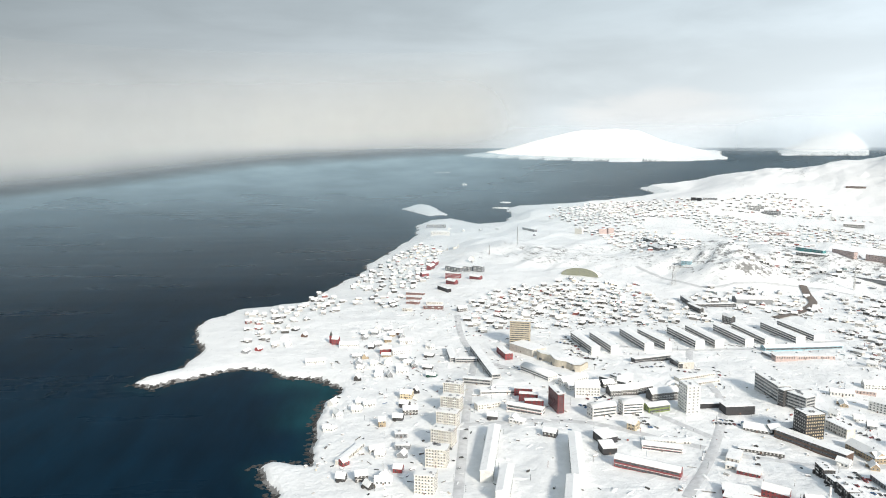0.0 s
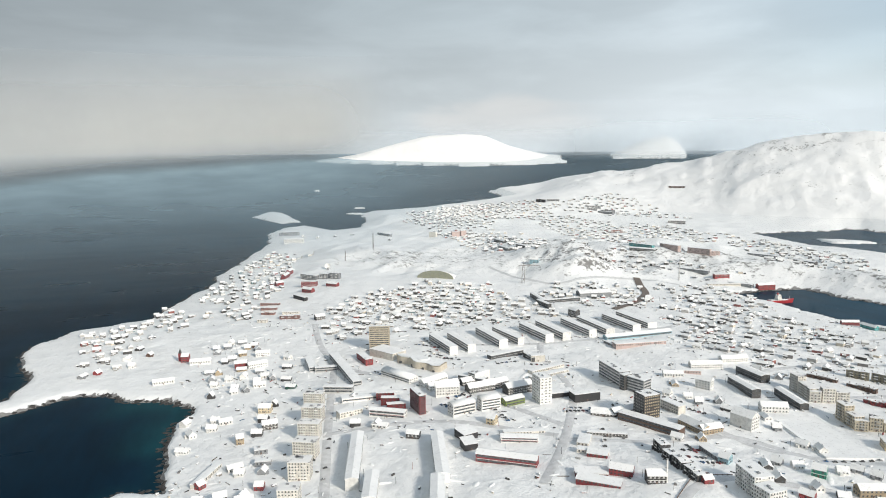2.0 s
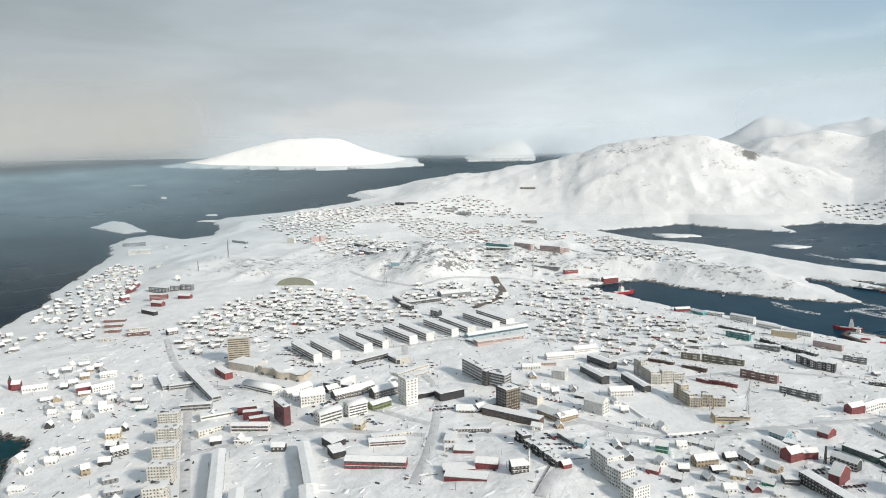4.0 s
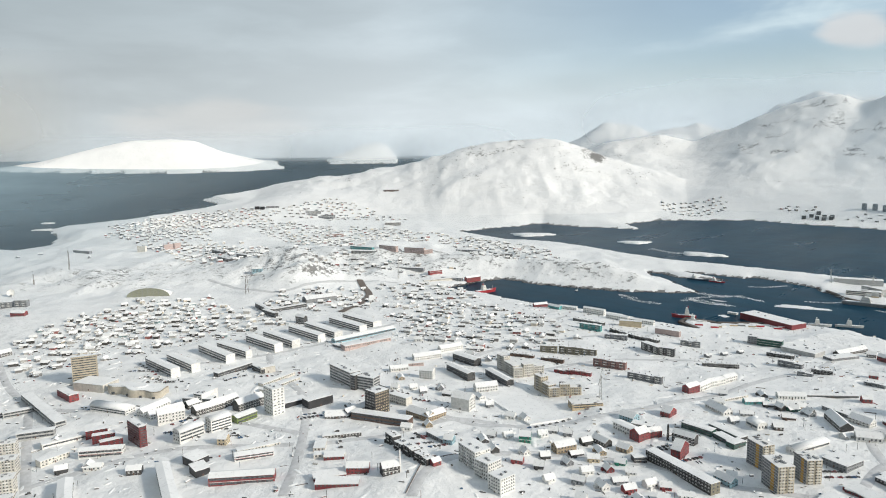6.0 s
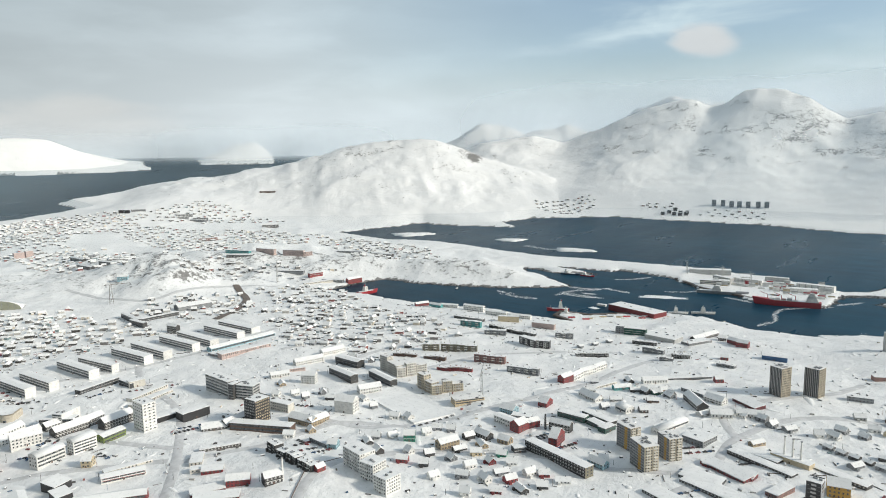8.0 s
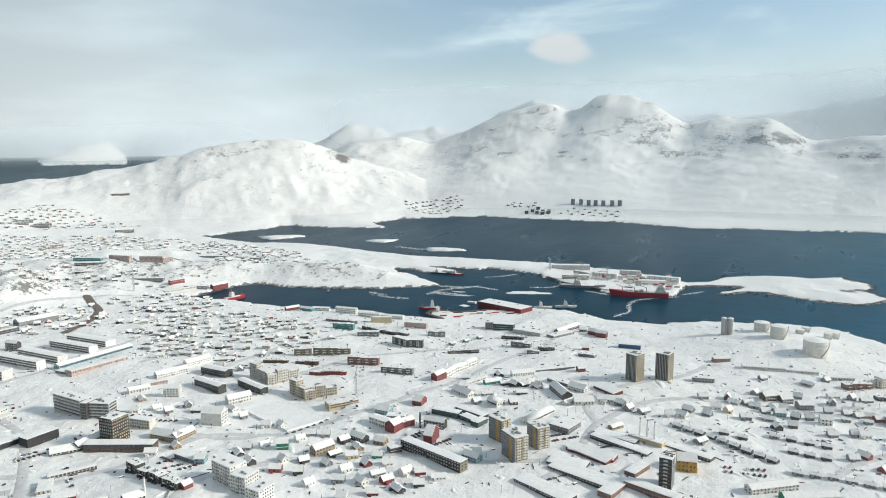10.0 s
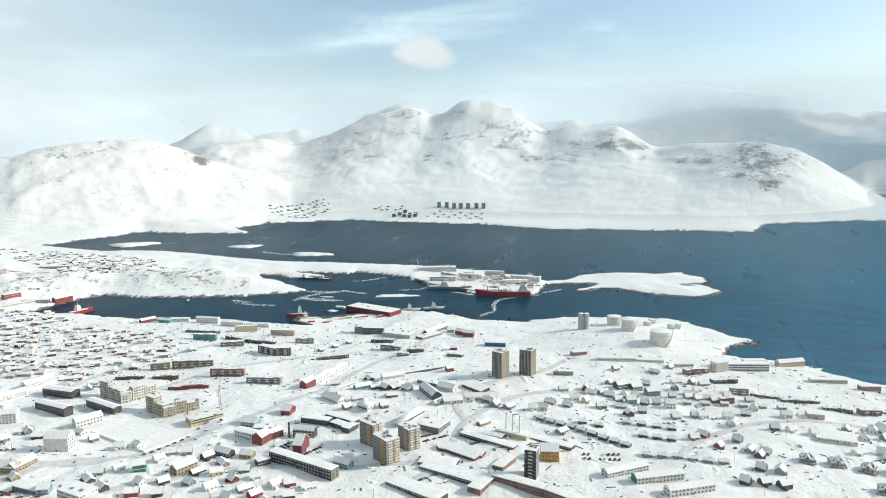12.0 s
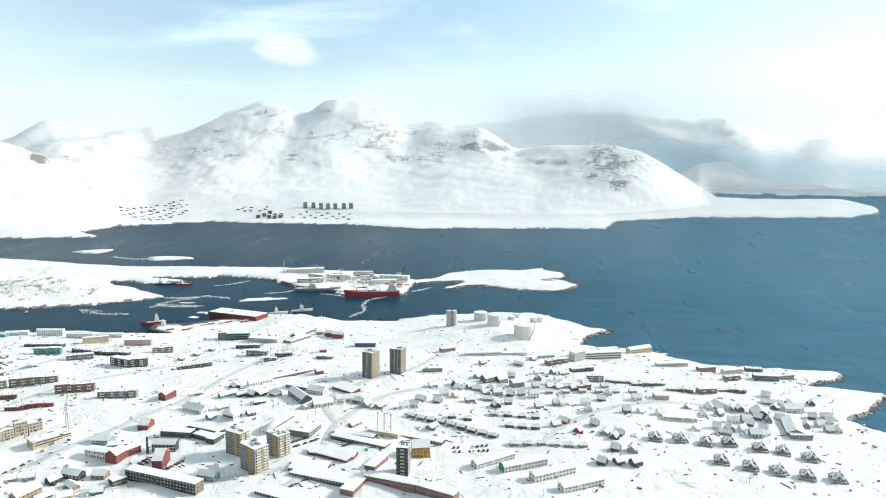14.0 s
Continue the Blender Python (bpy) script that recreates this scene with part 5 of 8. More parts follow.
white_flat(192, 1872, 80, 70.0, 10.0, 7.5)
white_flat(970, 1171, -14, 70.0, 10.0, 3.9)
white_tower(308, 650, -89, 19.9, 14.0, 28.7)
dark_hall(334, 658, -4, 28.7, 14.0, 5.7)
dark_hall(354, 639, -0, 30.5, 14.0, 8.9)
dark_hall(108, 1276, -65, 38.8, 8.0, 6.7)
dark_hall(1217, 2620, -42, 14.2, 10.0, 11.7)
dark_hall(1233, 2601, -51, 14.9, 10.0, 11.6)
office_slab(417, 683, -91, 47.5, 14.0, 17.9)
office_slab(422, 643, -68, 27.2, 14.0, 16.4)
dark_tower(390, 576, -84, 16.4, 20.0, 24.9)
dark_wing(380, 554, -62, 65.5, 12.0, 7.4)
tan_gable(417, 535, -82, 32.4, 12.0, 5.0)
tan_gable(425, 523, 0, 22.9, 10.0, 4.9)
tan_gable(636, 156, -29, 15.2, 6.0, 3.1)
tan_gable(463, 382, -18, 20.9, 10.0, 6.5)
tan_gable(504, 345, -88, 12.2, 9.0, 4.5)
tan_gable(-8, 668, 6, 7.3, 9.0, 6.6)
blue_school(550, 840, 0, 107.8, 12.0, 5.1)
pink_school(523, 794, -6, 73.9, 12.0, 4.9)
pink_school(516, 679, -26, 29.7, 8.0, 3.8)
black_bar(540, 611, -98, 47.6, 10.7, 8.2)
black_bar(580, 643, -90, 42.2, 12.6, 8.6)
black_bar(561, 564, -104, 51.0, 9.4, 8.8)
black_bar(524, 1124, -96, 72.8, 8.0, 8.4)
black_bar(513, 1077, -87, 42.3, 7.0, 8.0)
white_church(468, 526, -71, 22.3, 14.0, 12.8)
white_complex(598, 593, -99, 14.6, 10.0, 19.6)
white_complex(591, 571, -109, 25.3, 10.0, 14.1)
white_complex(588, 559, -36, 11.3, 9.0, 12.3)
white_complex(600, 554, -25, 12.8, 9.0, 16.0)
white_complex(614, 549, -27, 12.8, 9.0, 11.7)
beige_site(576, 510, -103, 13.8, 10.0, 18.0)
beige_site(572, 495, -103, 14.4, 10.0, 13.0)
beige_site(571, 487, -35, 11.9, 9.0, 10.7)
beige_site(582, 480, -41, 11.1, 9.0, 13.4)
beige_site(591, 472, -38, 12.5, 9.0, 9.4)
site_low(569, 440, -33, 34.0, 16.0, 5.1)
brown_row(654, 613, -66, 33.2, 6.0, 4.0)
brown_row(671, 574, -67, 30.6, 6.0, 4.7)
brown_row(819, -258, -74, 28.7, 6.0, 3.0)
brown_row(1882, 2601, -46, 70.0, 10.0, 7.9)
olive_row(700, 606, -54, 23.6, 7.0, 9.0)
olive_row(721, 572, -63, 51.2, 7.0, 9.8)
brick_row(703, 506, -71, 42.1, 7.0, 10.0)
brick_row(902, -58, -57, 33.9, 9.0, 6.3)
brick_row(807, -230, -75, 22.3, 9.0, 6.2)
brick_row(876, -279, -71, 20.4, 8.0, 5.2)
brick_row(52, 1258, -22, 35.3, 8.0, 4.3)
brick_row(48, 1224, -24, 28.2, 8.0, 4.2)
brick_row(45, 1192, -26, 23.7, 8.0, 4.1)
brick_row(78, 1142, -18, 33.5, 8.0, 5.9)
brick_row(1086, 1455, -118, 70.0, 10.0, 11.3)
brick_row(1222, 2028, -13, 59.7, 10.0, 9.7)
grey_row(691, 446, -75, 41.5, 7.0, 8.0)
grey_row(837, 592, -64, 33.3, 9.0, 7.1)
grey_row(886, 499, -63, 27.1, 7.0, 7.8)
grey_row(885, 358, -87, 29.6, 8.0, 7.0)
grey_row(852, 327, -75, 16.8, 7.0, 5.2)
grey_row(870, 256, -96, 23.1, 8.0, 3.6)
grey_row(832, -102, -88, 20.4, 8.0, 8.0)
grey_row(148, 1492, -51, 46.0, 10.0, 11.6)
grey_row(178, 1472, -36, 19.8, 10.0, 11.4)
grey_row(199, 1455, -40, 23.2, 10.0, 12.6)
grey_row(178, 2443, -1, 70.0, 10.0, 12.2)
grey_row(465, 2184, -67, 70.0, 10.0, 7.8)
grey_row(1392, 2468, -29, 59.5, 10.0, 8.9)
grey_row(1423, 2406, -46, 56.0, 10.0, 11.0)
grey_row(799, 1923, -41, 24.6, 10.0, 10.4)
grey_row(1373, 2444, -33, 39.4, 10.0, 9.0)
grey_row(1404, 2390, -61, 65.6, 10.0, 9.0)
grey_row(1232, 2627, -61, 40.5, 10.0, 9.2)
grey_row(1275, 2597, -37, 51.6, 10.0, 6.9)
grey_row(1007, 1164, -64, 50.6, 10.0, 5.3)
grey_row(1293, 1422, -65, 70.0, 10.0, 6.6)
red_row(642, 536, -73, 15.4, 6.0, 4.5)
red_row(651, 515, -66, 31.9, 6.0, 4.5)
red_row(792, -85, -65, 16.4, 7.0, 6.9)
red_row(137, 1392, -25, 32.1, 10.0, 10.8)
red_row(995, 1210, -12, 32.8, 10.0, 6.7)
red_gable(696, 389, -7, 19.9, 9.0, 8.1)
red_gable(941, 836, -22, 27.2, 8.0, 5.4)
red_gable(904, 269, -71, 9.8, 8.0, 4.4)
red_gable(1001, 287, -106, 14.3, 9.0, 6.4)
red_gable(992, 271, -92, 16.4, 9.0, 7.1)
red_gable(793, 241, -51, 9.3, 8.0, 4.6)
red_gable(344, 424, -3, 8.4, 7.0, 4.1)
red_gable(293, 465, -41, 19.0, 10.0, 5.6)
red_gable(537, 351, -9, 14.2, 12.0, 8.0)
red_gable(551, 345, -23, 14.1, 8.0, 6.9)
red_gable(610, 365, -88, 10.6, 14.0, 5.0)
red_gable(531, 305, -82, 8.5, 20.0, 8.7)
red_gable(790, -73, -61, 10.8, 8.0, 4.2)
red_gable(-42, 586, 42, 7.5, 8.0, 4.2)
red_gable(7, 566, -15, 7.9, 8.0, 4.2)
red_gable(-4, 917, 2, 15.9, 9.0, 6.4)
red_gable(100, 1548, 70, 37.4, 10.0, 9.1)
red_gable(114, 1613, 68, 26.9, 10.0, 9.5)
red_gable(81, 1468, 22, 16.2, 10.0, 7.5)
red_gable(128, 1328, -53, 26.1, 10.0, 6.9)
red_gable(180, 1359, -45, 25.9, 10.0, 5.9)
red_gable(1044, 1134, -4, 40.0, 10.0, 7.8)
white_rowhouse(717, 387, -1, 23.4, 9.0, 6.9)
white_rowhouse(741, 384, -16, 24.2, 9.0, 7.0)
white_rowhouse(763, 379, -10, 21.6, 9.0, 6.4)
white_rowhouse(961, 727, -83, 41.4, 7.0, 9.4)
white_rowhouse(952, 671, -83, 40.9, 7.0, 7.1)
white_rowhouse(962, 629, -78, 39.8, 7.0, 5.9)
white_rowhouse(957, 782, -72, 33.3, 7.0, 5.4)
white_rowhouse(575, 14, -50, 42.9, 10.0, 5.2)
white_rowhouse(555, -38, -58, 42.2, 10.0, 6.5)
white_rowhouse(539, -61, -60, 40.4, 10.0, 5.8)
white_rowhouse(174, 2200, -11, 62.2, 10.0, 11.1)
dark_rowhouse(890, 684, -83, 56.2, 8.0, 4.9)
dark_rowhouse(868, 601, -100, 53.3, 6.0, 4.7)
dark_rowhouse(864, 556, -89, 39.0, 6.0, 4.5)
dark_rowhouse(922, 387, -78, 33.8, 7.0, 4.9)
dark_rowhouse(877, 317, -76, 23.3, 8.0, 5.3)
dark_rowhouse(873, -89, -62, 33.7, 8.0, 4.6)
dark_rowhouse(830, -131, -98, 33.0, 7.0, 3.6)
dark_rowhouse(822, -165, -81, 40.7, 7.0, 3.6)
dark_rowhouse(805, -199, -90, 29.0, 7.0, 3.5)
dark_rowhouse(821, -274, -68, 10.8, 7.0, 4.2)
dark_rowhouse(923, -321, -93, 21.8, 9.0, 4.6)
dark_rowhouse(739, 1852, -88, 70.0, 10.0, 6.8)
dark_rowhouse(684, 1676, -88, 70.0, 10.0, 7.8)
dark_rowhouse(718, 1628, -78, 64.0, 10.0, 7.5)
dark_rowhouse(734, 1549, -106, 70.0, 10.0, 6.0)
dark_rowhouse(959, 1451, -55, 66.9, 10.0, 5.8)
dark_rowhouse(1316, 1312, -82, 70.0, 10.0, 6.4)
teal_row(851, 650, -74, 34.5, 8.0, 9.3)
teal_row(973, 1480, -70, 70.0, 10.0, 7.5)
yellow_slab(923, 626, -61, 34.6, 7.0, 9.6)
pink_slab(913, 552, -79, 37.9, 7.0, 8.2)
pink_slab(770, -170, -86, 16.0, 12.0, 5.3)
pink_slab(675, 2077, -1, 26.3, 10.0, 16.4)
pink_slab(700, 2077, 14, 21.2, 10.0, 16.4)
teal_gable(944, 803, -91, 27.9, 8.0, 5.4)
teal_gable(710, 323, -40, 21.7, 8.0, 3.3)
teal_gable(720, -249, -90, 9.9, 12.0, 4.3)
black_block(813, 515, -105, 33.6, 10.0, 10.9)
black_block(815, 495, -72, 23.5, 10.0, 11.4)
black_rowhouse(819, 418, -52, 44.3, 6.0, 5.4)
green_hall(973, 424, -78, 33.0, 12.0, 10.4)
pale_hall(968, 377, -96, 48.1, 26.0, 5.9)
red_shed(735, 191, -122, 32.4, 14.0, 3.2)
red_shed(567, 159, -97, 42.8, 12.0, 3.0)
red_shed(293, 504, -37, 17.7, 8.0, 3.2)
red_shed(271, 476, -23, 26.9, 10.0, 3.0)
red_shed(268, 458, -40, 35.4, 10.0, 3.0)
red_shed(564, 161, -112, 44.2, 12.0, 3.3)
green_school(593, 322, -90, 30.8, 10.0, 5.4)
green_school(591, 294, -110, 20.3, 10.0, 4.6)
green_school(586, 281, -13, 15.7, 9.0, 5.0)
yellow_tower(563, 248, -114, 18.5, 12.0, 21.3)
yellow_tower(533, 220, -124, 22.0, 14.0, 23.0)
yellow_tower(565, 210, -126, 18.2, 13.0, 21.5)
low_shed(614, 150, -103, 42.5, 12.0, 3.0)
low_shed(538, 172, -91, 33.1, 18.0, 3.0)
low_shed(327, 546, -27, 37.5, 6.0, 3.0)
low_shed(598, 142, -109, 60.4, 10.0, 3.0)
low_shed(524, 156, -104, 55.2, 18.0, 3.0)
low_shed(488, 175, -109, 52.4, 16.0, 3.0)
low_shed(615, 85, -107, 45.8, 10.0, 3.0)
dark_terrace(352, 495, -100, 15.7, 9.0, 8.4)
dark_terrace(347, 475, -95, 12.7, 9.0, 6.5)
dark_terrace(344, 456, -99, 16.8, 9.0, 7.5)
dark_terrace(341, 435, -93, 19.2, 8.0, 6.2)
blue_gable(392, 461, -61, 9.0, 10.0, 5.6)
blue_gable(570, 385, -88, 16.2, 12.0, 5.0)
blue_gable(513, 253, -100, 16.8, 9.0, 5.1)
blue_gable(762, 17, -73, 10.7, 10.0, 4.8)
blue_gable(755, -231, -156, 18.1, 14.0, 3.9)
blue_gable(682, -246, -89, 11.5, 10.0, 4.7)
blue_gable(644, 1403, -40, 20.2, 10.0, 7.7)
white_flats(375, 408, -99, 25.7, 16.0, 17.7)
white_flats(369, 385, -88, 15.6, 16.0, 15.0)
white_flats(363, 363, -92, 14.7, 16.0, 13.5)
red_long(216, 525, -34, 54.0, 12.0, 7.9)
dark_shed(200, 589, 18, 16.2, 16.0, 6.3)
dark_shed(195, 567, 2, 12.7, 14.0, 6.1)
white_red(244, 563, -22, 34.8, 10.0, 4.8)
white_red(142, 672, -31, 38.7, 10.0, 7.1)
cream_gable(235, 611, -46, 8.7, 10.0, 6.7)
cream_gable(993, -182, -59, 39.6, 10.0, 6.7)
cream_gable(20, 746, -17, 13.6, 10.0, 6.0)
red_slab(150, 724, -14, 19.8, 7.0, 7.5)
red_slab(152, 706, -16, 20.1, 7.0, 7.4)
red_slab(154, 687, -6, 20.0, 7.0, 7.2)
red_tower(175, 675, -84, 28.4, 7.0, 20.6)
white_long(541, 365, -99, 34.6, 10.0, 7.2)
white_long(919, 43, -76, 50.8, 9.0, 4.1)
white_long(929, 0, -79, 36.4, 9.0, 3.3)
white_long(924, -40, -72, 32.4, 9.0, 4.0)
white_long(91, 579, 77, 97.5, 11.0, 9.0)
white_long(162, 551, 77, 86.0, 11.0, 9.0)
white_long(93, 516, 75, 46.0, 11.0, 9.0)
white_long(142, 490, 73, 42.0, 11.0, 9.0)
grey_long(497, 284, -104, 73.0, 10.0, 8.6)
green_gable(451, 419, -53, 10.8, 10.0, 6.8)
striped_tower(790, 174, -113, 14.6, 16.0, 33.1)
striped_tower(816, 145, -103, 15.6, 16.0, 32.4)
black_tower(542, 90, -91, 9.9, 12.0, 24.5)
yellow_gable(582, 81, -76, 16.0, 14.0, 9.8)
yellow_flat(617, 122, -104, 33.5, 10.0, 4.7)
brick_long(520, 96, -104, 46.4, 10.0, 6.0)
brick_long(507, 56, -113, 34.7, 10.0, 6.9)
brick_long(510, 126, -14, 25.4, 12.0, 3.9)
brick_long(552, 116, -16, 25.6, 10.0, 3.6)
green_rowhouse(568, -13, -60, 43.8, 10.0, 6.2)
hotel_long(947, -123, -74, 53.7, 14.0, 9.7)
brown_flat(934, 95, -60, 21.0, 10.0, 5.0)
brown_flat(910, -256, -72, 24.0, 9.0, 6.1)
grey_gable(801, -5, -64, 15.0, 12.0, 6.4)
grey_gable(713, -294, 169, 42.3, 18.0, 4.4)
white_flats_b(29, 527, -16, 16.8, 14.0, 16.5)
white_flats_b(42, 574, -17, 19.2, 14.0, 16.8)
white_flats_b(51, 613, -25, 21.4, 14.0, 16.8)
white_flats_b(59, 656, -22, 21.2, 13.0, 16.7)
white_flats_b(67, 698, -25, 21.5, 13.0, 16.4)
white_flats_b(73, 741, -23, 21.2, 12.0, 16.0)
red_church(-76, 970, -16, 9.9, 8.0, 8.3)
pink_row(1016, 1423, -78, 57.7, 10.0, 11.8)
pink_row(1053, 1360, -64, 55.4, 10.0, 13.1)
pink_row(1074, 1334, -14, 23.6, 10.0, 10.1)
dome_hall(645, 1136, -7, 62.7, 22.0, 7.6)
red_hall(1143, 497, -106, 103.1, 34.0, 12.8)
blue_hall(948, 218, -81, 30.0, 12.0, 6.0)
port_white(1528, 284, -95, 70.0, 14.0, 12.1)
port_white(1532, 413, -93, 53.5, 12.0, 9.6)
port_white(1166, 577, -87, 17.0, 8.0, 12.1)
port_white(1180, 600, -90, 16.7, 10.0, 7.8)
port_grey(1527, 467, -116, 48.1, 12.0, 11.0)
port_grey(1588, 372, -84, 47.1, 10.0, 8.4)


# ---- houses ----
HOUSE_SHAPES = [(9.0, 7.0, 2.9, 0.46), (10.5, 7.5, 3.9, 0.40), (8.2, 6.6, 3.5, 0.58), (12.5, 7.5, 2.7, 0.30), (8.4, 6.4, 2.9, 0.2)]
HOUSE_WORDS = {"lightgrey": "pale grey", "white": "white", "grey": "grey", "dark": "dark stained", "red": "red", "darkred": "dark red", "green": "green", "deepgreen": "deep green",
               "cream": "cream", "tan": "tan", "teal": "teal", "blue": "blue", "brown": "brown", "orange": "orange"}
PROTOTYPES = {}
HOUSES_MADE = [0]
HOUSE_RNG = random.Random(41)


def house_prototype(paint, shape):
    """A small boarded house: the walls, one folded snowy roof, two window rows, a door, a chimney and an entrance porch."""
    L, D, h, pitch = HOUSE_SHAPES[shape]
    a, b = L / 2, D / 2
    rise = D * pitch
    rng = random.Random(shape)
    walls = Solid().prism([(-b, -2.5), (b, -2.5), (b, h), (0, h + rise), (-b, h)], -a, a)
    root = tagged(new("house", walls.mesh("house", PAINT[paint])),
                  HOUSE_WORDS[paint] + " boarded house with a snowy gable roof on the slope", "house", "small houses of the town")
    e, t = 0.5, 0.42
    k = rise / b
    prof = [(-b - e, h - e * k), (0, h + rise), (b + e, h - e * k), (b + e, h - e * k + t * 0.8), (0, h + rise + t), (-b - e, h - e * k + t * 0.8)]
    part("roof", Solid().prism(prof, -a - 0.5, a + 0.5), ROOF_SNOW, root, "gable roof under snow")
    part("glazing", window_row("grid", L, 1.1, 1.3, -b, rng, 2.4), GLASS, root)
    part("glazing", window_row("grid", D, 1.1, 1.3, a, rng, 2.4, True, 1), GLASS, root)
    part("chimney", Solid().box(a * 0.3, a * 0.3 + 0.6, -0.3, 0.3, h + rise * 0.7, h + rise + 1.1), PAINT["grey"], root)
    porch = Solid().prism([(-b - 2.2, -2.0), (-b + 0.02, -2.0), (-b + 0.02, 2.7), (-b - 2.2, 2.2)], -a * 0.7, -a * 0.7 + 2.4)
    part("porch", porch, PAINT[paint], root)
    root.location = (0, 0, -400)
    return root


SQUARES, SORTED = {}, [0]


def free_spot(x, y, room):
    for k in range(SORTED[0], len(TAKEN)):
        SQUARES.setdefault((int(TAKEN[k][0] // 75), int(TAKEN[k][1] // 75)), []).append(TAKEN[k])
    SORTED[0] = len(TAKEN)
    i, j = int(x // 75), int(y // 75)
    for square in ((i + a, j + b) for a in (-1, 0, 1) for b in (-1, 0, 1)):
        for ox, oy, _, turn, L, D in SQUARES.get(square, ()):
            if abs(x - ox) > 75 or abs(y - oy) > 75:
                continue
            c, s = math.cos(math.radians(turn)), math.sin(math.radians(turn))
            u, v = (x - ox) * c + (y - oy) * s, (y - oy) * c - (x - ox) * s
            if abs(u) < L / 2 + room and abs(v) < D / 2 + room:
                return False
    return True


def house(x, y, paint, turn=None, shape=None, z=None):
    shape = HOUSE_RNG.randrange(4) if shape is None else shape
    turn = HOUSE_RNG.choice((-25, 65, -60)) + HOUSE_RNG.uniform(-9, 9) if turn is None else turn
    if y * math.cos(radians(turn)) < x * math.sin(radians(turn)):
        turn += 180
    m = pose(x, y, ground_z(x, y) if z is None else z, 0, 0, turn)
    TAKEN.append((x, y, 6, turn, 12, 8))
    HOUSES_MADE[0] += 1
    key = (paint, shape)
    if key in PROTOTYPES:
        return copy_thing(PROTOTYPES[key], m)
    root = house_prototype(paint, shape)
    root.matrix_basis = m
    PROTOTYPES[key] = root
    return root


def house_row(x0, y0, x1, y1, n, paint):
    turn = math.degrees(math.atan2(y1 - y0, x1 - x0))
    turn = turn - 180 if abs(turn) > 90 else turn
    for k in range(n):
        u = k / max(1, n - 1)
        x, y = x0 + (x1 - x0) * u, y0 + (y1 - y0) * u
        if free_spot(x, y, 5):
            house(x, y, paint if HOUSE_RNG.random() < 0.7 else "grey", turn + HOUSE_RNG.uniform(-8, 8), 4)


def in_ring(x, y, ring):
    odd = False
    for (ax, ay), (bx, by) in zip(ring, ring[1:] + ring[:1]):
        if (ay > y) != (by > y) and x < ax + (y - ay) / (by - ay) * (bx - ax):
            odd = not odd
    return odd


def far_houses(spots):
    """Houses too far off to pick apart: walls, annexes and snowy roofs in one mesh."""
    s, roofs = Solid(), []
    for x, y, z, turn in spots:
        rng = random.Random(int(x * 3 + y))
        L, D, h = rng.uniform(7.5, 12.5), rng.uniform(5.5, 7.5), rng.uniform(2.6, 4.6)
        pieces = [(0.0, 0.0, L / 2, D / 2, h, D * rng.uniform(0.22, 0.5))]
        if rng.random() < 0.65:
            pieces.append((rng.uniform(-0.3, 0.3) * L, -D * 0.5 - rng.uniform(1.0, 2.4), rng.uniform(1.4, 2.6), rng.uniform(1.4, 2.2), h * 0.68, 0.5))
        if rng.random() < 0.6:
            pieces.append((rng.choice((-1, 1)) * (L * 0.5 + rng.uniform(2.5, 5.0)), rng.uniform(-4, 4), rng.uniform(1.4, 2.6), rng.uniform(1.0, 1.8), rng.uniform(1.4, 2.4), 0.5))
        if rng.random() < 0.5:
            pieces.append((rng.uniform(-0.6, 0.6) * L, -D * 0.5 - rng.uniform(4.5, 7.5), 2.1, 0.9, 1.35, 0.1))
        m = pose(x, y, z, 0, 0, turn)
        for cx, cy, a, b, top, rise in pieces:
            k = len(s.v)
            s.prism([(cy - b, -3), (cy + b, -3), (cy + b, top), (cy - b, top)], cx - a, cx + a)
            f = len(s.f)
            e = min(0.4, b * 0.2)
            s.prism([(cy - b - e, top - 0.1), (cy + b + e, top - 0.1), (cy + b + e, top + 0.2), (cy, top + rise + 0.3), (cy - b - e, top + 0.2)], cx - a - e, cx + a + e)
            roofs += range(f, len(s.f))
            s.v[k:] = [tuple(m @ Vector(q)) for q in s.v[k:]]
    me = s.mesh("far_houses", FAR_WALL)
    me.materials.append(ROOF_SNOW)
    for q in roofs:
        me.polygons[q].material_index = 1
    return tagged(new("far_houses", me), "many small distant houses with snowy roofs on the hillside", "houses", kind="stuff")


def far_wall_material():
    m, n, l, b = material("far_house_paints")
    geo = n.new("ShaderNodeNewGeometry")
    c = ramp_node(n, l, geo.outputs["Random Per Island"], [(0.0, (0.07, 0.068, 0.065)), (0.3, (0.19, 0.185, 0.18)), (0.58, (0.42, 0.41, 0.39)),
                                                           (0.84, (0.27, 0.11, 0.10)), (0.88, (0.20, 0.27, 0.28)), (0.92, (0.6, 0.54, 0.45))])
    c.color_ramp.interpolation = "CONSTANT"
    l.new(c.outputs[0], b.inputs["Base Color"])
    b.inputs["Roughness"].default_value = 0.8
    return m


FAR_WALL = far_wall_material()
DISTRICT_PAINTS = ["grey", "white", "grey", "dark", "grey", "white", "tan", "lightgrey", "brown", "grey", "lightgrey"]
HOUSE_LIMIT = 296


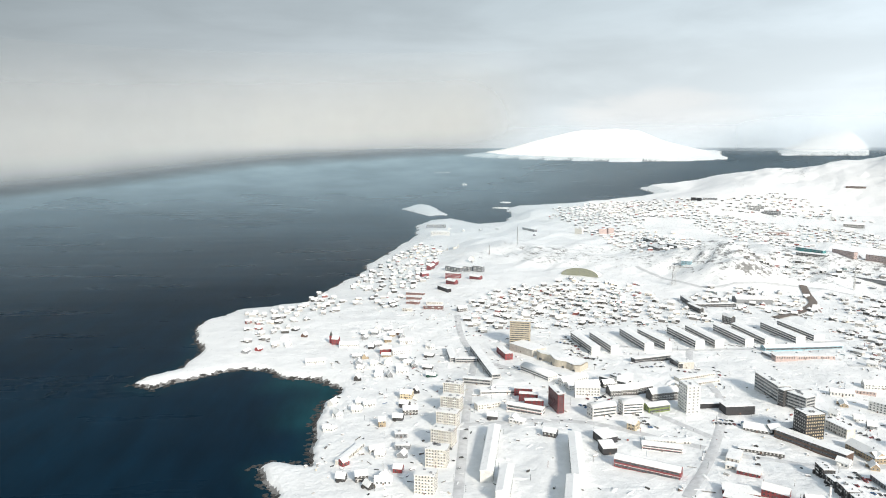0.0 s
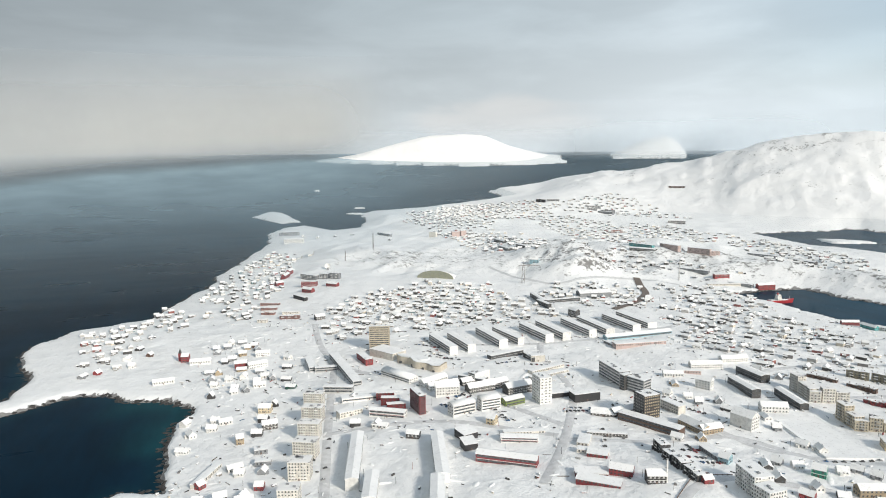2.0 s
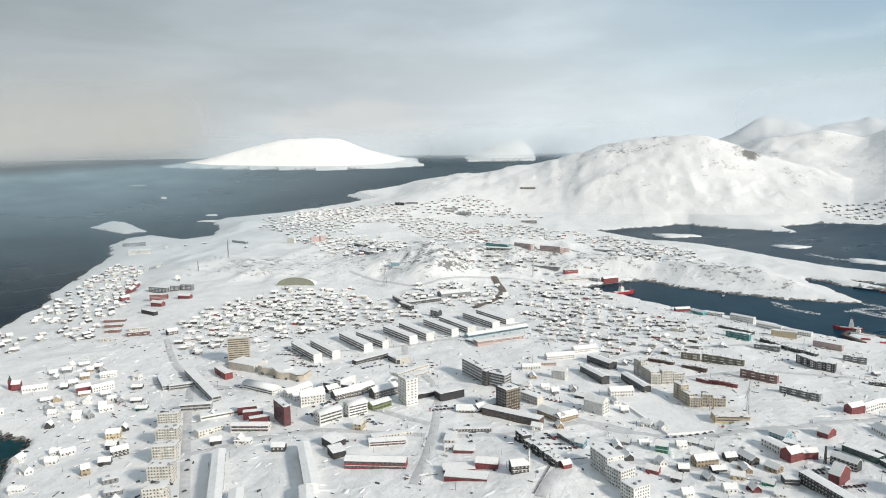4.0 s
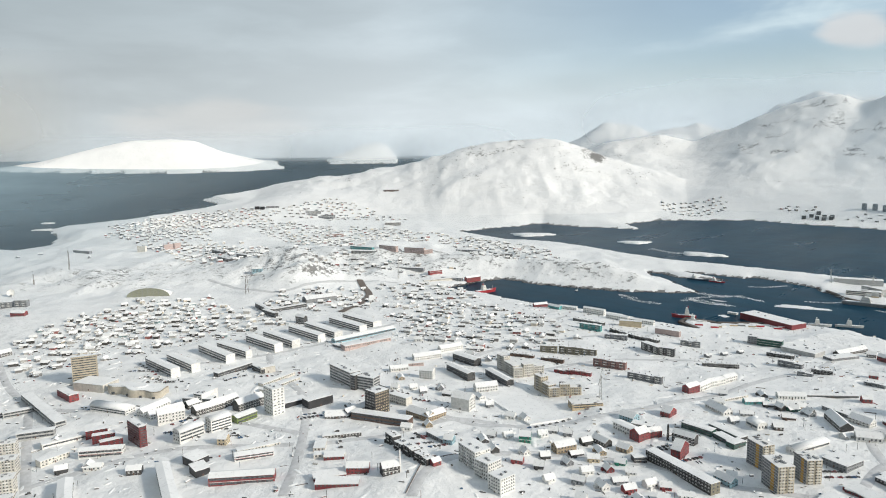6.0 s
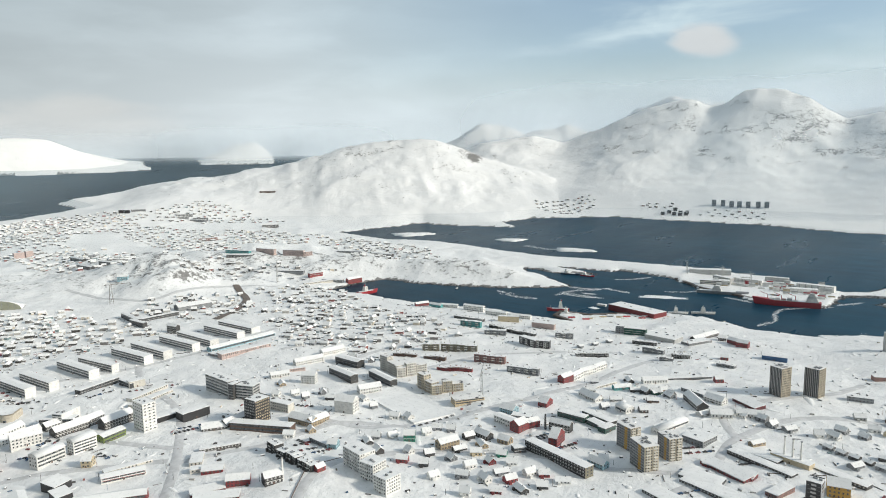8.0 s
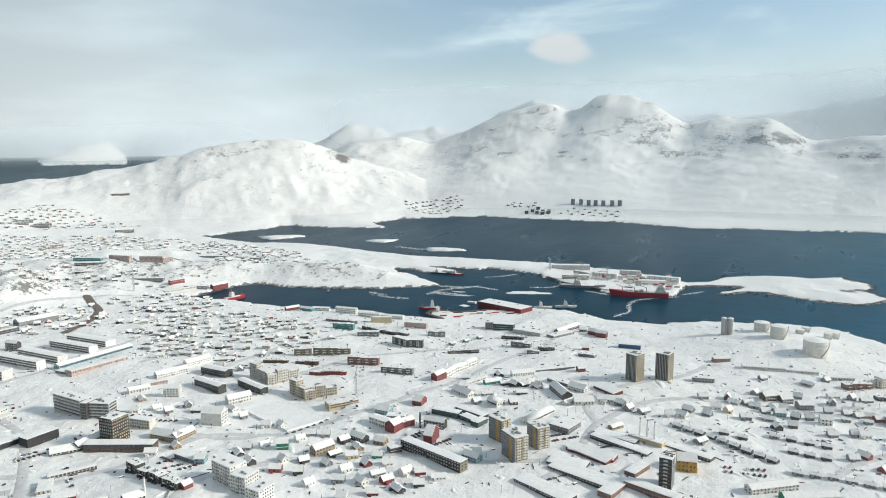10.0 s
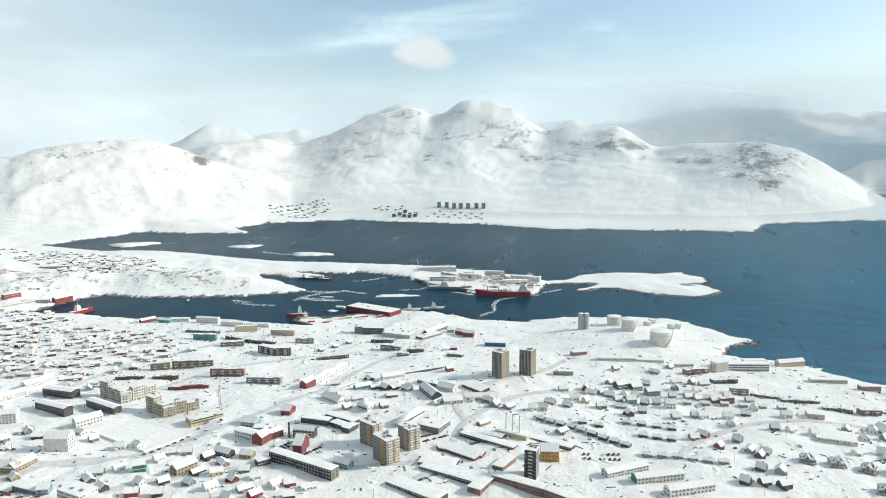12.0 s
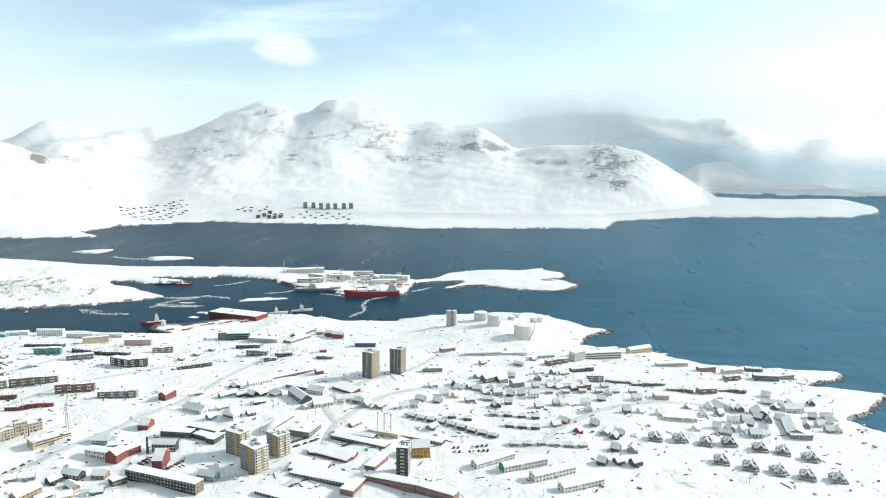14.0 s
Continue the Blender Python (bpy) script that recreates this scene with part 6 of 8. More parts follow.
def district(ring, turn, along=21.0, across=31.0, near=1180.0):
    """Streets of small houses inside an outline; those far off are joined."""
    rng = random.Random(len(TAKEN))
    cx, cy = sum(p[0] for p in ring) / len(ring), sum(p[1] for p in ring) / len(ring)
    reach = max(math.hypot(p[0] - cx, p[1] - cy) for p in ring)
    c, s = math.cos(math.radians(turn)), math.sin(math.radians(turn))
    spots = []
    grow = 1.0 if math.hypot(cx, cy) < 1600 else 1.25
    along, across = along * grow, across * grow
    nu, nv = int(reach / along) + 1, int(reach / across) + 1
    for j in range(-nv, nv + 1):
        for i in range(-nu, nu + 1):
            u, v = (i + 0.5 * (j % 2)) * along + rng.uniform(-7, 7), j * across + rng.uniform(-10, 10) + 6 * math.sin(i * 0.7 + j)
            x, y = cx + u * c - v * s, cy + u * s + v * c
            if rng.random() < 0.88 and in_ring(x, y, ring) and free_spot(x, y, 5):
                spots.append((x, y, turn + rng.choice((0, 0, 0, 90)) + rng.uniform(-16, 16)))
    if not spots:
        return
    xs, ys = np.array([p[0] for p in spots]), np.array([p[1] for p in spots])
    hs = land_height(xs, ys)
    zs = sea_level(np.hypot(xs, ys)) + hs
    far = []
    for (x, y, t), h, z in zip(spots, hs, zs):
        if h < 2.5:
            continue
        if math.hypot(x, y) < near and HOUSES_MADE[0] < HOUSE_LIMIT:
            house(x, y, rng.choice(DISTRICT_PAINTS), t, None, float(z))
        else:
            far.append((x, y, float(z), t))
            TAKEN.append((x, y, 6, t, 11, 7))
    if far:
        far_houses(far)


# ---- the steep-roofed houses with decks on the southern slope ----
def blown_roof():
    """Felt showing through where the wind has taken the snow."""
    m, n, l, b = material("blown_roof")
    tc = n.new("ShaderNodeTexCoord")
    a = noise_node(n, l, 0.42, 5, tc.outputs["Object"], 0.6)
    c = ramp_node(n, l, a.outputs["Fac"], [(0.44, (0.055, 0.055, 0.06)), (0.52, (0.80, 0.80, 0.80)), (1.0, (0.88, 0.88, 0.87))]).outputs[0]
    l.new(c, b.inputs["Base Color"])
    b.inputs["Roughness"].default_value = 0.85
    return m


BLOWN = blown_roof()


def chalet(paint, words):
    """Two storeys under a half-hipped roof, a cross gable to the front and a deck on posts round two sides."""
    root = tagged(new("deck_house", Solid().box(-5.6, 5.6, -4.6, 4.6, -2.5, 3.6).mesh("deck_house", PAINT[paint])), words + " house with a steep wind-blown roof and wooden deck", "house", "deck houses on the slope")
    roof = Solid()
    roof.v = [(-6.2, -5.2, 3.4), (6.2, -5.2, 3.4), (6.2, 5.2, 3.4), (-6.2, 5.2, 3.4), (-3.0, 0, 7.8), (3.0, 0, 7.8)]
    roof.f = [(0, 1, 5, 4), (2, 3, 4, 5), (1, 2, 5), (3, 0, 4), (3, 2, 1, 0)]
    part("roof", roof, BLOWN, root, "steep felt roof with patches of snow")
    part("cross_gable", Solid().prism([(-2.2, 2.6), (2.2, 2.6), (2.2, 4.2), (0, 7.2), (-2.2, 4.2)], -0.5, 5.4).mesh_turned(-90), PAINT[paint], root)
    part("gable_snow", Solid().prism([(-2.7, 4.0), (0, 7.25), (2.7, 4.0), (2.7, 4.4), (0, 7.7), (-2.7, 4.4)], -0.5, 5.8).mesh_turned(-90), ROOF_SNOW, root)
    part("glazing", window_row("grid", 11.0, 1.1, 1.4, -4.6, random.Random(4), 2.6), GLASS, root)
    part("gable_window", Solid().box(-0.9, 0.9, -5.55, -5.38, 3.4, 5.2), GLASS, root)
    deck = Solid().box(-7.2, 7.2, -7.6, -4.5, 0.5, 0.8).box(5.5, 7.4, -4.5, 3.0, 0.5, 0.8)
    deck.box(-7.2, 7.2, -7.65, -7.5, 0.8, 1.7).box(7.3, 7.4, -7.5, 3.0, 0.8, 1.7)
    for u in (-7.0, -3.5, 0.0, 3.5, 7.0):
        deck.box(u - 0.12, u + 0.12, -7.6, -7.36, -2.5, 0.5)
    part("deck", deck, PAINT["grey"], root, "weathered wooden deck on posts")
    part("deck_snow", Solid().box(-7.0, 7.0, -7.4, -5.0, 0.81, 1.05), ROOF_SNOW, root)
    part("chimney", Solid().box(1.6, 2.3, 0.4, 1.1, 6.5, 8.9), PAINT["grey"], root)
    return root


CHALETS = [chalet("grey", "grey boarded"), chalet("brown", "brown boarded"), chalet("lightgrey", "pale grey boarded")]
for k, (cx, cy) in enumerate([(650, -141), (653, -165), (653, -191), (655, -212), (646, -238), (645, -259), (636, -280), (608, -192), (600, -215), (598, -238), (593, -261), (593, -286)]):
    spin = -96 + 14 * math.sin(k * 2.3)
    at = pose(cx, cy, ground_z(cx, cy) + 0.3, 0, 0, spin)
    TAKEN.append((cx, cy, 8, spin, 22, 22))
    kind = CHALETS[(0, 2, 2, 1, 1, 0, 0, 0, 0, 2, 0, 2)[k]]
    if kind.location.length < 1.0:
        kind.matrix_basis = at
    else:
        copy_thing(kind, at)

# single houses: plan x, y, paint
house(422, 446, "dark")
house(411, 421, "dark")
house(435, 448, "grey")
house(446, 437, "white")
house(429, 399, "white")
house(412, 392, "red")
house(419, 373, "dark")
house(405, 350, "white")
house(443, 361, "grey")
house(490, 378, "dark")
house(463, 368, "dark")
house(439, 384, "dark")
house(465, 350, "cream")
house(441, 339, "white")
house(422, 332, "grey")
house(428, 313, "white")
house(458, 329, "darkred")
house(477, 330, "green")
house(468, 313, "white")
house(447, 310, "grey")
house(440, 296, "red")
house(432, 280, "dark")
house(400, 312, "white")
house(417, 294, "darkred")
house(459, 289, "white")
house(466, 279, "red")
house(447, 269, "dark")
house(466, 261, "white")
house(486, 414, "grey")
house(472, 416, "white")
house(492, 401, "grey")
house(484, 357, "tan")
house(523, 253, "white")
house(709, 294, "dark")
house(714, 283, "deepgreen")
house(712, 266, "grey")
house(681, 347, "white")
house(639, 310, "grey")
house(106, 664, "dark")
house(125, 650, "grey")
house(116, 737, "grey")
house(407, 511, "tan")
house(385, 518, "white")
house(502, 535, "white")
house(495, 513, "grey")
house(488, 474, "white")
house(495, 460, "white")
house(464, 609, "white")
house(465, 592, "grey")
house(486, 586, "grey")
house(481, 566, "dark")
house(448, 623, "white")
house(476, 649, "tan")
house(711, 307, "dark")
house(720, 298, "white")
house(714, 284, "deepgreen")
house(710, 267, "grey")
house(719, 317, "teal")
house(680, 220, "white")
house(695, 199, "white")
house(697, 187, "white")
house(699, 168, "grey")
house(691, 157, "grey")
house(691, 141, "grey")
house(642, 78, "grey")
house(692, 116, "white")
house(698, 104, "white")
house(671, -46, "grey")
house(680, -55, "red")
house(659, -68, "red")
house(678, -86, "grey")
house(660, -95, "grey")
house(657, -108, "grey")
house(721, -140, "white")
house(721, -160, "white")
house(753, -279, "grey")
house(773, -296, "dark")
house(728, -275, "grey")
house(811, -300, "white")
house(799, -347, "deepgreen")
house(753, -329, "dark")
house(742, -343, "white")
house(725, -312, "grey")
house(758, -244, "grey")
house(736, -226, "grey")
house(694, -212, "white")
house(687, -192, "white")
house(682, -217, "grey")
house(694, -237, "white")
house(719, -342, "white")
house(743, -193, "grey")
house(712, -250, "blue")
house(732, -265, "dark")
house(701, -260, "grey")
house(740, 65, "cream")
house(716, 82, "grey")
house(715, 101, "grey")
house(926, -72, "grey")
house(883, -7, "grey")
house(911, -26, "grey")
house(856, -51, "grey")
house(854, -65, "grey")
house(855, -33, "white")
house(799, -45, "grey")
house(796, -55, "grey")
house(877, 41, "grey")
house(816, 45, "grey")
house(759, 2, "dark")
house(771, 62, "white")
house(776, 49, "grey")
house(762, 31, "grey")
house(583, -83, "dark")
house(587, -98, "dark")
house(587, -113, "dark")
house(615, -114, "grey")
house(615, -99, "dark")
house(649, -102, "dark")
house(-35, 711, "white")
house(-32, 734, "white")
house(30, 758, "dark")
house(9, 682, "dark")
house(17, 721, "dark")
house(-7, 553, "grey")
house(-18, 538, "dark")
house(11, 595, "grey")
house(-9, 598, "white")
house(-42, 555, "dark")
house(-63, 738, "white")
house(-55, 702, "white")
house(-61, 668, "white")
house(-16, 1023, "white")
house(-126, 1012, "brown")
house(-144, 1050, "dark")
house(-154, 1002, "white")
house(-144, 970, "white")
house(-183, 952, "red")
house(-199, 944, "grey")
house(-1, 871, "white")
house(-19, 865, "white")
house(-36, 853, "white")
house(-39, 816, "dark")
house(-24, 944, "dark")
house(-2, 944, "dark")
house(55, 891, "dark")
house(50, 845, "dark")
house(53, 812, "deepgreen")
house(58, 927, "white")
house(454, 2060, "grey")
house(219, 2378, "white")
house(257, 2268, "white")
house(315, 2274, "grey")
house(377, 2299, "grey")
# rows of houses: from, to, number, paint
house_row(669, 103, 632, 16, 9, "dark")
house_row(672, 61, 670, 36, 4, "dark")
house_row(693, 18, 690, -26, 7, "dark")
house_row(662, 1, 659, -32, 6, "dark")
house_row(617, -4, 618, -69, 6, "grey")
house_row(775, -24, 787, -141, 7, "grey")
house_row(853, 454, 904, 434, 3, "grey")
house_row(905, 1354, 964, 1213, 6, "grey")
house_row(69, 1846, 38, 1315, 8, "white")
house_row(29, 1718, 3, 1279, 8, "white")
house_row(101, 1945, 71, 1522, 6, "white")
house_row(-13, 1569, -40, 1366, 5, "white")
house_row(132, 1984, 100, 1663, 4, "white")
house_row(102, 1759, 156, 1975, 3, "white")
# districts: outline, the streets' turn
district([(748, 132), (806, 79), (859, 3), (843, -67), (795, -155), (716, -159), (711, -100), (714, -24), (697, 49)], -80)
district([(701, 375), (766, 332), (753, 281), (742, 242), (686, 266), (632, 324)], -60)
district([(768, -211), (808, -332), (744, -353), (693, -320), (667, -213), (695, -194)], -85)
district([(-49, 1021), (35, 1025), (44, 895), (26, 810), (-42, 814), (-59, 897)], 0)
district([(703, 1017), (806, 999), (867, 921), (864, 761), (789, 611), (742, 627), (669, 610), (607, 622), (576, 717), (573, 792), (640, 867)], -62)
district([(207, 1282), (304, 1270), (402, 1254), (481, 1223), (498, 1109), (531, 1002), (457, 990), (358, 984), (288, 986), (246, 965), (216, 981), (179, 1059), (163, 1044)], -40)
district([(-205, 957), (-255, 1174), (-160, 1232), (-143, 1352), (-37, 1228), (-107, 1119), (-135, 1055), (-160, 948)], 15)
district([(129, 1164), (218, 1271), (374, 1344), (492, 1298), (435, 1091), (312, 1054), (206, 997), (115, 967)], -20)
district([(601, 1241), (788, 1203), (709, 1028), (625, 1030), (565, 1063), (541, 1166)], -30)
district([(833, 1227), (983, 1135), (878, 933), (750, 1032)], -50)
district([(-80, 1390), (-20, 1673), (93, 2005), (164, 1970), (110, 1567), (54, 1232), (2, 1141)], 20)
district([(1429, 1539), (1468, 1337), (1399, 1162), (1191, 1141), (1130, 1238)], -40)
district([(613, 2587), (927, 2615), (822, 2012), (693, 1812), (629, 2062)], -20)
district([(1066, 2389), (1235, 2367), (1504, 2124), (1512, 1862), (1375, 1694), (921, 1559), (1022, 2083)], -30)
district([(666, 2561), (867, 2933), (1016, 2907), (1057, 2494), (883, 2282), (668, 2260)], 0)
district([(1147, 2515), (1590, 2669), (1633, 2554), (1697, 2235), (1393, 2346)], -30)
district([(2649, 1659), (2873, 1487), (2715, 1356), (2568, 1468), (2558, 1603)], -20)
district([(2843, 1283), (2905, 1104), (2834, 1072), (2791, 1218)], -20)

district([(693, 2833), (1019, 2934), (1218, 2665), (1209, 2407), (898, 2329), (654, 2418)], -25)
district([(1546, 1904), (1568, 1632), (1465, 1227), (1335, 1278), (1306, 1505)], -35)
district([(812, 1628), (967, 1420), (1047, 1249), (1086, 1171), (911, 1294), (701, 1306)], -30)
district([(658, 2154), (869, 2122), (920, 1878), (685, 1460), (613, 1755)], -20)
# ---- landmarks ----
def sports_dome(x, y, turn, width, depth, h):
    root = thing("sports_dome", x, y, turn, "half-round olive sports dome half buried in snow", "dome")
    arc = [(width / 2 * math.cos(q), h * math.sin(q)) for q in (math.pi * k / 24 for k in range(25))]
    front, roof = Solid(), Solid()
    n = len(arc)
    front.v = [(u, -depth / 2, z) for u, z in arc] + [(u, -depth / 2 + 0.6, z) for u, z in arc]
    front.f = [tuple(range(n))[::-1], tuple(range(n, 2 * n))] + [(i, i + 1, n + i + 1, n + i) for i in range(n - 1)]
    part("front_wall", front, PAINT["dome"], root)
    roof.v = [(u * 1.02, -depth / 2 + 0.4, z * 1.005 + 0.05) for u, z in arc] + [(u * 0.95, depth / 2, z * 0.45) for u, z in arc]
    roof.f = [(i, i + 1, n + i + 1, n + i) for i in range(n - 1)] + [tuple(range(n, 2 * n)), tuple(range(n))[::-1]]
    part("roof", roof, ROOF_SNOW, root, "rounded roof under snow", True)
    for k in range(1, 8):
        u = -width / 2 + width * k / 8
        z = h * math.sqrt(max(0.0, 1 - (2 * u / width) ** 2))
        part("rib", Solid().box(u - 0.25, u + 0.25, -depth / 2 - 0.25, -depth / 2 - 0.02, 0, z - 0.5), PAINT["grey"], root)
    return root


PAINT["dome"] = painted("olive_membrane", (0.27, 0.28, 0.21), 0.6, 0.08)
sports_dome(412, 1395, -31, 80, 44, 17)


def tank(x, y, radius, h):
    root = thing("storage_tank", x, y, 0, "round white fuel storage tank with a snowy lid", "storage tank", "fuel tanks on the point")
    part("shell", Solid().column(0, 0, radius, radius, -2, h, 40), PAINT["tank"], root, "", False)
    lid = Solid().column(0, 0, radius + 0.15, radius * 0.2, h + 0.02, h + radius * 0.13, 40)
    part("lid", lid, ROOF_SNOW, root, "low cone lid under snow")
    for k in range(1, 4):
        part("band", Solid().column(0, 0, radius + 0.12, radius + 0.12, h * k / 4 - 0.15, h * k / 4 + 0.15, 40), PAINT["lightgrey"], root)
    stair = Solid()
    for k in range(14):
        q = 3.6 + k * 0.09
        stair.box(radius * 1.01 * math.cos(q) - 0.6, radius * 1.01 * math.cos(q) + 0.6, radius * 1.01 * math.sin(q) - 0.6, radius * 1.01 * math.sin(q) + 0.6, h * k / 14, h * (k + 1.2) / 14)
    part("stair", stair, PAINT["lightgrey"], root)
    return root


for tx, ty, tr, th in ((1103, 58, 11, 14), (1062, 33, 11.5, 18), (1008, -14, 15.5, 20), (1111, 7, 6, 7), (1150, 0, 6, 8), (1122, -30, 6, 9), (1145, -40, 5, 9)):
    tank(tx, ty, tr, th)


def silo_pair(x, y, turn):
    root = thing("silo_pair", x, y, turn, "pair of tall grey concrete silos", "silo")
    for u in (-4.4, 4.4):
        part("silo", Solid().column(u, 0, 4.1, 4.1, -2, 25, 24), PAINT["lightgrey"], root)
        part("cap", Solid().column(u, 0, 4.3, 1.0, 25.01, 26.4, 24), ROOF_SNOW, root, "snowy cap")
    part("pipe", Solid().box(-0.4, 0.4, -4.6, -3.8, 0, 25.5), PAINT["grey"], root)


silo_pair(1068, 103, -80)


def small_tank(x, y):
    root = thing("gas_tank", x, y, 0, "small white upright gas tank on the point", "storage tank", "small gas tanks")
    part("shell", Solid().column(0, 0, 1.9, 1.9, -1, 5, 16), PAINT["tank"], root)
    part("cap", Solid().column(0, 0, 1.9, 0.5, 5.01, 6.1, 16), ROOF_SNOW, root)


for k in range(6):
    small_tank(1222 + k * 2.4, 158 - k * 5.2)


def pole_thing(name, x, y, r, h, paint, label, category, group=""):
    root = thing(name, x, y, 0, label, category, group)
    part("shaft", Solid().column(0, 0, r, r * 0.75, -2, h, 14), PAINT[paint], root)
    part("rim", Solid().column(0, 0, r * 0.95, r * 0.95, h, h + 0.7, 14), PAINT["grey"], root)
    return root


for cx, cy in ((619, 129), (617, 122), (615, 115)):
    pole_thing("chimney_stack", cx, cy, 0.95, 21, "white", "slender white power station chimney", "chimney", "three white chimneys")
pole_thing("chimney_stack", 315, 435, 0.9, 19, "white", "slender white chimney beside a dark house", "chimney")


def lattice_mast(name, x, y, h, w, paint, label, category, jib=0.0, turn=0.0):
    """A lattice tower of four legs with rungs and braces; with a jib it is a tower crane."""
    root = thing(name, x, y, turn, label, category)
    for sx in (-1, 1):
        for sy in (-1, 1):
            part("leg", Solid().beam((sx * w, sy * w, -1), (sx * w * 0.5, sy * w * 0.5, h), 0.35), PAINT[paint], root)
    n = max(3, int(h / (3 * w)))
    for k in range(n):
        z0, z1 = h * k / n, h * (k + 1) / n
        u0, u1 = w * (1 - 0.5 * k / n), w * (1 - 0.5 * (k + 1) / n)
        brace = Solid()
        for s in (-1, 1):
            brace.beam((-u0, s * u0, z0), (u1, s * u1, z1), 0.22).beam((s * u0, -u0, z0), (s * u1, u1, z1), 0.22)
        part("brace", brace, PAINT[paint], root)
    if jib:
        part("jib", Solid().beam((-jib * 0.3, 0, h), (jib, 0, h), 0.7).beam((0, 0, h + 5), (jib * 0.7, 0, h + 0.3), 0.25).beam((0, 0, h + 5), (-jib * 0.28, 0, h + 0.3), 0.25).beam((0, 0, h), (0, 0, h + 5), 0.5), PAINT[paint], root)
        part("counterweight", Solid().box(-jib * 0.3, -jib * 0.2, -0.8, 0.8, h - 1.6, h), PAINT["grey"], root)
        part("cabin", Solid().box(0.6, 2.2, -0.8, 0.8, h - 2.2, h - 0.2), PAINT["lightgrey"], root)
    return root


lattice_mast("tower_crane", 562, 1279, 36, 3.2, "rust", "dark lattice tower crane over a building site", "crane", 34, -20)
lattice_mast("radio_mast", 903, 1229, 46, 1.2, "lightgrey", "tall pale lattice radio mast", "mast")
lattice_mast("radio_mast", 339, 1739, 46, 1.2, "rust", "tall dark lattice radio mast on a ridge", "mast")
lattice_mast("radio_mast", 255, 1671, 24, 1.0, "rust", "dark lattice radio mast on a ridge", "mast")
lattice_mast("tower_crane", 590, 436, 26, 1.2, "lightgrey", "slim pale tower crane on the building site", "crane", 24, -150)
lattice_mast("radio_mast", 552, 330, 16, 0.8, "dark", "thin dark lattice mast beside a house", "mast")


def antenna_dish(x, y):
    root = thing("antenna_dish", x, y, -10, "white satellite dish on a snowy hill", "antenna")
    part("base", Solid().box(-2, 2, -2, 2, -2, 5), PAINT["grey"], root)
    dish = Solid()
    for k in range(5):
        r0, r1 = 7.0 * k / 5, 7.0 * (k + 1) / 5
        for i in range(20):
            q0, q1 = 2 * math.pi * i / 20, 2 * math.pi * (i + 1) / 20
            b = len(dish.v)
            dish.v += [(r * math.cos(q), -1.0 - r * r * 0.05 + 3, 9 + r * math.sin(q)) for r, q in ((r0, q0), (r1, q0), (r1, q1), (r0, q1))]
            dish.f.append((b, b + 1, b + 2, b + 3))
    part("dish", dish, PAINT["white"], root, "", True)


antenna_dish(200, 1587)


def spire(x, y):
    root = thing("church_tower", x, y, -20, "small red church tower with a pointed dark spire", "church tower")
    part("tower", Solid().box(-2, 2, -2, 2, -2, 11), PAINT["red"], root)
    part("spire", Solid().column(0, 0, 2.6, 0.1, 11.01, 18, 4), PAINT["dark"], root, "pointed dark spire")


spire(-83, 975)


# ---- harbour: quay, ships, containers ----
def hull_solid(L, B, deck):
    """A ship's hull with a raked bow at +x and a square stern."""
    s = Solid()
    stations = [(-0.5, 0.42), (-0.42, 0.5), (0.2, 0.5), (0.36, 0.36), (0.46, 0.14), (0.5, 0.02)]
    for lift, z, f in ((0, -1.0, 0.8), (1, deck * 0.5, 0.95), (2, deck, 1.0)):
        for u, w in stations:
            zz = z + (deck * 0.35 * max(0.0, u - 0.25) * 4 if lift == 2 else 0)
            s.v += [(u * L + (0.02 * L * lift if u > 0.4 else 0), -w * B * f, zz), (u * L + (0.02 * L * lift if u > 0.4 else 0), w * B * f, zz)]
    n = len(stations) * 2
    for lay in range(2):
        for k in range(len(stations) - 1):
            a = lay * n + 2 * k
            s.f += [(a, a + 2, a + 2 + n, a + n), (a + 1, a + 1 + n, a + 3 + n, a + 3)]
        a = lay * n
        s.f += [(a, a + n, a + n + 1, a + 1)]
        e = lay * n + n - 2
        s.f += [(e, e + 1, e + 1 + n, e + n)]
    top = 2 * n
    for k in range(len(stations) - 1):
        s.f += [(top + 2 * k, top + 2 * k + 2, top + 2 * k + 3, top + 2 * k + 1)]
    return s


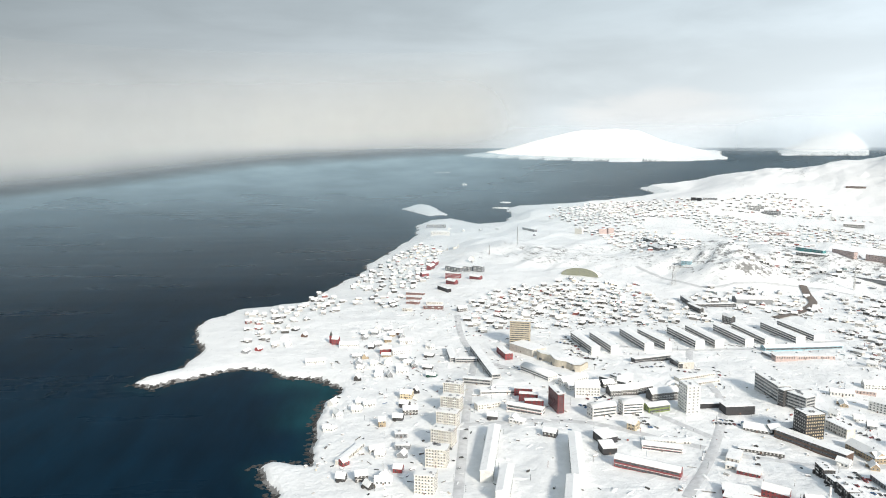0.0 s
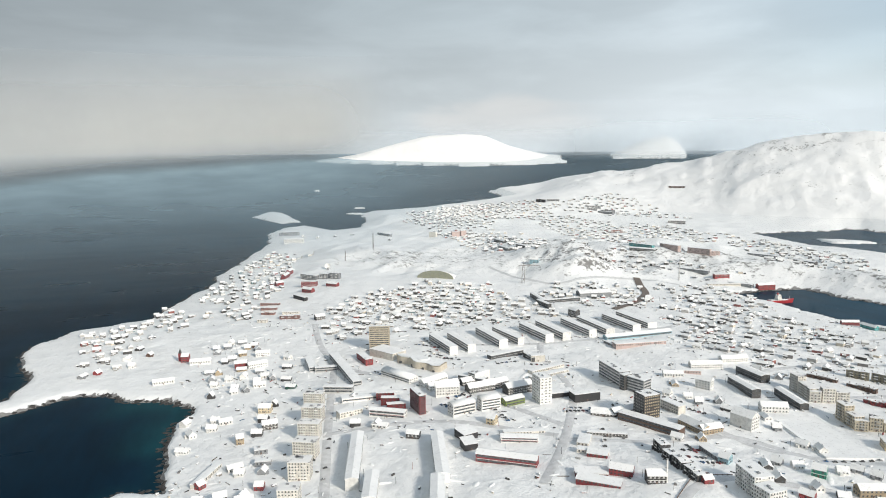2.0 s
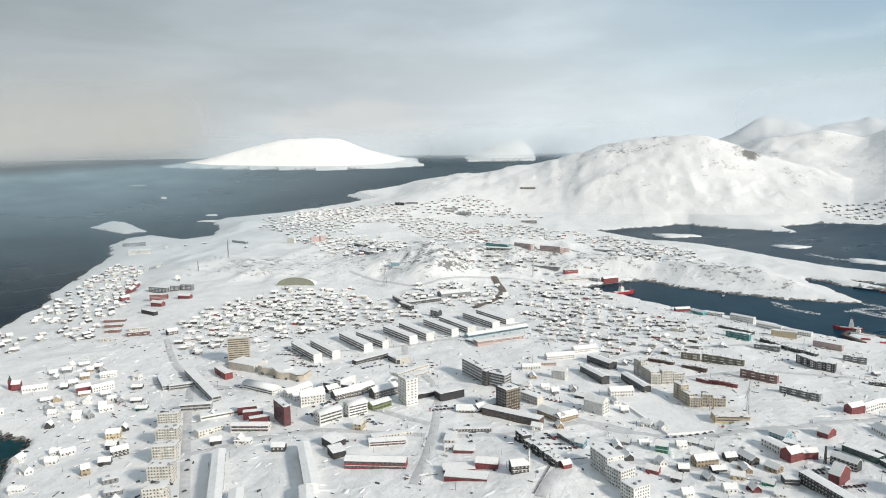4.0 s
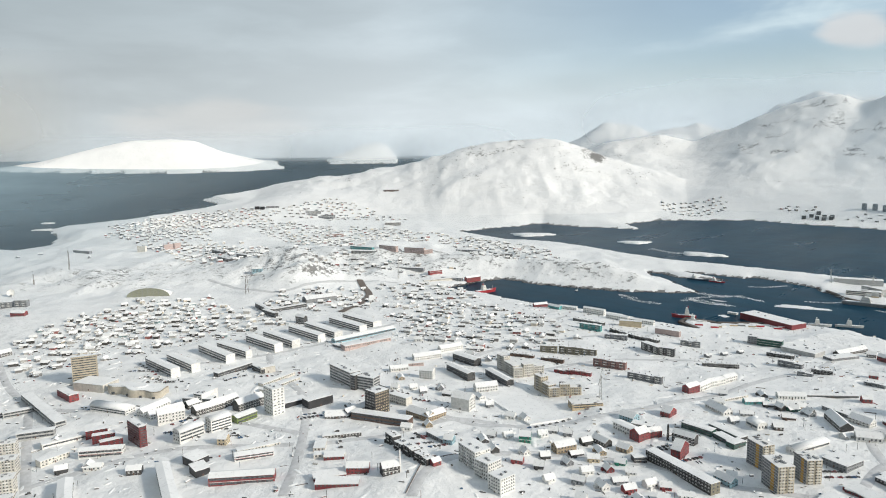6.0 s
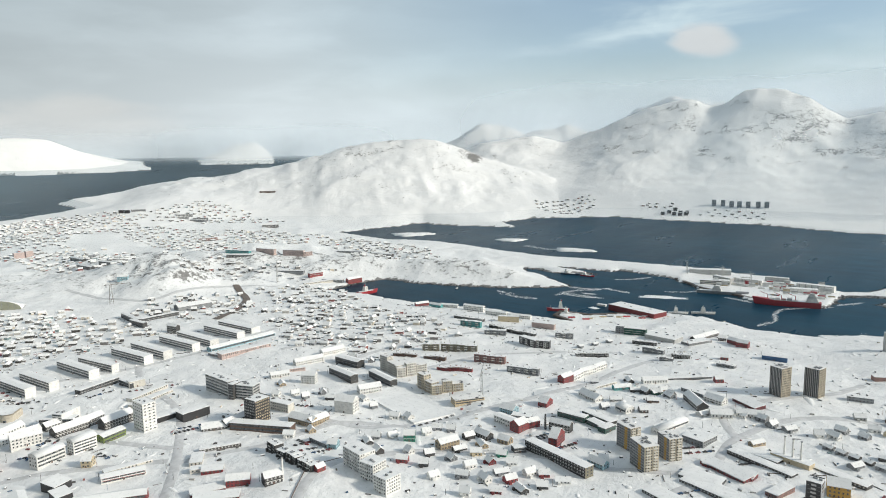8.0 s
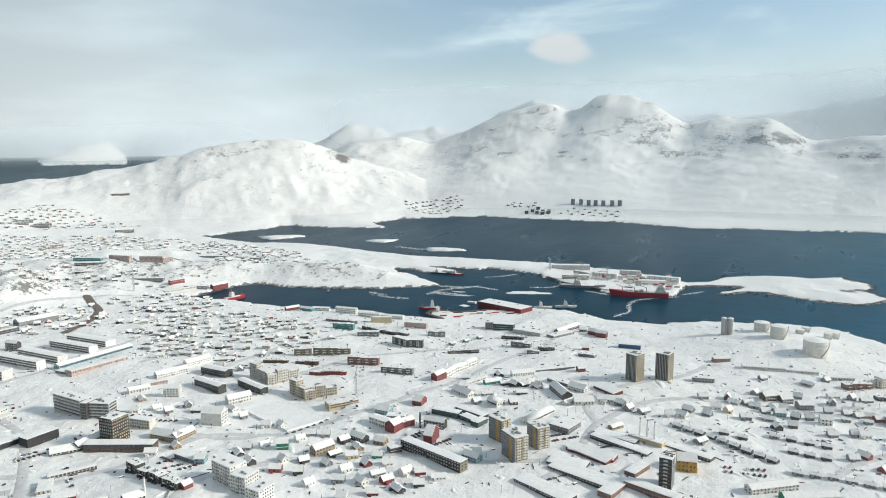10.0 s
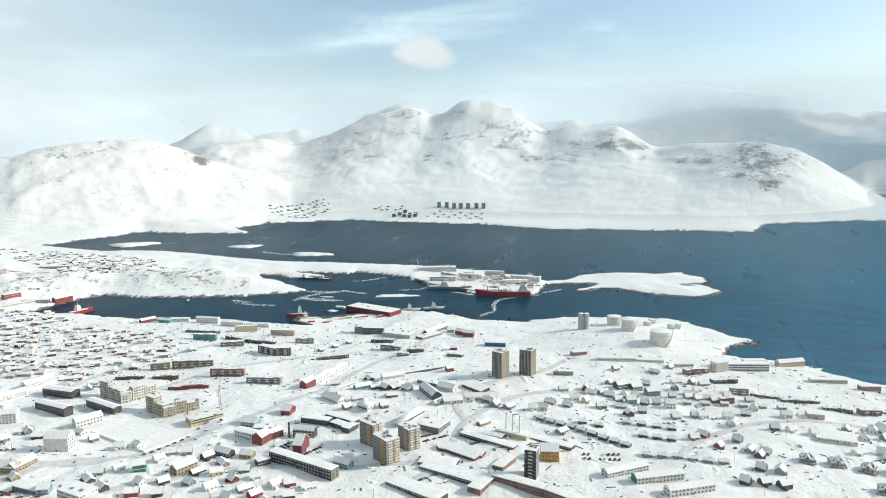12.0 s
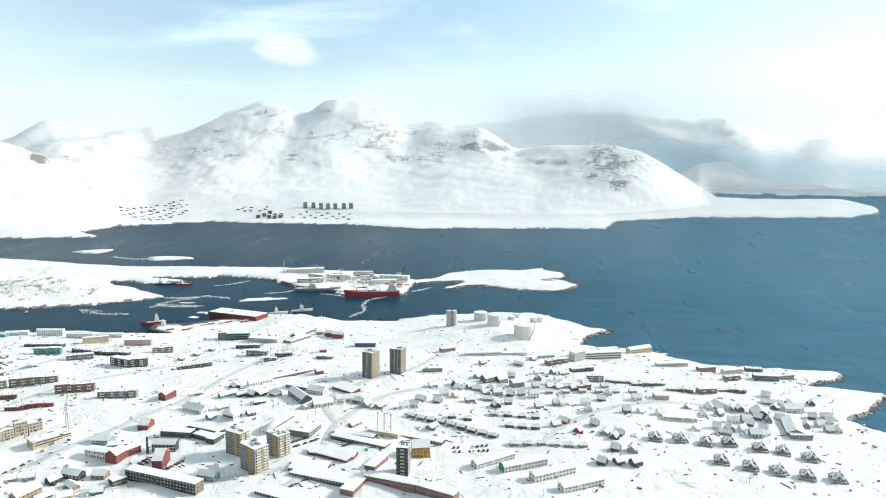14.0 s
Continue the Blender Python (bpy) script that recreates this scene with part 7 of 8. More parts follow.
def ship(x, y, turn, L, B, deck, hull, label, house_at=-0.3, storeys=3, cranes=0, name="ship"):
    root = thing(name, x, y, turn, label, "ship", z=0.0)
    part("hull", hull_solid(L, B, deck), PAINT[hull], root)
    part("deck", Solid().box(-0.46 * L, 0.3 * L, -0.44 * B, 0.44 * B, deck + 0.02, deck + 0.2), PAINT["lightgrey"], root)
    part("deck_snow", Solid().box(-0.44 * L, 0.28 * L, -0.36 * B, 0.36 * B, deck + 0.21, deck + 0.5), ROOF_SNOW, root)
    cx = house_at * L
    for k in range(storeys):
        w, d = B * (0.42 - 0.04 * k), L * (0.10 - 0.012 * k)
        part("deckhouse", Solid().box(cx - d, cx + d * 0.9, -w, w, deck + 0.2 + 2.6 * k, deck + 2.8 + 2.6 * k - 0.02), PAINT["white"], root)
        part("glazing", Solid().box(cx + d * 0.9, cx + d * 0.9 + 0.08, -w * 0.85, w * 0.85, deck + 1.4 + 2.6 * k, deck + 2.3 + 2.6 * k), GLASS, root)
    top = deck + 0.2 + 2.6 * storeys
    part("funnel", Solid().box(cx - L * 0.06, cx - L * 0.03, -B * 0.1, B * 0.1, top, top + 3.2), PAINT[hull], root)
    part("mast", Solid().beam((cx, 0, top), (cx, 0, top + L * 0.11), 0.4).beam((cx, -B * 0.2, top + L * 0.07), (cx, B * 0.2, top + L * 0.07), 0.25), PAINT["lightgrey"], root)
    part("foremast", Solid().beam((0.36 * L, 0, deck), (0.36 * L, 0, deck + L * 0.15), 0.4), PAINT["lightgrey"], root)
    for k in range(cranes):
        u = L * (-0.12 + 0.42 * k / max(1, cranes - 1)) if cranes > 1 else 0.05 * L
        part("deck_crane", Solid().beam((u, 0, deck), (u, 0, deck + 9), 1.1).beam((u, 0, deck + 8.5), (u + L * 0.11, 0, deck + 13), 0.7), PAINT[hull], root)
    if cranes:
        for k in range(5):
            u = L * (-0.16 + 0.09 * k)
            part("hatch", Solid().box(u, u + L * 0.075, -B * 0.33, B * 0.33, deck + 0.2, deck + 1.8 + (k % 2) * 2.4), PAINT[("white", "lightgrey", "brick")[k % 3]], root)
    return root


ship(984, 1028, -8, 50, 12, 6.0, "hull", "red and white trawler moored at the head of the inlet", -0.1, 4)
ship(1368, 300, 102, 112, 18, 10.5, "hull", "large red cargo ship with deck cranes at the quay", -0.36, 6, 3)
ship(1408, 432, -78, 95, 16, 6.0, "grey", "grey patrol ship lying along the quay", -0.1, 4)
ship(1428, 792, -80, 46, 9, 3.5, "navy", "dark fishing boat with white deckhouse at the pier", -0.2, 2)
ship(1432, 748, -88, 34, 8, 3.0, "hull", "red fishing boat at the pier", -0.2, 2)
ship(1080, 622, 120, 40, 9, 5.0, "hull", "white and red trawler at the harbour quay", -0.1, 5)
ship(1062, 588, -75, 32, 8, 4.0, "white", "white trawler at the harbour quay", -0.2, 3)
ship(1186, 438, -60, 34, 8, 3.2, "white", "white fishing boat with a tall mast at the quay", -0.1, 3)
ship(1212, 402, -60, 40, 8, 3.2, "white", "white fishing boat with derricks at the quay", 0.0, 3)
ship(1130, 901, 10, 12, 4, 2.0, "navy", "small dark workboat in the inlet", -0.1, 1)


def container(x, y, z, turn, paint):
    s = Solid()
    n = 21
    edge = [(-6.1 + 12.2 * k / (n - 1), -1.25 + (0.09 if k % 2 else 0.0)) for k in range(n)] + [(6.1 - 12.2 * k / (n - 1), 1.25 - (0.09 if k % 2 else 0.0)) for k in range(n)]
    s.v = [(u, v, 0.0) for u, v in edge] + [(u, v, 2.6) for u, v in edge]
    s.f = [tuple(range(2 * n))[::-1], tuple(range(2 * n, 4 * n))] + [(i, (i + 1) % (2 * n), 2 * n + (i + 1) % (2 * n), 2 * n + i) for i in range(2 * n)]
    root = tagged(new("container", s.mesh("container", PAINT[paint])),
                  "steel shipping container standing on the snowy quay", "container", "containers on the quay")
    part("snow_cap", Solid().box(-6.0, 6.0, -1.2, 1.2, 2.61, 2.85), ROOF_SNOW, root)
    root.matrix_basis = pose(x, y, z, 0, 0, turn)
    return root


CONTAINERS = {p: container(1440, 330 + 3.2 * i, ground_z(1440, 330 + 3.2 * i), 10, p) for i, p in enumerate(("white", "hull", "navy", "grey", "sand", "lightgrey"))}
crng = random.Random(5)
PORT_YARD = [(1460, 470), (1530, 490), (1580, 426), (1566, 342), (1580, 262), (1442, 240), (1452, 298), (1474, 373)]
for row in range(24):
    for k in range(18):
        x, y = 1436 + k * 14 + crng.uniform(-1.5, 1.5), 236 + row * 11 + crng.uniform(-1.5, 1.5)
        if crng.random() < 0.52 or not in_ring(x, y, PORT_YARD) or not free_spot(x, y, 4):
            continue
        base = ground_z(x, y)
        if base < 1.5:
            continue
        for lift in range(crng.choice((1, 2, 2, 3, 4))):
            copy_thing(CONTAINERS[crng.choice(("white", "white", "white", "lightgrey", "lightgrey", "white", "hull", "sand", "grey", "white", "lightgrey"))], pose(x, y, base + lift * 2.9, 0, 0, -75 + crng.uniform(-2, 2)))

building(1600, 520, -68, 90, 22, 9, "port_warehouse", "warehouse", "long pale grey port warehouse under snow", wall="lightgrey", win="none", ends="none")
building(1480, 470, -70, 60, 18, 10, "port_warehouse", "warehouse", "beige port warehouse behind the moored ships", wall="offwhite", win="band", ends="none")
building(1500, 300, -75, 50, 16, 8, "port_warehouse", "warehouse", "white port shed beside the containers", wall="white", win="none", ends="none")
lattice_mast("harbour_crane", 1530, 470, 30, 2.0, "lightgrey", "pale harbour crane with a slanting jib", "crane", 26, 60)
lattice_mast("harbour_crane", 1490, 400, 30, 2.0, "lightgrey", "pale harbour crane with a slanting jib", "crane", 26, 120)
lattice_mast("harbour_crane", 1560, 560, 26, 1.6, "lightgrey", "pale harbour crane beside the warehouse", "crane", 20, 30)


def quay_wall(points, top, label):
    """A concrete quay with timber fenders along a line of plan points."""
    s = Solid()
    for (ax, ay), (bx, by) in zip(points, points[1:]):
        d = Vector((bx - ax, by - ay, 0)).normalized()
        s.beam((ax - d.x * 2, ay - d.y * 2, top - 3.0), (bx + d.x * 2, by + d.y * 2, top - 3.0), 6.0)
    ob = tagged(new("quay", s.mesh("quay", PAINT["rust"])), label, "quay", kind="structure")
    for (ax, ay), (bx, by) in zip(points, points[1:]):
        n = max(2, int(math.hypot(bx - ax, by - ay) / 9))
        for k in range(n):
            u = (k + 0.5) / n
            part("fender", Solid().box(ax + (bx - ax) * u - 3.4, ax + (bx - ax) * u + 3.4, ay + (by - ay) * u - 0.5, ay + (by - ay) * u + 0.5, -1, top - 0.5), PAINT["dark"], ob)
    return ob


quay_wall([(1022, 566), (1040, 606), (1072, 612), (1078, 560), (1166, 466)], 3.6, "dark concrete harbour quay with timber fenders")
quay_wall([(1388, 252), (1384, 352), (1436, 480), (1512, 566)], 3.6, "concrete container quay with timber fenders")
building(1140, 580, -113, 18, 12, 9, "harbour_office", "building", "white harbour building beside the warehouse", wall="white")
crane_rng = random.Random(8)
for k in range(14):
    x, y = 1040 + k * 7 + crane_rng.uniform(-8, 8), 560 - k * 9 + crane_rng.uniform(-10, 10)
    copy_thing(CONTAINERS[crane_rng.choice(("white", "hull", "grey", "sand"))], pose(x, y, ground_z(x, y), 0, 0, crane_rng.uniform(-60, -40)))


def ice_floe(x, y, along, across, turn, thick, label):
    """A flat pan of ice with a ragged rim and snow on top."""
    rng = random.Random(int(x + y))
    n = 40
    rim = []
    for k in range(n):
        q = 2 * math.pi * k / n
        f = 1 + 0.16 * math.sin(3 * q + x) + 0.1 * math.sin(7 * q + y) + rng.uniform(-0.08, 0.08)
        rim.append((along * f * math.cos(q), across * f * math.sin(q)))
    z = float(sea_level(math.hypot(x, y)))
    s = Solid()
    s.v = [(u, v, -0.6) for u, v in rim] + [(u * 0.97, v * 0.97, thick * 0.5) for u, v in rim] + [(u * 0.55, v * 0.55, thick) for u, v in rim] + [(0, 0, thick)]
    for lay in range(2):
        s.f += [(lay * n + k, lay * n + (k + 1) % n, (lay + 1) * n + (k + 1) % n, (lay + 1) * n + k) for k in range(n)]
    s.f += [(2 * n + k, 2 * n + (k + 1) % n, 3 * n) for k in range(n)]
    ob = tagged(new("ice_floe", s.mesh("ice_floe", ROOF_SNOW, True)), label, "ice floe", "ice on the water")
    ob.matrix_world = pose(x, y, z, 0, 0, turn)
    return ob


for fx, fy, fa, fb, ft, fh in ((1826, 1664, 75, 48, 130, 5), (1894, 1277, 48, 36, 120, 4), (1795, 986, 62, 34, 100, 5)):
    ice_floe(fx, fy, fa, fb, ft, fh, "low snow-covered skerry in the inner bay")
ice_floe(1306, 517, 48, 15, 110, 0.25, "thin white ice drifting in the harbour")
ice_floe(1253, 651, 16, 5, 95, 0.25, "thin white ice drifting in the harbour")


def drift_ice(path, width, seed):
    """Broken brash ice strung out along the current."""
    rng = random.Random(seed)
    s = Solid()
    for (ax, ay), (bx, by) in zip(path, path[1:]):
        far = math.hypot(bx - ax, by - ay)
        for k in range(int(far * 2.4)):
            u = rng.random()
            o = rng.gauss(0, width * (0.4 + 0.6 * math.sin(math.pi * u)))
            x, y = ax + (bx - ax) * u - (by - ay) / far * o, ay + (by - ay) * u + (bx - ax) / far * o
            size = rng.uniform(0.5, 1.0) * rng.choice((0.6, 0.9, 1.3, 2.2))
            n, b, turn = rng.choice((5, 6, 7)), len(s.v), rng.uniform(0, 6)
            rim = [(size * rng.uniform(0.6, 1.2) * math.cos(turn + 6.283 * i / n), 0.7 * size * rng.uniform(0.6, 1.2) * math.sin(turn + 6.283 * i / n)) for i in range(n)]
            s.v += [(x + p, y + q, -0.2) for p, q in rim] + [(x + p * 0.9, y + q * 0.9, 0.28) for p, q in rim]
            s.f += [tuple(range(b + n, b + 2 * n))] + [(b + i, b + (i + 1) % n, b + n + (i + 1) % n, b + n + i) for i in range(n)]
    return tagged(new("drift_ice", s.mesh("drift_ice", ROOF_SNOW)), "broken white drift ice strung along the current", "ice", kind="stuff")


ICE_LINES = [
    ([(1810, 1160), (1792, 1131), (1780, 1081), (1774, 1043)], 9), ([(1231, 699), (1230, 659), (1225, 619)], 5), ([(1321, 651), (1316, 621), (1306, 585)], 4),
    ([(1293, 723), (1296, 684), (1308, 650)], 5), ([(1363, 534), (1380, 498), (1426, 465)], 3), ([(1376, 415), (1372, 391), (1359, 361)], 3),
    ([(1171, 823), (1141, 759), (1147, 711)], 6), ([(1178, 301), (1232, 286), (1285, 301), (1333, 299), (1365, 270), (1400, 229)], 3),
    ([(1431, 677), (1450, 649), (1502, 622)], 3), ([(1228, 700), (1214, 655), (1230, 604)], 4), ([(1423, 227), (1477, 192)], 3), ([(1200, 700), (1260, 690), (1330, 640)], 6)]
for seed, (line, width) in enumerate(ICE_LINES):
    drift_ice(line, width, seed)
for fx, fy, fa, fb, fh in ((520, 3020, 38, 12, 6), (560, 3190, 26, 14, 5), (430, 3760, 14, 8, 9), (330, 4180, 60, 6, 2)):
    ice_floe(fx, fy, fa, fb, -20, fh, "snow-covered skerry off the point")

# ---- the suburb across the bay ----
for k, (qx, qy) in enumerate(((2923, 948), (2932, 914), (2930, 879), (2931, 848), (2938, 816), (2952, 781), (2955, 749))):
    building(qx, qy, -72, 17, 15, 24, "distant_tower", "tower", "grey apartment tower at the foot of the mountain", wall="steel", storeys=8, win="band", ends="none", group="towers across the bay", snow=0.3)
for qx, qy in ((2752, 1099), (2781, 1083), (2764, 1056), (2787, 1038), (2778, 1011), (2817, 1071), (2800, 1015), (2760, 1030)):
    building(qx, qy, -70, 15, 13, 13, "distant_block", "apartment block", "dark apartment block by the far shore", wall="dark", storeys=4, win="none", ends="none", group="blocks across the bay", snow=0.3)
far_houses([(2800 + 40 * (k % 3), 960 - 16 * k, ground_z(2800 + 40 * (k % 3), 960 - 16 * k), -70) for k in range(16)])

# ---- the theatre with the waving wall ----
def wave_hall(front, back, h):
    """A hall whose boarded front wall swings in waves; plan points along its front and its back."""
    cx, cy = sum(p[0] for p in front) / len(front), sum(p[1] for p in front) / len(front)
    root = thing("wave_hall", cx, cy, 0, "pale boarded culture hall with a waving front wall", "hall")
    pts = []
    for k in range(49):
        u = k / 48 * (len(front) - 1)
        i = min(int(u), len(front) - 2)
        f = u - i
        (ax, ay), (bx, by) = front[i], front[i + 1]
        far = math.hypot(bx - ax, by - ay)
        o = 2.6 * math.sin(k / 48 * 2 * math.pi * 2.5)
        pts.append((ax + (bx - ax) * f + (by - ay) / far * o - cx, ay + (by - ay) * f - (bx - ax) / far * o - cy))
    outline = pts + [(x - cx, y - cy) for x, y in back]
    n = len(outline)
    wall = Solid()
    wall.v = [(x, y, -3.0) for x, y in outline] + [(x, y, h + 1.2 * math.sin(0.11 * i)) for i, (x, y) in enumerate(outline)]
    wall.f = [(i, (i + 1) % n, n + (i + 1) % n, n + i) for i in range(n)] + [tuple(range(n))[::-1], tuple(range(n, 2 * n))]
    wall_ob = part("wall", wall, PAINT["sand_boards"], root, "pale larch boards in waves")
    roof = Solid()
    roof.v = [(x * 0.985, y * 0.985, h + 0.3) for x, y in outline] + [(x * 0.96, y * 0.96, h + 1.0 + 1.2 * math.sin(0.11 * i)) for i, (x, y) in enumerate(outline)]
    roof.f = [(i, (i + 1) % n, n + (i + 1) % n, n + i) for i in range(n)] + [tuple(range(n, 2 * n))]
    part("roof", roof, ROOF_SNOW, root, "flat roof under drifted snow")
    part("stage_tower", Solid().column(9, 2, 9, 7.5, h, h + 2.2, 20), ROOF_SNOW, root, "round snow-covered stage roof")
    for k in (6, 18, 30, 42):
        (ax, ay), (bx, by) = pts[k], pts[k + 2]
        part("entrance", Solid().beam((ax, ay, 1.4), (bx, by, 1.4), 2.4), GLASS, wall_ob)
    TAKEN.append((cx, cy, 30, -60, 80, 40))
    return root


PAINT["sand_boards"] = painted("pale_larch_boards", (0.50, 0.45, 0.37))
wave_hall([(192, 846), (202, 818), (214, 795), (231, 779)], [(245, 794), (229, 820), (212, 842)], 8.5)

# ---- cars ----
def car_prototype(paint):
    prof = [(-2.1, 0.35), (2.1, 0.35), (2.15, 0.85), (1.2, 0.98), (-1.95, 1.0), (-2.15, 0.8)]
    s = Solid()
    s.prism([(y, z) for y, z in prof], -0.88, 0.88)
    root = tagged(new("car", s.mesh("car", PAINT[paint])), {"dark": "dark", "red": "red", "white": "white", "grey": "grey", "blue": "blue"}[paint] + " parked car standing on packed snow", "car", "parked cars")
    part("cabin", Solid().prism([(-1.6, 0.99), (0.85, 0.97), (0.35, 1.5), (-1.35, 1.52)], -0.78, 0.78), GLASS, root, "dark car windows")
    part("roof_snow", Solid().prism([(-1.3, 1.52), (0.3, 1.51), (0.2, 1.62), (-1.2, 1.64)], -0.7, 0.7), ROOF_SNOW if paint in ("white", "grey") else PAINT[paint], root)
    for sy in (-1.35, 1.35):
        w = Solid()
        ring = [(sy + 0.34 * math.cos(q), 0.34 + 0.34 * math.sin(q)) for q in (math.pi * k / 4 for k in range(8))]
        w.prism(ring, -0.91, 0.91)
        part("wheel_pair", w, PAINT["tyre"], root)
    return root


CARS = {}
car_rng = random.Random(77)


def car(x, y, turn):
    paint = car_rng.choice(("dark", "dark", "dark", "grey", "red", "white", "blue"))
    m = pose(x, y, ground_z(x, y) + 0.02, 0, 0, turn)
    if paint in CARS:
        return copy_thing(CARS[paint], m)
    CARS[paint] = car_prototype(paint)
    CARS[paint].matrix_basis = m
    return CARS[paint]


def car_line(x0, y0, x1, y1, n, turn):
    for k in range(n):
        u = k / max(1, n - 1)
        x, y = x0 + (x1 - x0) * u + car_rng.uniform(-0.4, 0.4), y0 + (y1 - y0) * u + car_rng.uniform(-0.4, 0.4)
        if car_rng.random() < 0.9 and free_spot(x, y, 2.0):
            car(x, y, turn + car_rng.uniform(-5, 5))


car_line(372, 492, 402, 486, 10, 20)
car_line(362, 476, 392, 470, 9, 20)
car_line(356, 466, 384, 460, 7, 20)
car_line(205, 668, 238, 700, 10, -40)
car_line(212, 664, 246, 692, 10, -40)
car_line(222, 640, 240, 648, 6, 20)
car_line(236, 842, 268, 816, 9, 40)
car_line(232, 900, 262, 872, 8, 40)
car_line(240, 866, 250, 840, 6, 60)
car_line(160, 800, 178, 768, 9, 60)
car_line(318, 612, 352, 604, 9, 10)
car_line(322, 620, 352, 612, 7, 10)
car_line(428, 640, 448, 600, 8, 60)
car_line(440, 590, 452, 566, 6, 70)
car_line(524, 330, 548, 316, 8, -20)
car_line(528, 322, 546, 310, 6, -20)
car_line(514, 300, 540, 290, 8, -10)
car_line(580, 200, 600, 184, 8, 40)
car_line(590, 206, 606, 192, 6, 40)
car_line(508, 150, 524, 142, 6, 40)
car_line(500, 180, 516, 168, 5, 40)
car_line(588, 156, 604, 140, 7, 40)
car_line(160, 1000, 185, 985, 8, 20)
car_line(165, 1008, 190, 996, 8, 20)
car_line(480, 440, 545, 425, 9, 70)
car_line(590, 50, 600, 20, 8, 80)
car_line(598, 52, 610, 22, 8, 80)
car_line(555, -20, 560, -50, 7, 80)
car_line(60, 560, 76, 640, 5, 85)
car_line(56, 600, 66, 660, 5, 85)
car_line(330, 560, 310, 520, 4, 60)
car_line(250, 640, 252, 610, 5, 60)
car_line(350, 770, 400, 752, 9, 10)
car_line(252, 927, 252, 827, 9, 40)
car_line(201, 674, 239, 666, 10, 30)
car_line(389, 531, 381, 486, 9, 10)
car_line(309, 783, 334, 786, 5, 60)
car_line(213, 690, 237, 690, 6, 30)


# ---- the playing field, a bare knoll and the fence that climbs it ----
TAKEN.append((521, 482, 0, 77, 118, 62))
TAKEN.append((328, 402, 0, 20, 46, 34))


def board_fence(points):
    """Posts and boards along a line of plan points, following the snow."""
    x0, y0 = points[0]
    root = thing("fence", x0, y0, 0, "dark board fence climbing a snowy knoll", "fence")
    z0 = ground_z(x0, y0)
    for (ax, ay), (bx, by) in zip(points, points[1:]):
        n = max(1, round(math.hypot(bx - ax, by - ay) / 5))
        spots = [(ax + (bx - ax) * k / n, ay + (by - ay) * k / n) for k in range(n + 1)]
        spots = [(u - x0, v - y0, ground_z(u, v) - z0) for u, v in spots]
        for (u, v, w), (p, q, r) in zip(spots, spots[1:]):
            part("post", Solid().box(u - 0.12, u + 0.12, v - 0.12, v + 0.12, w - 0.4, w + 1.5), PAINT["dark"], root)
            part("board", Solid().beam((u, v, w + 0.8), (p, q, r + 0.8), 0.5), PAINT["brown"], root)
    return root


board_fence([(299, 406), (314, 416), (334, 431), (350, 438), (362, 434), (377, 434)])


def playing_field():
    """A level pitch of smooth wind-packed snow."""
    corners = [Vector(q) for q in ((509, 530, 0), (556, 523, 0), (533, 429, 0), (487, 446, 0))]
    top = max(ground_z(q.x, q.y) for q in corners) + 0.4
    s = Solid()
    n = 12
    for j in range(n + 1):
        for i in range(n + 1):
            a, b = corners[0].lerp(corners[1], i / n), corners[3].lerp(corners[2], i / n)
            q = a.lerp(b, j / n)
            rim = i in (0, n) or j in (0, n)
            s.v.append((q.x, q.y, top + (0.5 if rim else 0.06 * math.sin(3 * i + 5 * j))))
    s.f = [(j * (n + 1) + i, j * (n + 1) + i + 1, (j + 1) * (n + 1) + i + 1, (j + 1) * (n + 1) + i) for j in range(n) for i in range(n)]
    edge = [i for i in range(n + 1)] + [j * (n + 1) + n for j in range(1, n + 1)] + [n * (n + 1) + i for i in range(n - 1, -1, -1)] + [j * (n + 1) for j in range(n - 1, 0, -1)]
    low = {q: len(s.v) + k for k, q in enumerate(edge)}
    s.v += [(s.v[q][0], s.v[q][1], top - 6.0) for q in edge]
    s.f += [(p, low[p], low[q], q) for p, q in zip(edge, edge[1:] + edge[:1])]
    return tagged(new("playing_field", s.mesh("playing_field", ROOF_SNOW, False)), "level snow-covered playing field with low banks", "field", kind="structure")


playing_field()


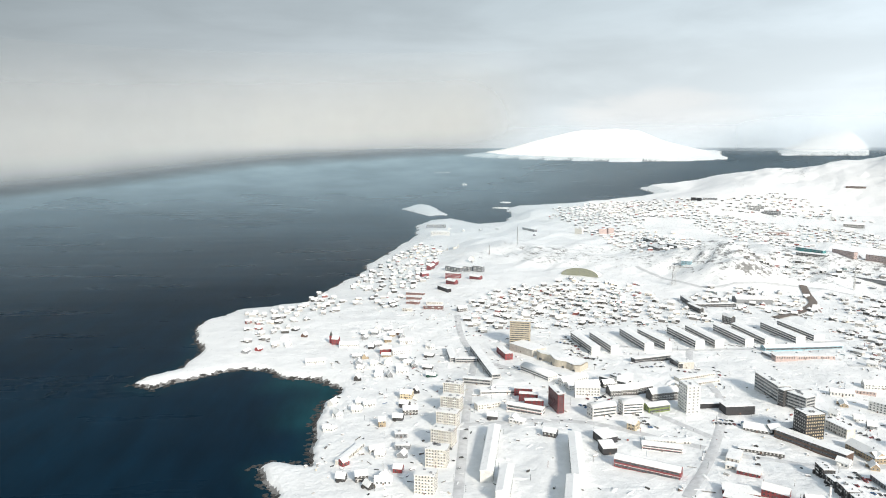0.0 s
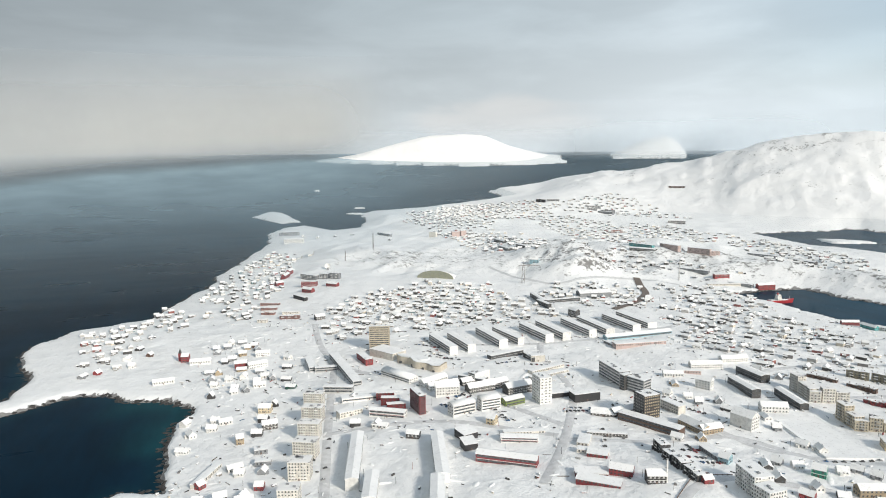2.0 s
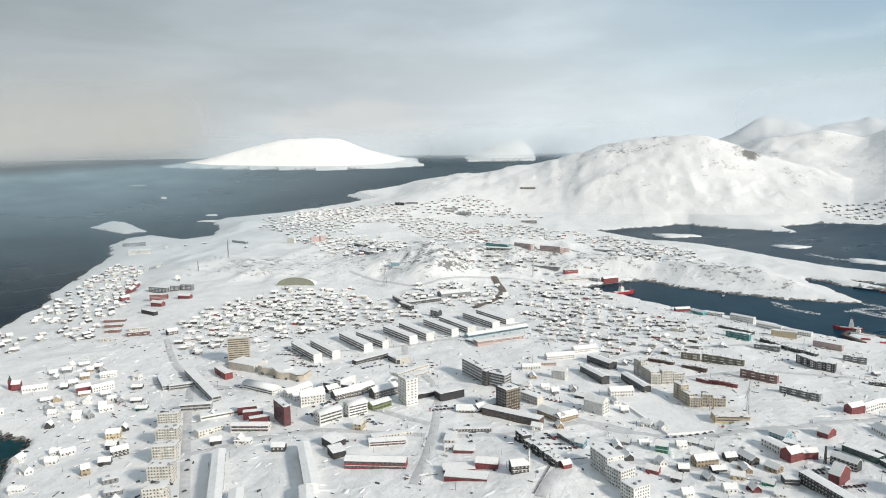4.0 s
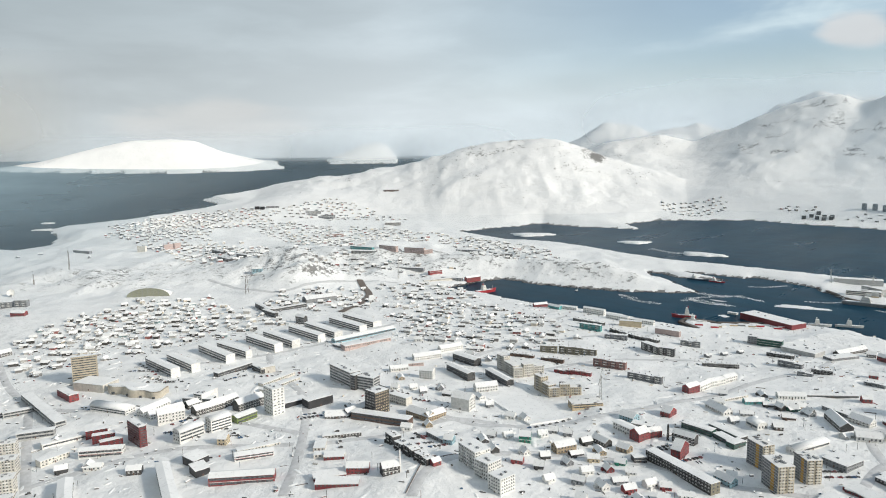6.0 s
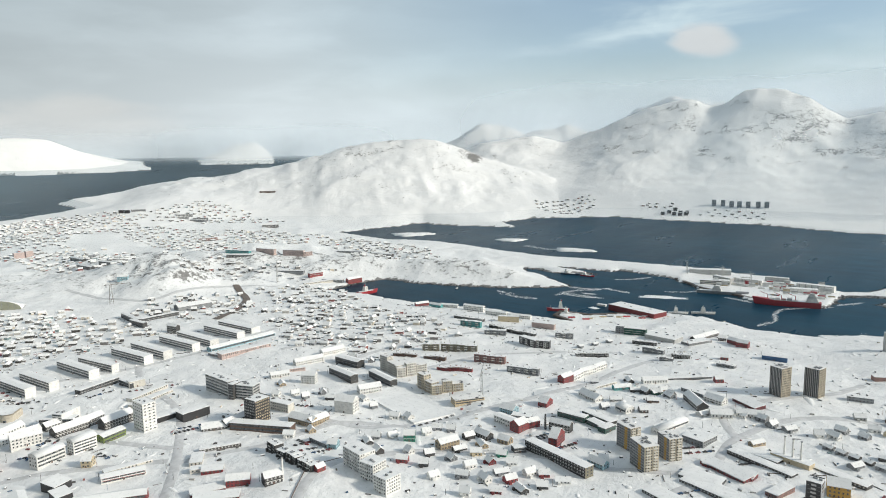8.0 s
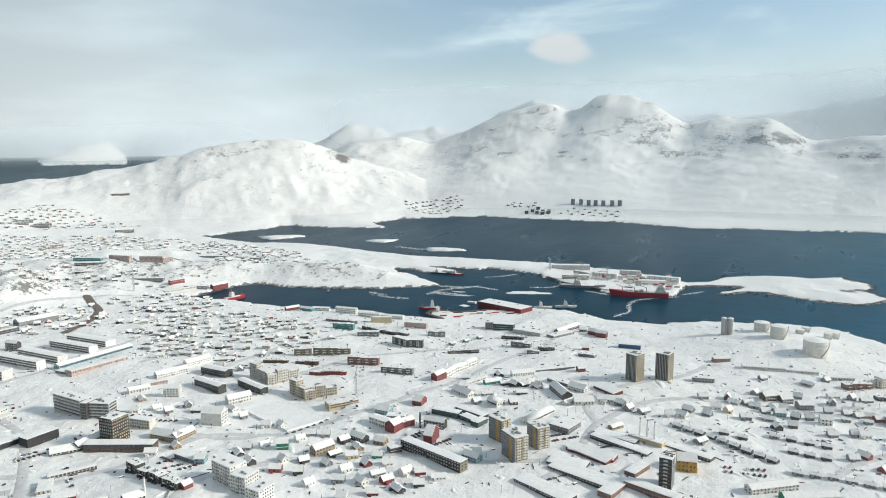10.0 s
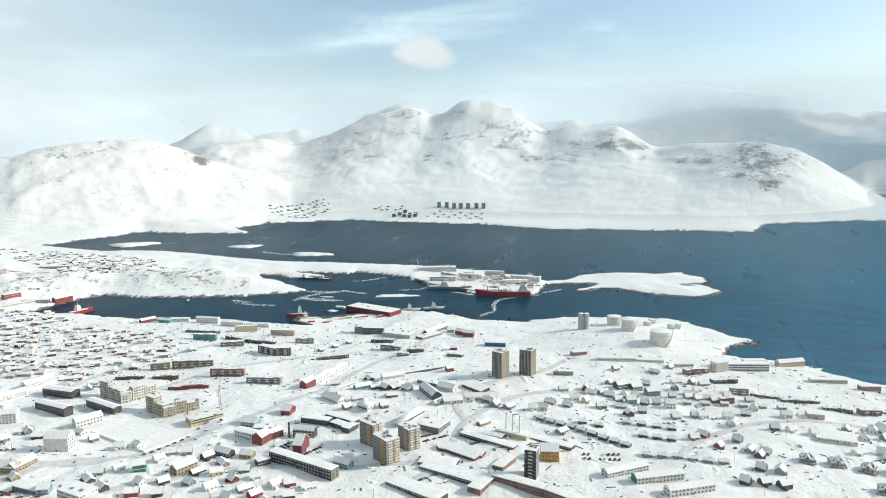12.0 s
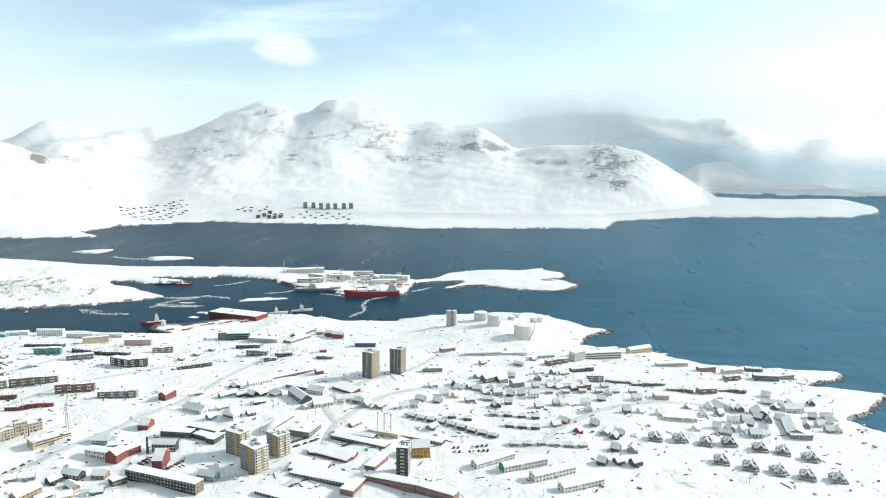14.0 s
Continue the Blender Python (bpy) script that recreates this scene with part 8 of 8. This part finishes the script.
# ---- snow heaps ploughed up along the streets ----
def snow_heaps():
    rng = random.Random(12)
    v, f = [], []
    xs = np.array([rng.uniform(-60, 1240) for _ in range(2000)])
    ys = np.array([rng.uniform(-380, 1150) for _ in range(2000)])
    hs, rr = land_height(xs, ys), np.hypot(xs, ys)
    for x, y, h, r in zip(xs, ys, hs, rr):
        if r < 480 or r > 1330 or h < 2.7 or not free_spot(x, y, 3.0):
            continue
        n, w, t = 9, rng.choice((1.2, 1.8, 2.6, 3.6)) * rng.uniform(0.7, 1.2), rng.uniform(0.3, 0.9)
        turn, stretch = rng.uniform(0, 3.14), rng.uniform(1.2, 4.5)
        k = len(v)
        for ring, (fr, fz) in enumerate(((1.0, -0.6), (0.62, 0.75))):
            for i in range(n):
                q = 2 * math.pi * i / n
                u, s = w * fr * stretch * math.cos(q) * rng.uniform(0.8, 1.2), w * fr * math.sin(q) * rng.uniform(0.8, 1.2)
                v.append((x + u * math.cos(turn) - s * math.sin(turn), y + u * math.sin(turn) + s * math.cos(turn), h + (t * fz if ring else fz)))
        v.append((x, y, h + t))
        f += [(k + i, k + (i + 1) % n, k + n + (i + 1) % n, k + n + i) for i in range(n)] + [(k + n + i, k + n + (i + 1) % n, k + 2 * n) for i in range(n)]
    s = Solid()
    s.v, s.f = v, f
    return tagged(new("snow_heaps", s.mesh("snow_heaps", ROOF_SNOW, True)), "ploughed snow heaps between the houses", "snow", kind="stuff")


snow_heaps()


# ---- sheds, boats and stacks between the houses ----
def outbuildings():
    rng = random.Random(31)
    n = 5200
    xs = np.array([rng.uniform(-80, 1240) for _ in range(n)])
    ys = np.array([rng.uniform(-380, 1180) for _ in range(n)])
    hs, rr = land_height(xs, ys), np.hypot(xs, ys)
    s, caps = Solid(), []
    for x, y, h, r in zip(xs, ys, hs, rr):
        if r < 500 or r > 1330 or h < 2.7 or rng.random() < 0.3 or not free_spot(x, y, 1.5):
            continue
        if not free_spot(x, y, 30) or rng.random() < 0.25:
            k = len(s.v)
            a, b, t = rng.uniform(0.3, 2.4), rng.uniform(0.3, 1.0), rng.uniform(0.3, 1.5)
            s.prism([(-b, -1), (b, -1), (b, t), (0, t + b * rng.choice((0.1, 0.4))), (-b, t)], -a, a)
            f = len(s.f)
            if rng.random() < 0.7:
                s.prism([(-b - 0.2, t + 0.05), (b + 0.2, t + 0.05), (0.2 * b, t + 0.35 + b * 0.4)], -a - 0.2, a + 0.2)
                caps += range(f, len(s.f))
            m = pose(x, y, h, 0, 0, rng.choice((-25, 65, -60, 30)) + rng.uniform(-10, 10))
            s.v[k:] = [tuple(m @ Vector(p)) for p in s.v[k:]]
    me = s.mesh("outbuildings", FAR_WALL)
    me.materials.append(ROOF_SNOW)
    for q in caps:
        me.polygons[q].material_index = 1
    return tagged(new("outbuildings", me), "small sheds, boats and stacks between the snowy houses", "sheds", kind="stuff")


outbuildings()


# ---- fences, poles and boats laid up in the snow ----
def street_clutter():
    rng = random.Random(57)
    n = 2400
    xs = np.array([rng.uniform(-60, 1240) for _ in range(n)])
    ys = np.array([rng.uniform(-380, 1150) for _ in range(n)])
    hs, rr = land_height(xs, ys), np.hypot(xs, ys)
    s = Solid()
    for x, y, h, r in zip(xs, ys, hs, rr):
        if r < 470 or r > 1330 or h < 2.7 or not free_spot(x, y, 1.0) or free_spot(x, y, 22):
            continue
        kind, turn = rng.random(), rng.choice((-0.45, 1.1, -1.05, 0.5)) + rng.uniform(-0.15, 0.15)
        c, q = math.cos(turn), math.sin(turn)
        if kind < 0.35:
            s.beam((x, y, h - 0.5), (x, y, h + rng.uniform(4.5, 7.0)), 0.22)
        elif kind < 0.7:
            far = rng.uniform(3, 11)
            s.beam((x, y, h + 0.3), (x + far * c, y + far * q, h + 0.4), 0.55)
        else:
            far = rng.uniform(1.5, 4.0)
            s.beam((x, y, h + 0.2), (x + far * c, y + far * q, h + 0.3), rng.uniform(0.6, 1.3))
    return tagged(new("street_clutter", s.mesh("street_clutter", CLUTTER)), "dark fences, poles, boats and crates standing in the snow", "clutter", kind="stuff")


def clutter_material():
    m, n, l, b = material("weathered_clutter")
    geo = n.new("ShaderNodeNewGeometry")
    c = ramp_node(n, l, geo.outputs["Random Per Island"], [(0.0, (0.03, 0.03, 0.032)), (0.5, (0.10, 0.085, 0.07)), (0.75, (0.22, 0.21, 0.2)), (0.88, (0.22, 0.04, 0.03)), (0.94, (0.06, 0.12, 0.2))])
    c.color_ramp.interpolation = "CONSTANT"
    l.new(c.outputs[0], b.inputs["Base Color"])
    b.inputs["Roughness"].default_value = 0.8
    return m


CLUTTER = clutter_material()
street_clutter()


# ---- dark rocks along the water's edge ----
def shore_rocks():
    rng = np.random.default_rng(3)
    cand = []
    for ring in (COAST, PORT_ISLE):
        for (ax, ay), (bx, by) in zip(ring, ring[1:] + ring[:1]):
            if min(math.hypot(ax, ay), math.hypot(bx, by)) > 1950:
                continue
            n = int(math.hypot(bx - ax, by - ay) * 1.1)
            u = rng.random(n)
            cand.append(np.stack([ax + (bx - ax) * u + rng.normal(0, 8, n), ay + (by - ay) * u + rng.normal(0, 8, n)], 1))
    p = np.concatenate(cand)
    h = land_height(p[:, 0], p[:, 1])
    keep = (h > -1.6) & (h < 2.2)
    s = Solid()
    for (x, y), base in zip(p[keep], h[keep]):
        size, turn, n, b = rng.uniform(0.8, 2.6), rng.uniform(0, 6), 6, len(s.v)
        for f, z in ((1.15, -1.6), (0.9, 0.35), (0.4, 0.75)):
            for k in range(n):
                w = size * f * rng.uniform(0.7, 1.3)
                s.v.append((x + w * math.cos(turn + k * 1.047) * 1.4, y + w * math.sin(turn + k * 1.047), max(base, -0.3) + z * size * 0.7))
        for lay in range(2):
            s.f += [(b + lay * n + k, b + lay * n + (k + 1) % n, b + (lay + 1) * n + (k + 1) % n, b + (lay + 1) * n + k) for k in range(n)]
        s.f.append(tuple(range(b + 2 * n, b + 3 * n)))
    return tagged(new("shore_rocks", s.mesh("shore_rocks", WET_ROCK)), "dark wet rocks along the snowy shoreline", "rocks", kind="stuff")


WET_ROCK = painted("wet_shore_rock", (0.045, 0.042, 0.04), 0.6, 0.3)
shore_rocks()


# ---- streets ----
def street(points, width, mat, label, name="road", lift=0.0):
    """A ribbon of packed snow that follows the ground."""
    pts = [Vector((*p, 0)) for p in points]
    line = []
    for k in range(len(pts) - 1):
        p0, p1, p2, p3 = pts[max(k - 1, 0)], pts[k], pts[k + 1], pts[min(k + 2, len(pts) - 1)]
        n = max(4, int((p2 - p1).length / 6))
        for i in range(n):
            t = i / n
            line.append(0.5 * ((2 * p1) + (p2 - p0) * t + (2 * p0 - 5 * p1 + 4 * p2 - p3) * t * t + (3 * p1 - p0 - 3 * p2 + p3) * t ** 3))
    line.append(pts[-1])
    cols = 7
    xs, ys = [], []
    for k, p in enumerate(line):
        d = (line[min(k + 1, len(line) - 1)] - line[max(k - 1, 0)]).normalized()
        for c in range(cols):
            o = (c / (cols - 1) - 0.5) * width
            xs.append(p.x - d.y * o)
            ys.append(p.y + d.x * o)
    xs, ys = np.array(xs), np.array(ys)
    zs = sea_level(np.hypot(xs, ys)) + land_height(xs, ys) + np.tile([0.05, 0.35, 0.4, 0.45, 0.4, 0.35, 0.05], len(line)) + lift
    s = Solid()
    s.v = list(zip(xs.tolist(), ys.tolist(), zs.tolist()))
    for k in range(len(line) - 1):
        for c in range(cols - 1):
            a = k * cols + c
            s.f.append((a, a + cols, a + cols + 1, a + 1))
    ob = new(name, s.mesh(name, mat, True))
    return tagged(ob, label, "road", kind="structure")


def packed_snow():
    m, n, l, b = material("packed_street_snow")
    geo = n.new("ShaderNodeNewGeometry")
    a = noise_node(n, l, 0.15, 5, geo.outputs["Position"], 0.65)
    c = ramp_node(n, l, a.outputs["Fac"], [(0.3, (0.50, 0.50, 0.50)), (0.7, (0.70, 0.70, 0.71))]).outputs[0]
    l.new(c, b.inputs["Base Color"])
    b.inputs["Roughness"].default_value = 0.7
    return m


PACKED = packed_snow()
STREETS = [
    [(52, 500), (76, 654), (94, 761), (111, 866), (107, 971), (112, 1080)],
    [(228, 476), (283, 548), (345, 649), (363, 708), (376, 791), (400, 850)],
    [(255, 905), (347, 866), (462, 850), (560, 852), (640, 880)],
    [(502, 182), (545, 170), (640, 175), (738, 130), (784, 29), (790, -100)],
    [(640, 175), (700, 205), (770, 175), (840, 130), (900, 110)],
    [(528, 419), (595, 396), (701, 365), (819, 348), (922, 330), (1010, 350)],
    [(300, 400), (325, 417), (346, 425), (385, 428), (430, 400), (480, 340), (510, 250), (545, 170)],
    [(430, 540), (455, 470), (528, 419)],
    [(283, 548), (360, 520), (440, 505), (480, 440)],
    [(547, 1443), (604, 1247), (740, 1260), (808, 1244), (900, 1180)],
    [(111, 866), (190, 760), (250, 680), (300, 580)],
    [(76, 654), (150, 645), (200, 630), (283, 560)],
    [(620, 560), (700, 540), (790, 480), (860, 400)],
    [(560, 640), (640, 660), (740, 650), (830, 620), (900, 600)],
    [(560, 760), (660, 740), (780, 730), (900, 740)],
    [(620, -30), (680, -60), (740, -120), (760, -200), (740, -300)],
]
for line in STREETS:
    street(line, 9.0, PACKED, "street of packed grey snow between the houses")
street([(812, 1250), (790, 1200), (762, 1140), (707, 1077), (646, 1030), (614, 1012)], 14.0, PAINT["rust"], "cleared dark road cut through the hill", lift=1.2)
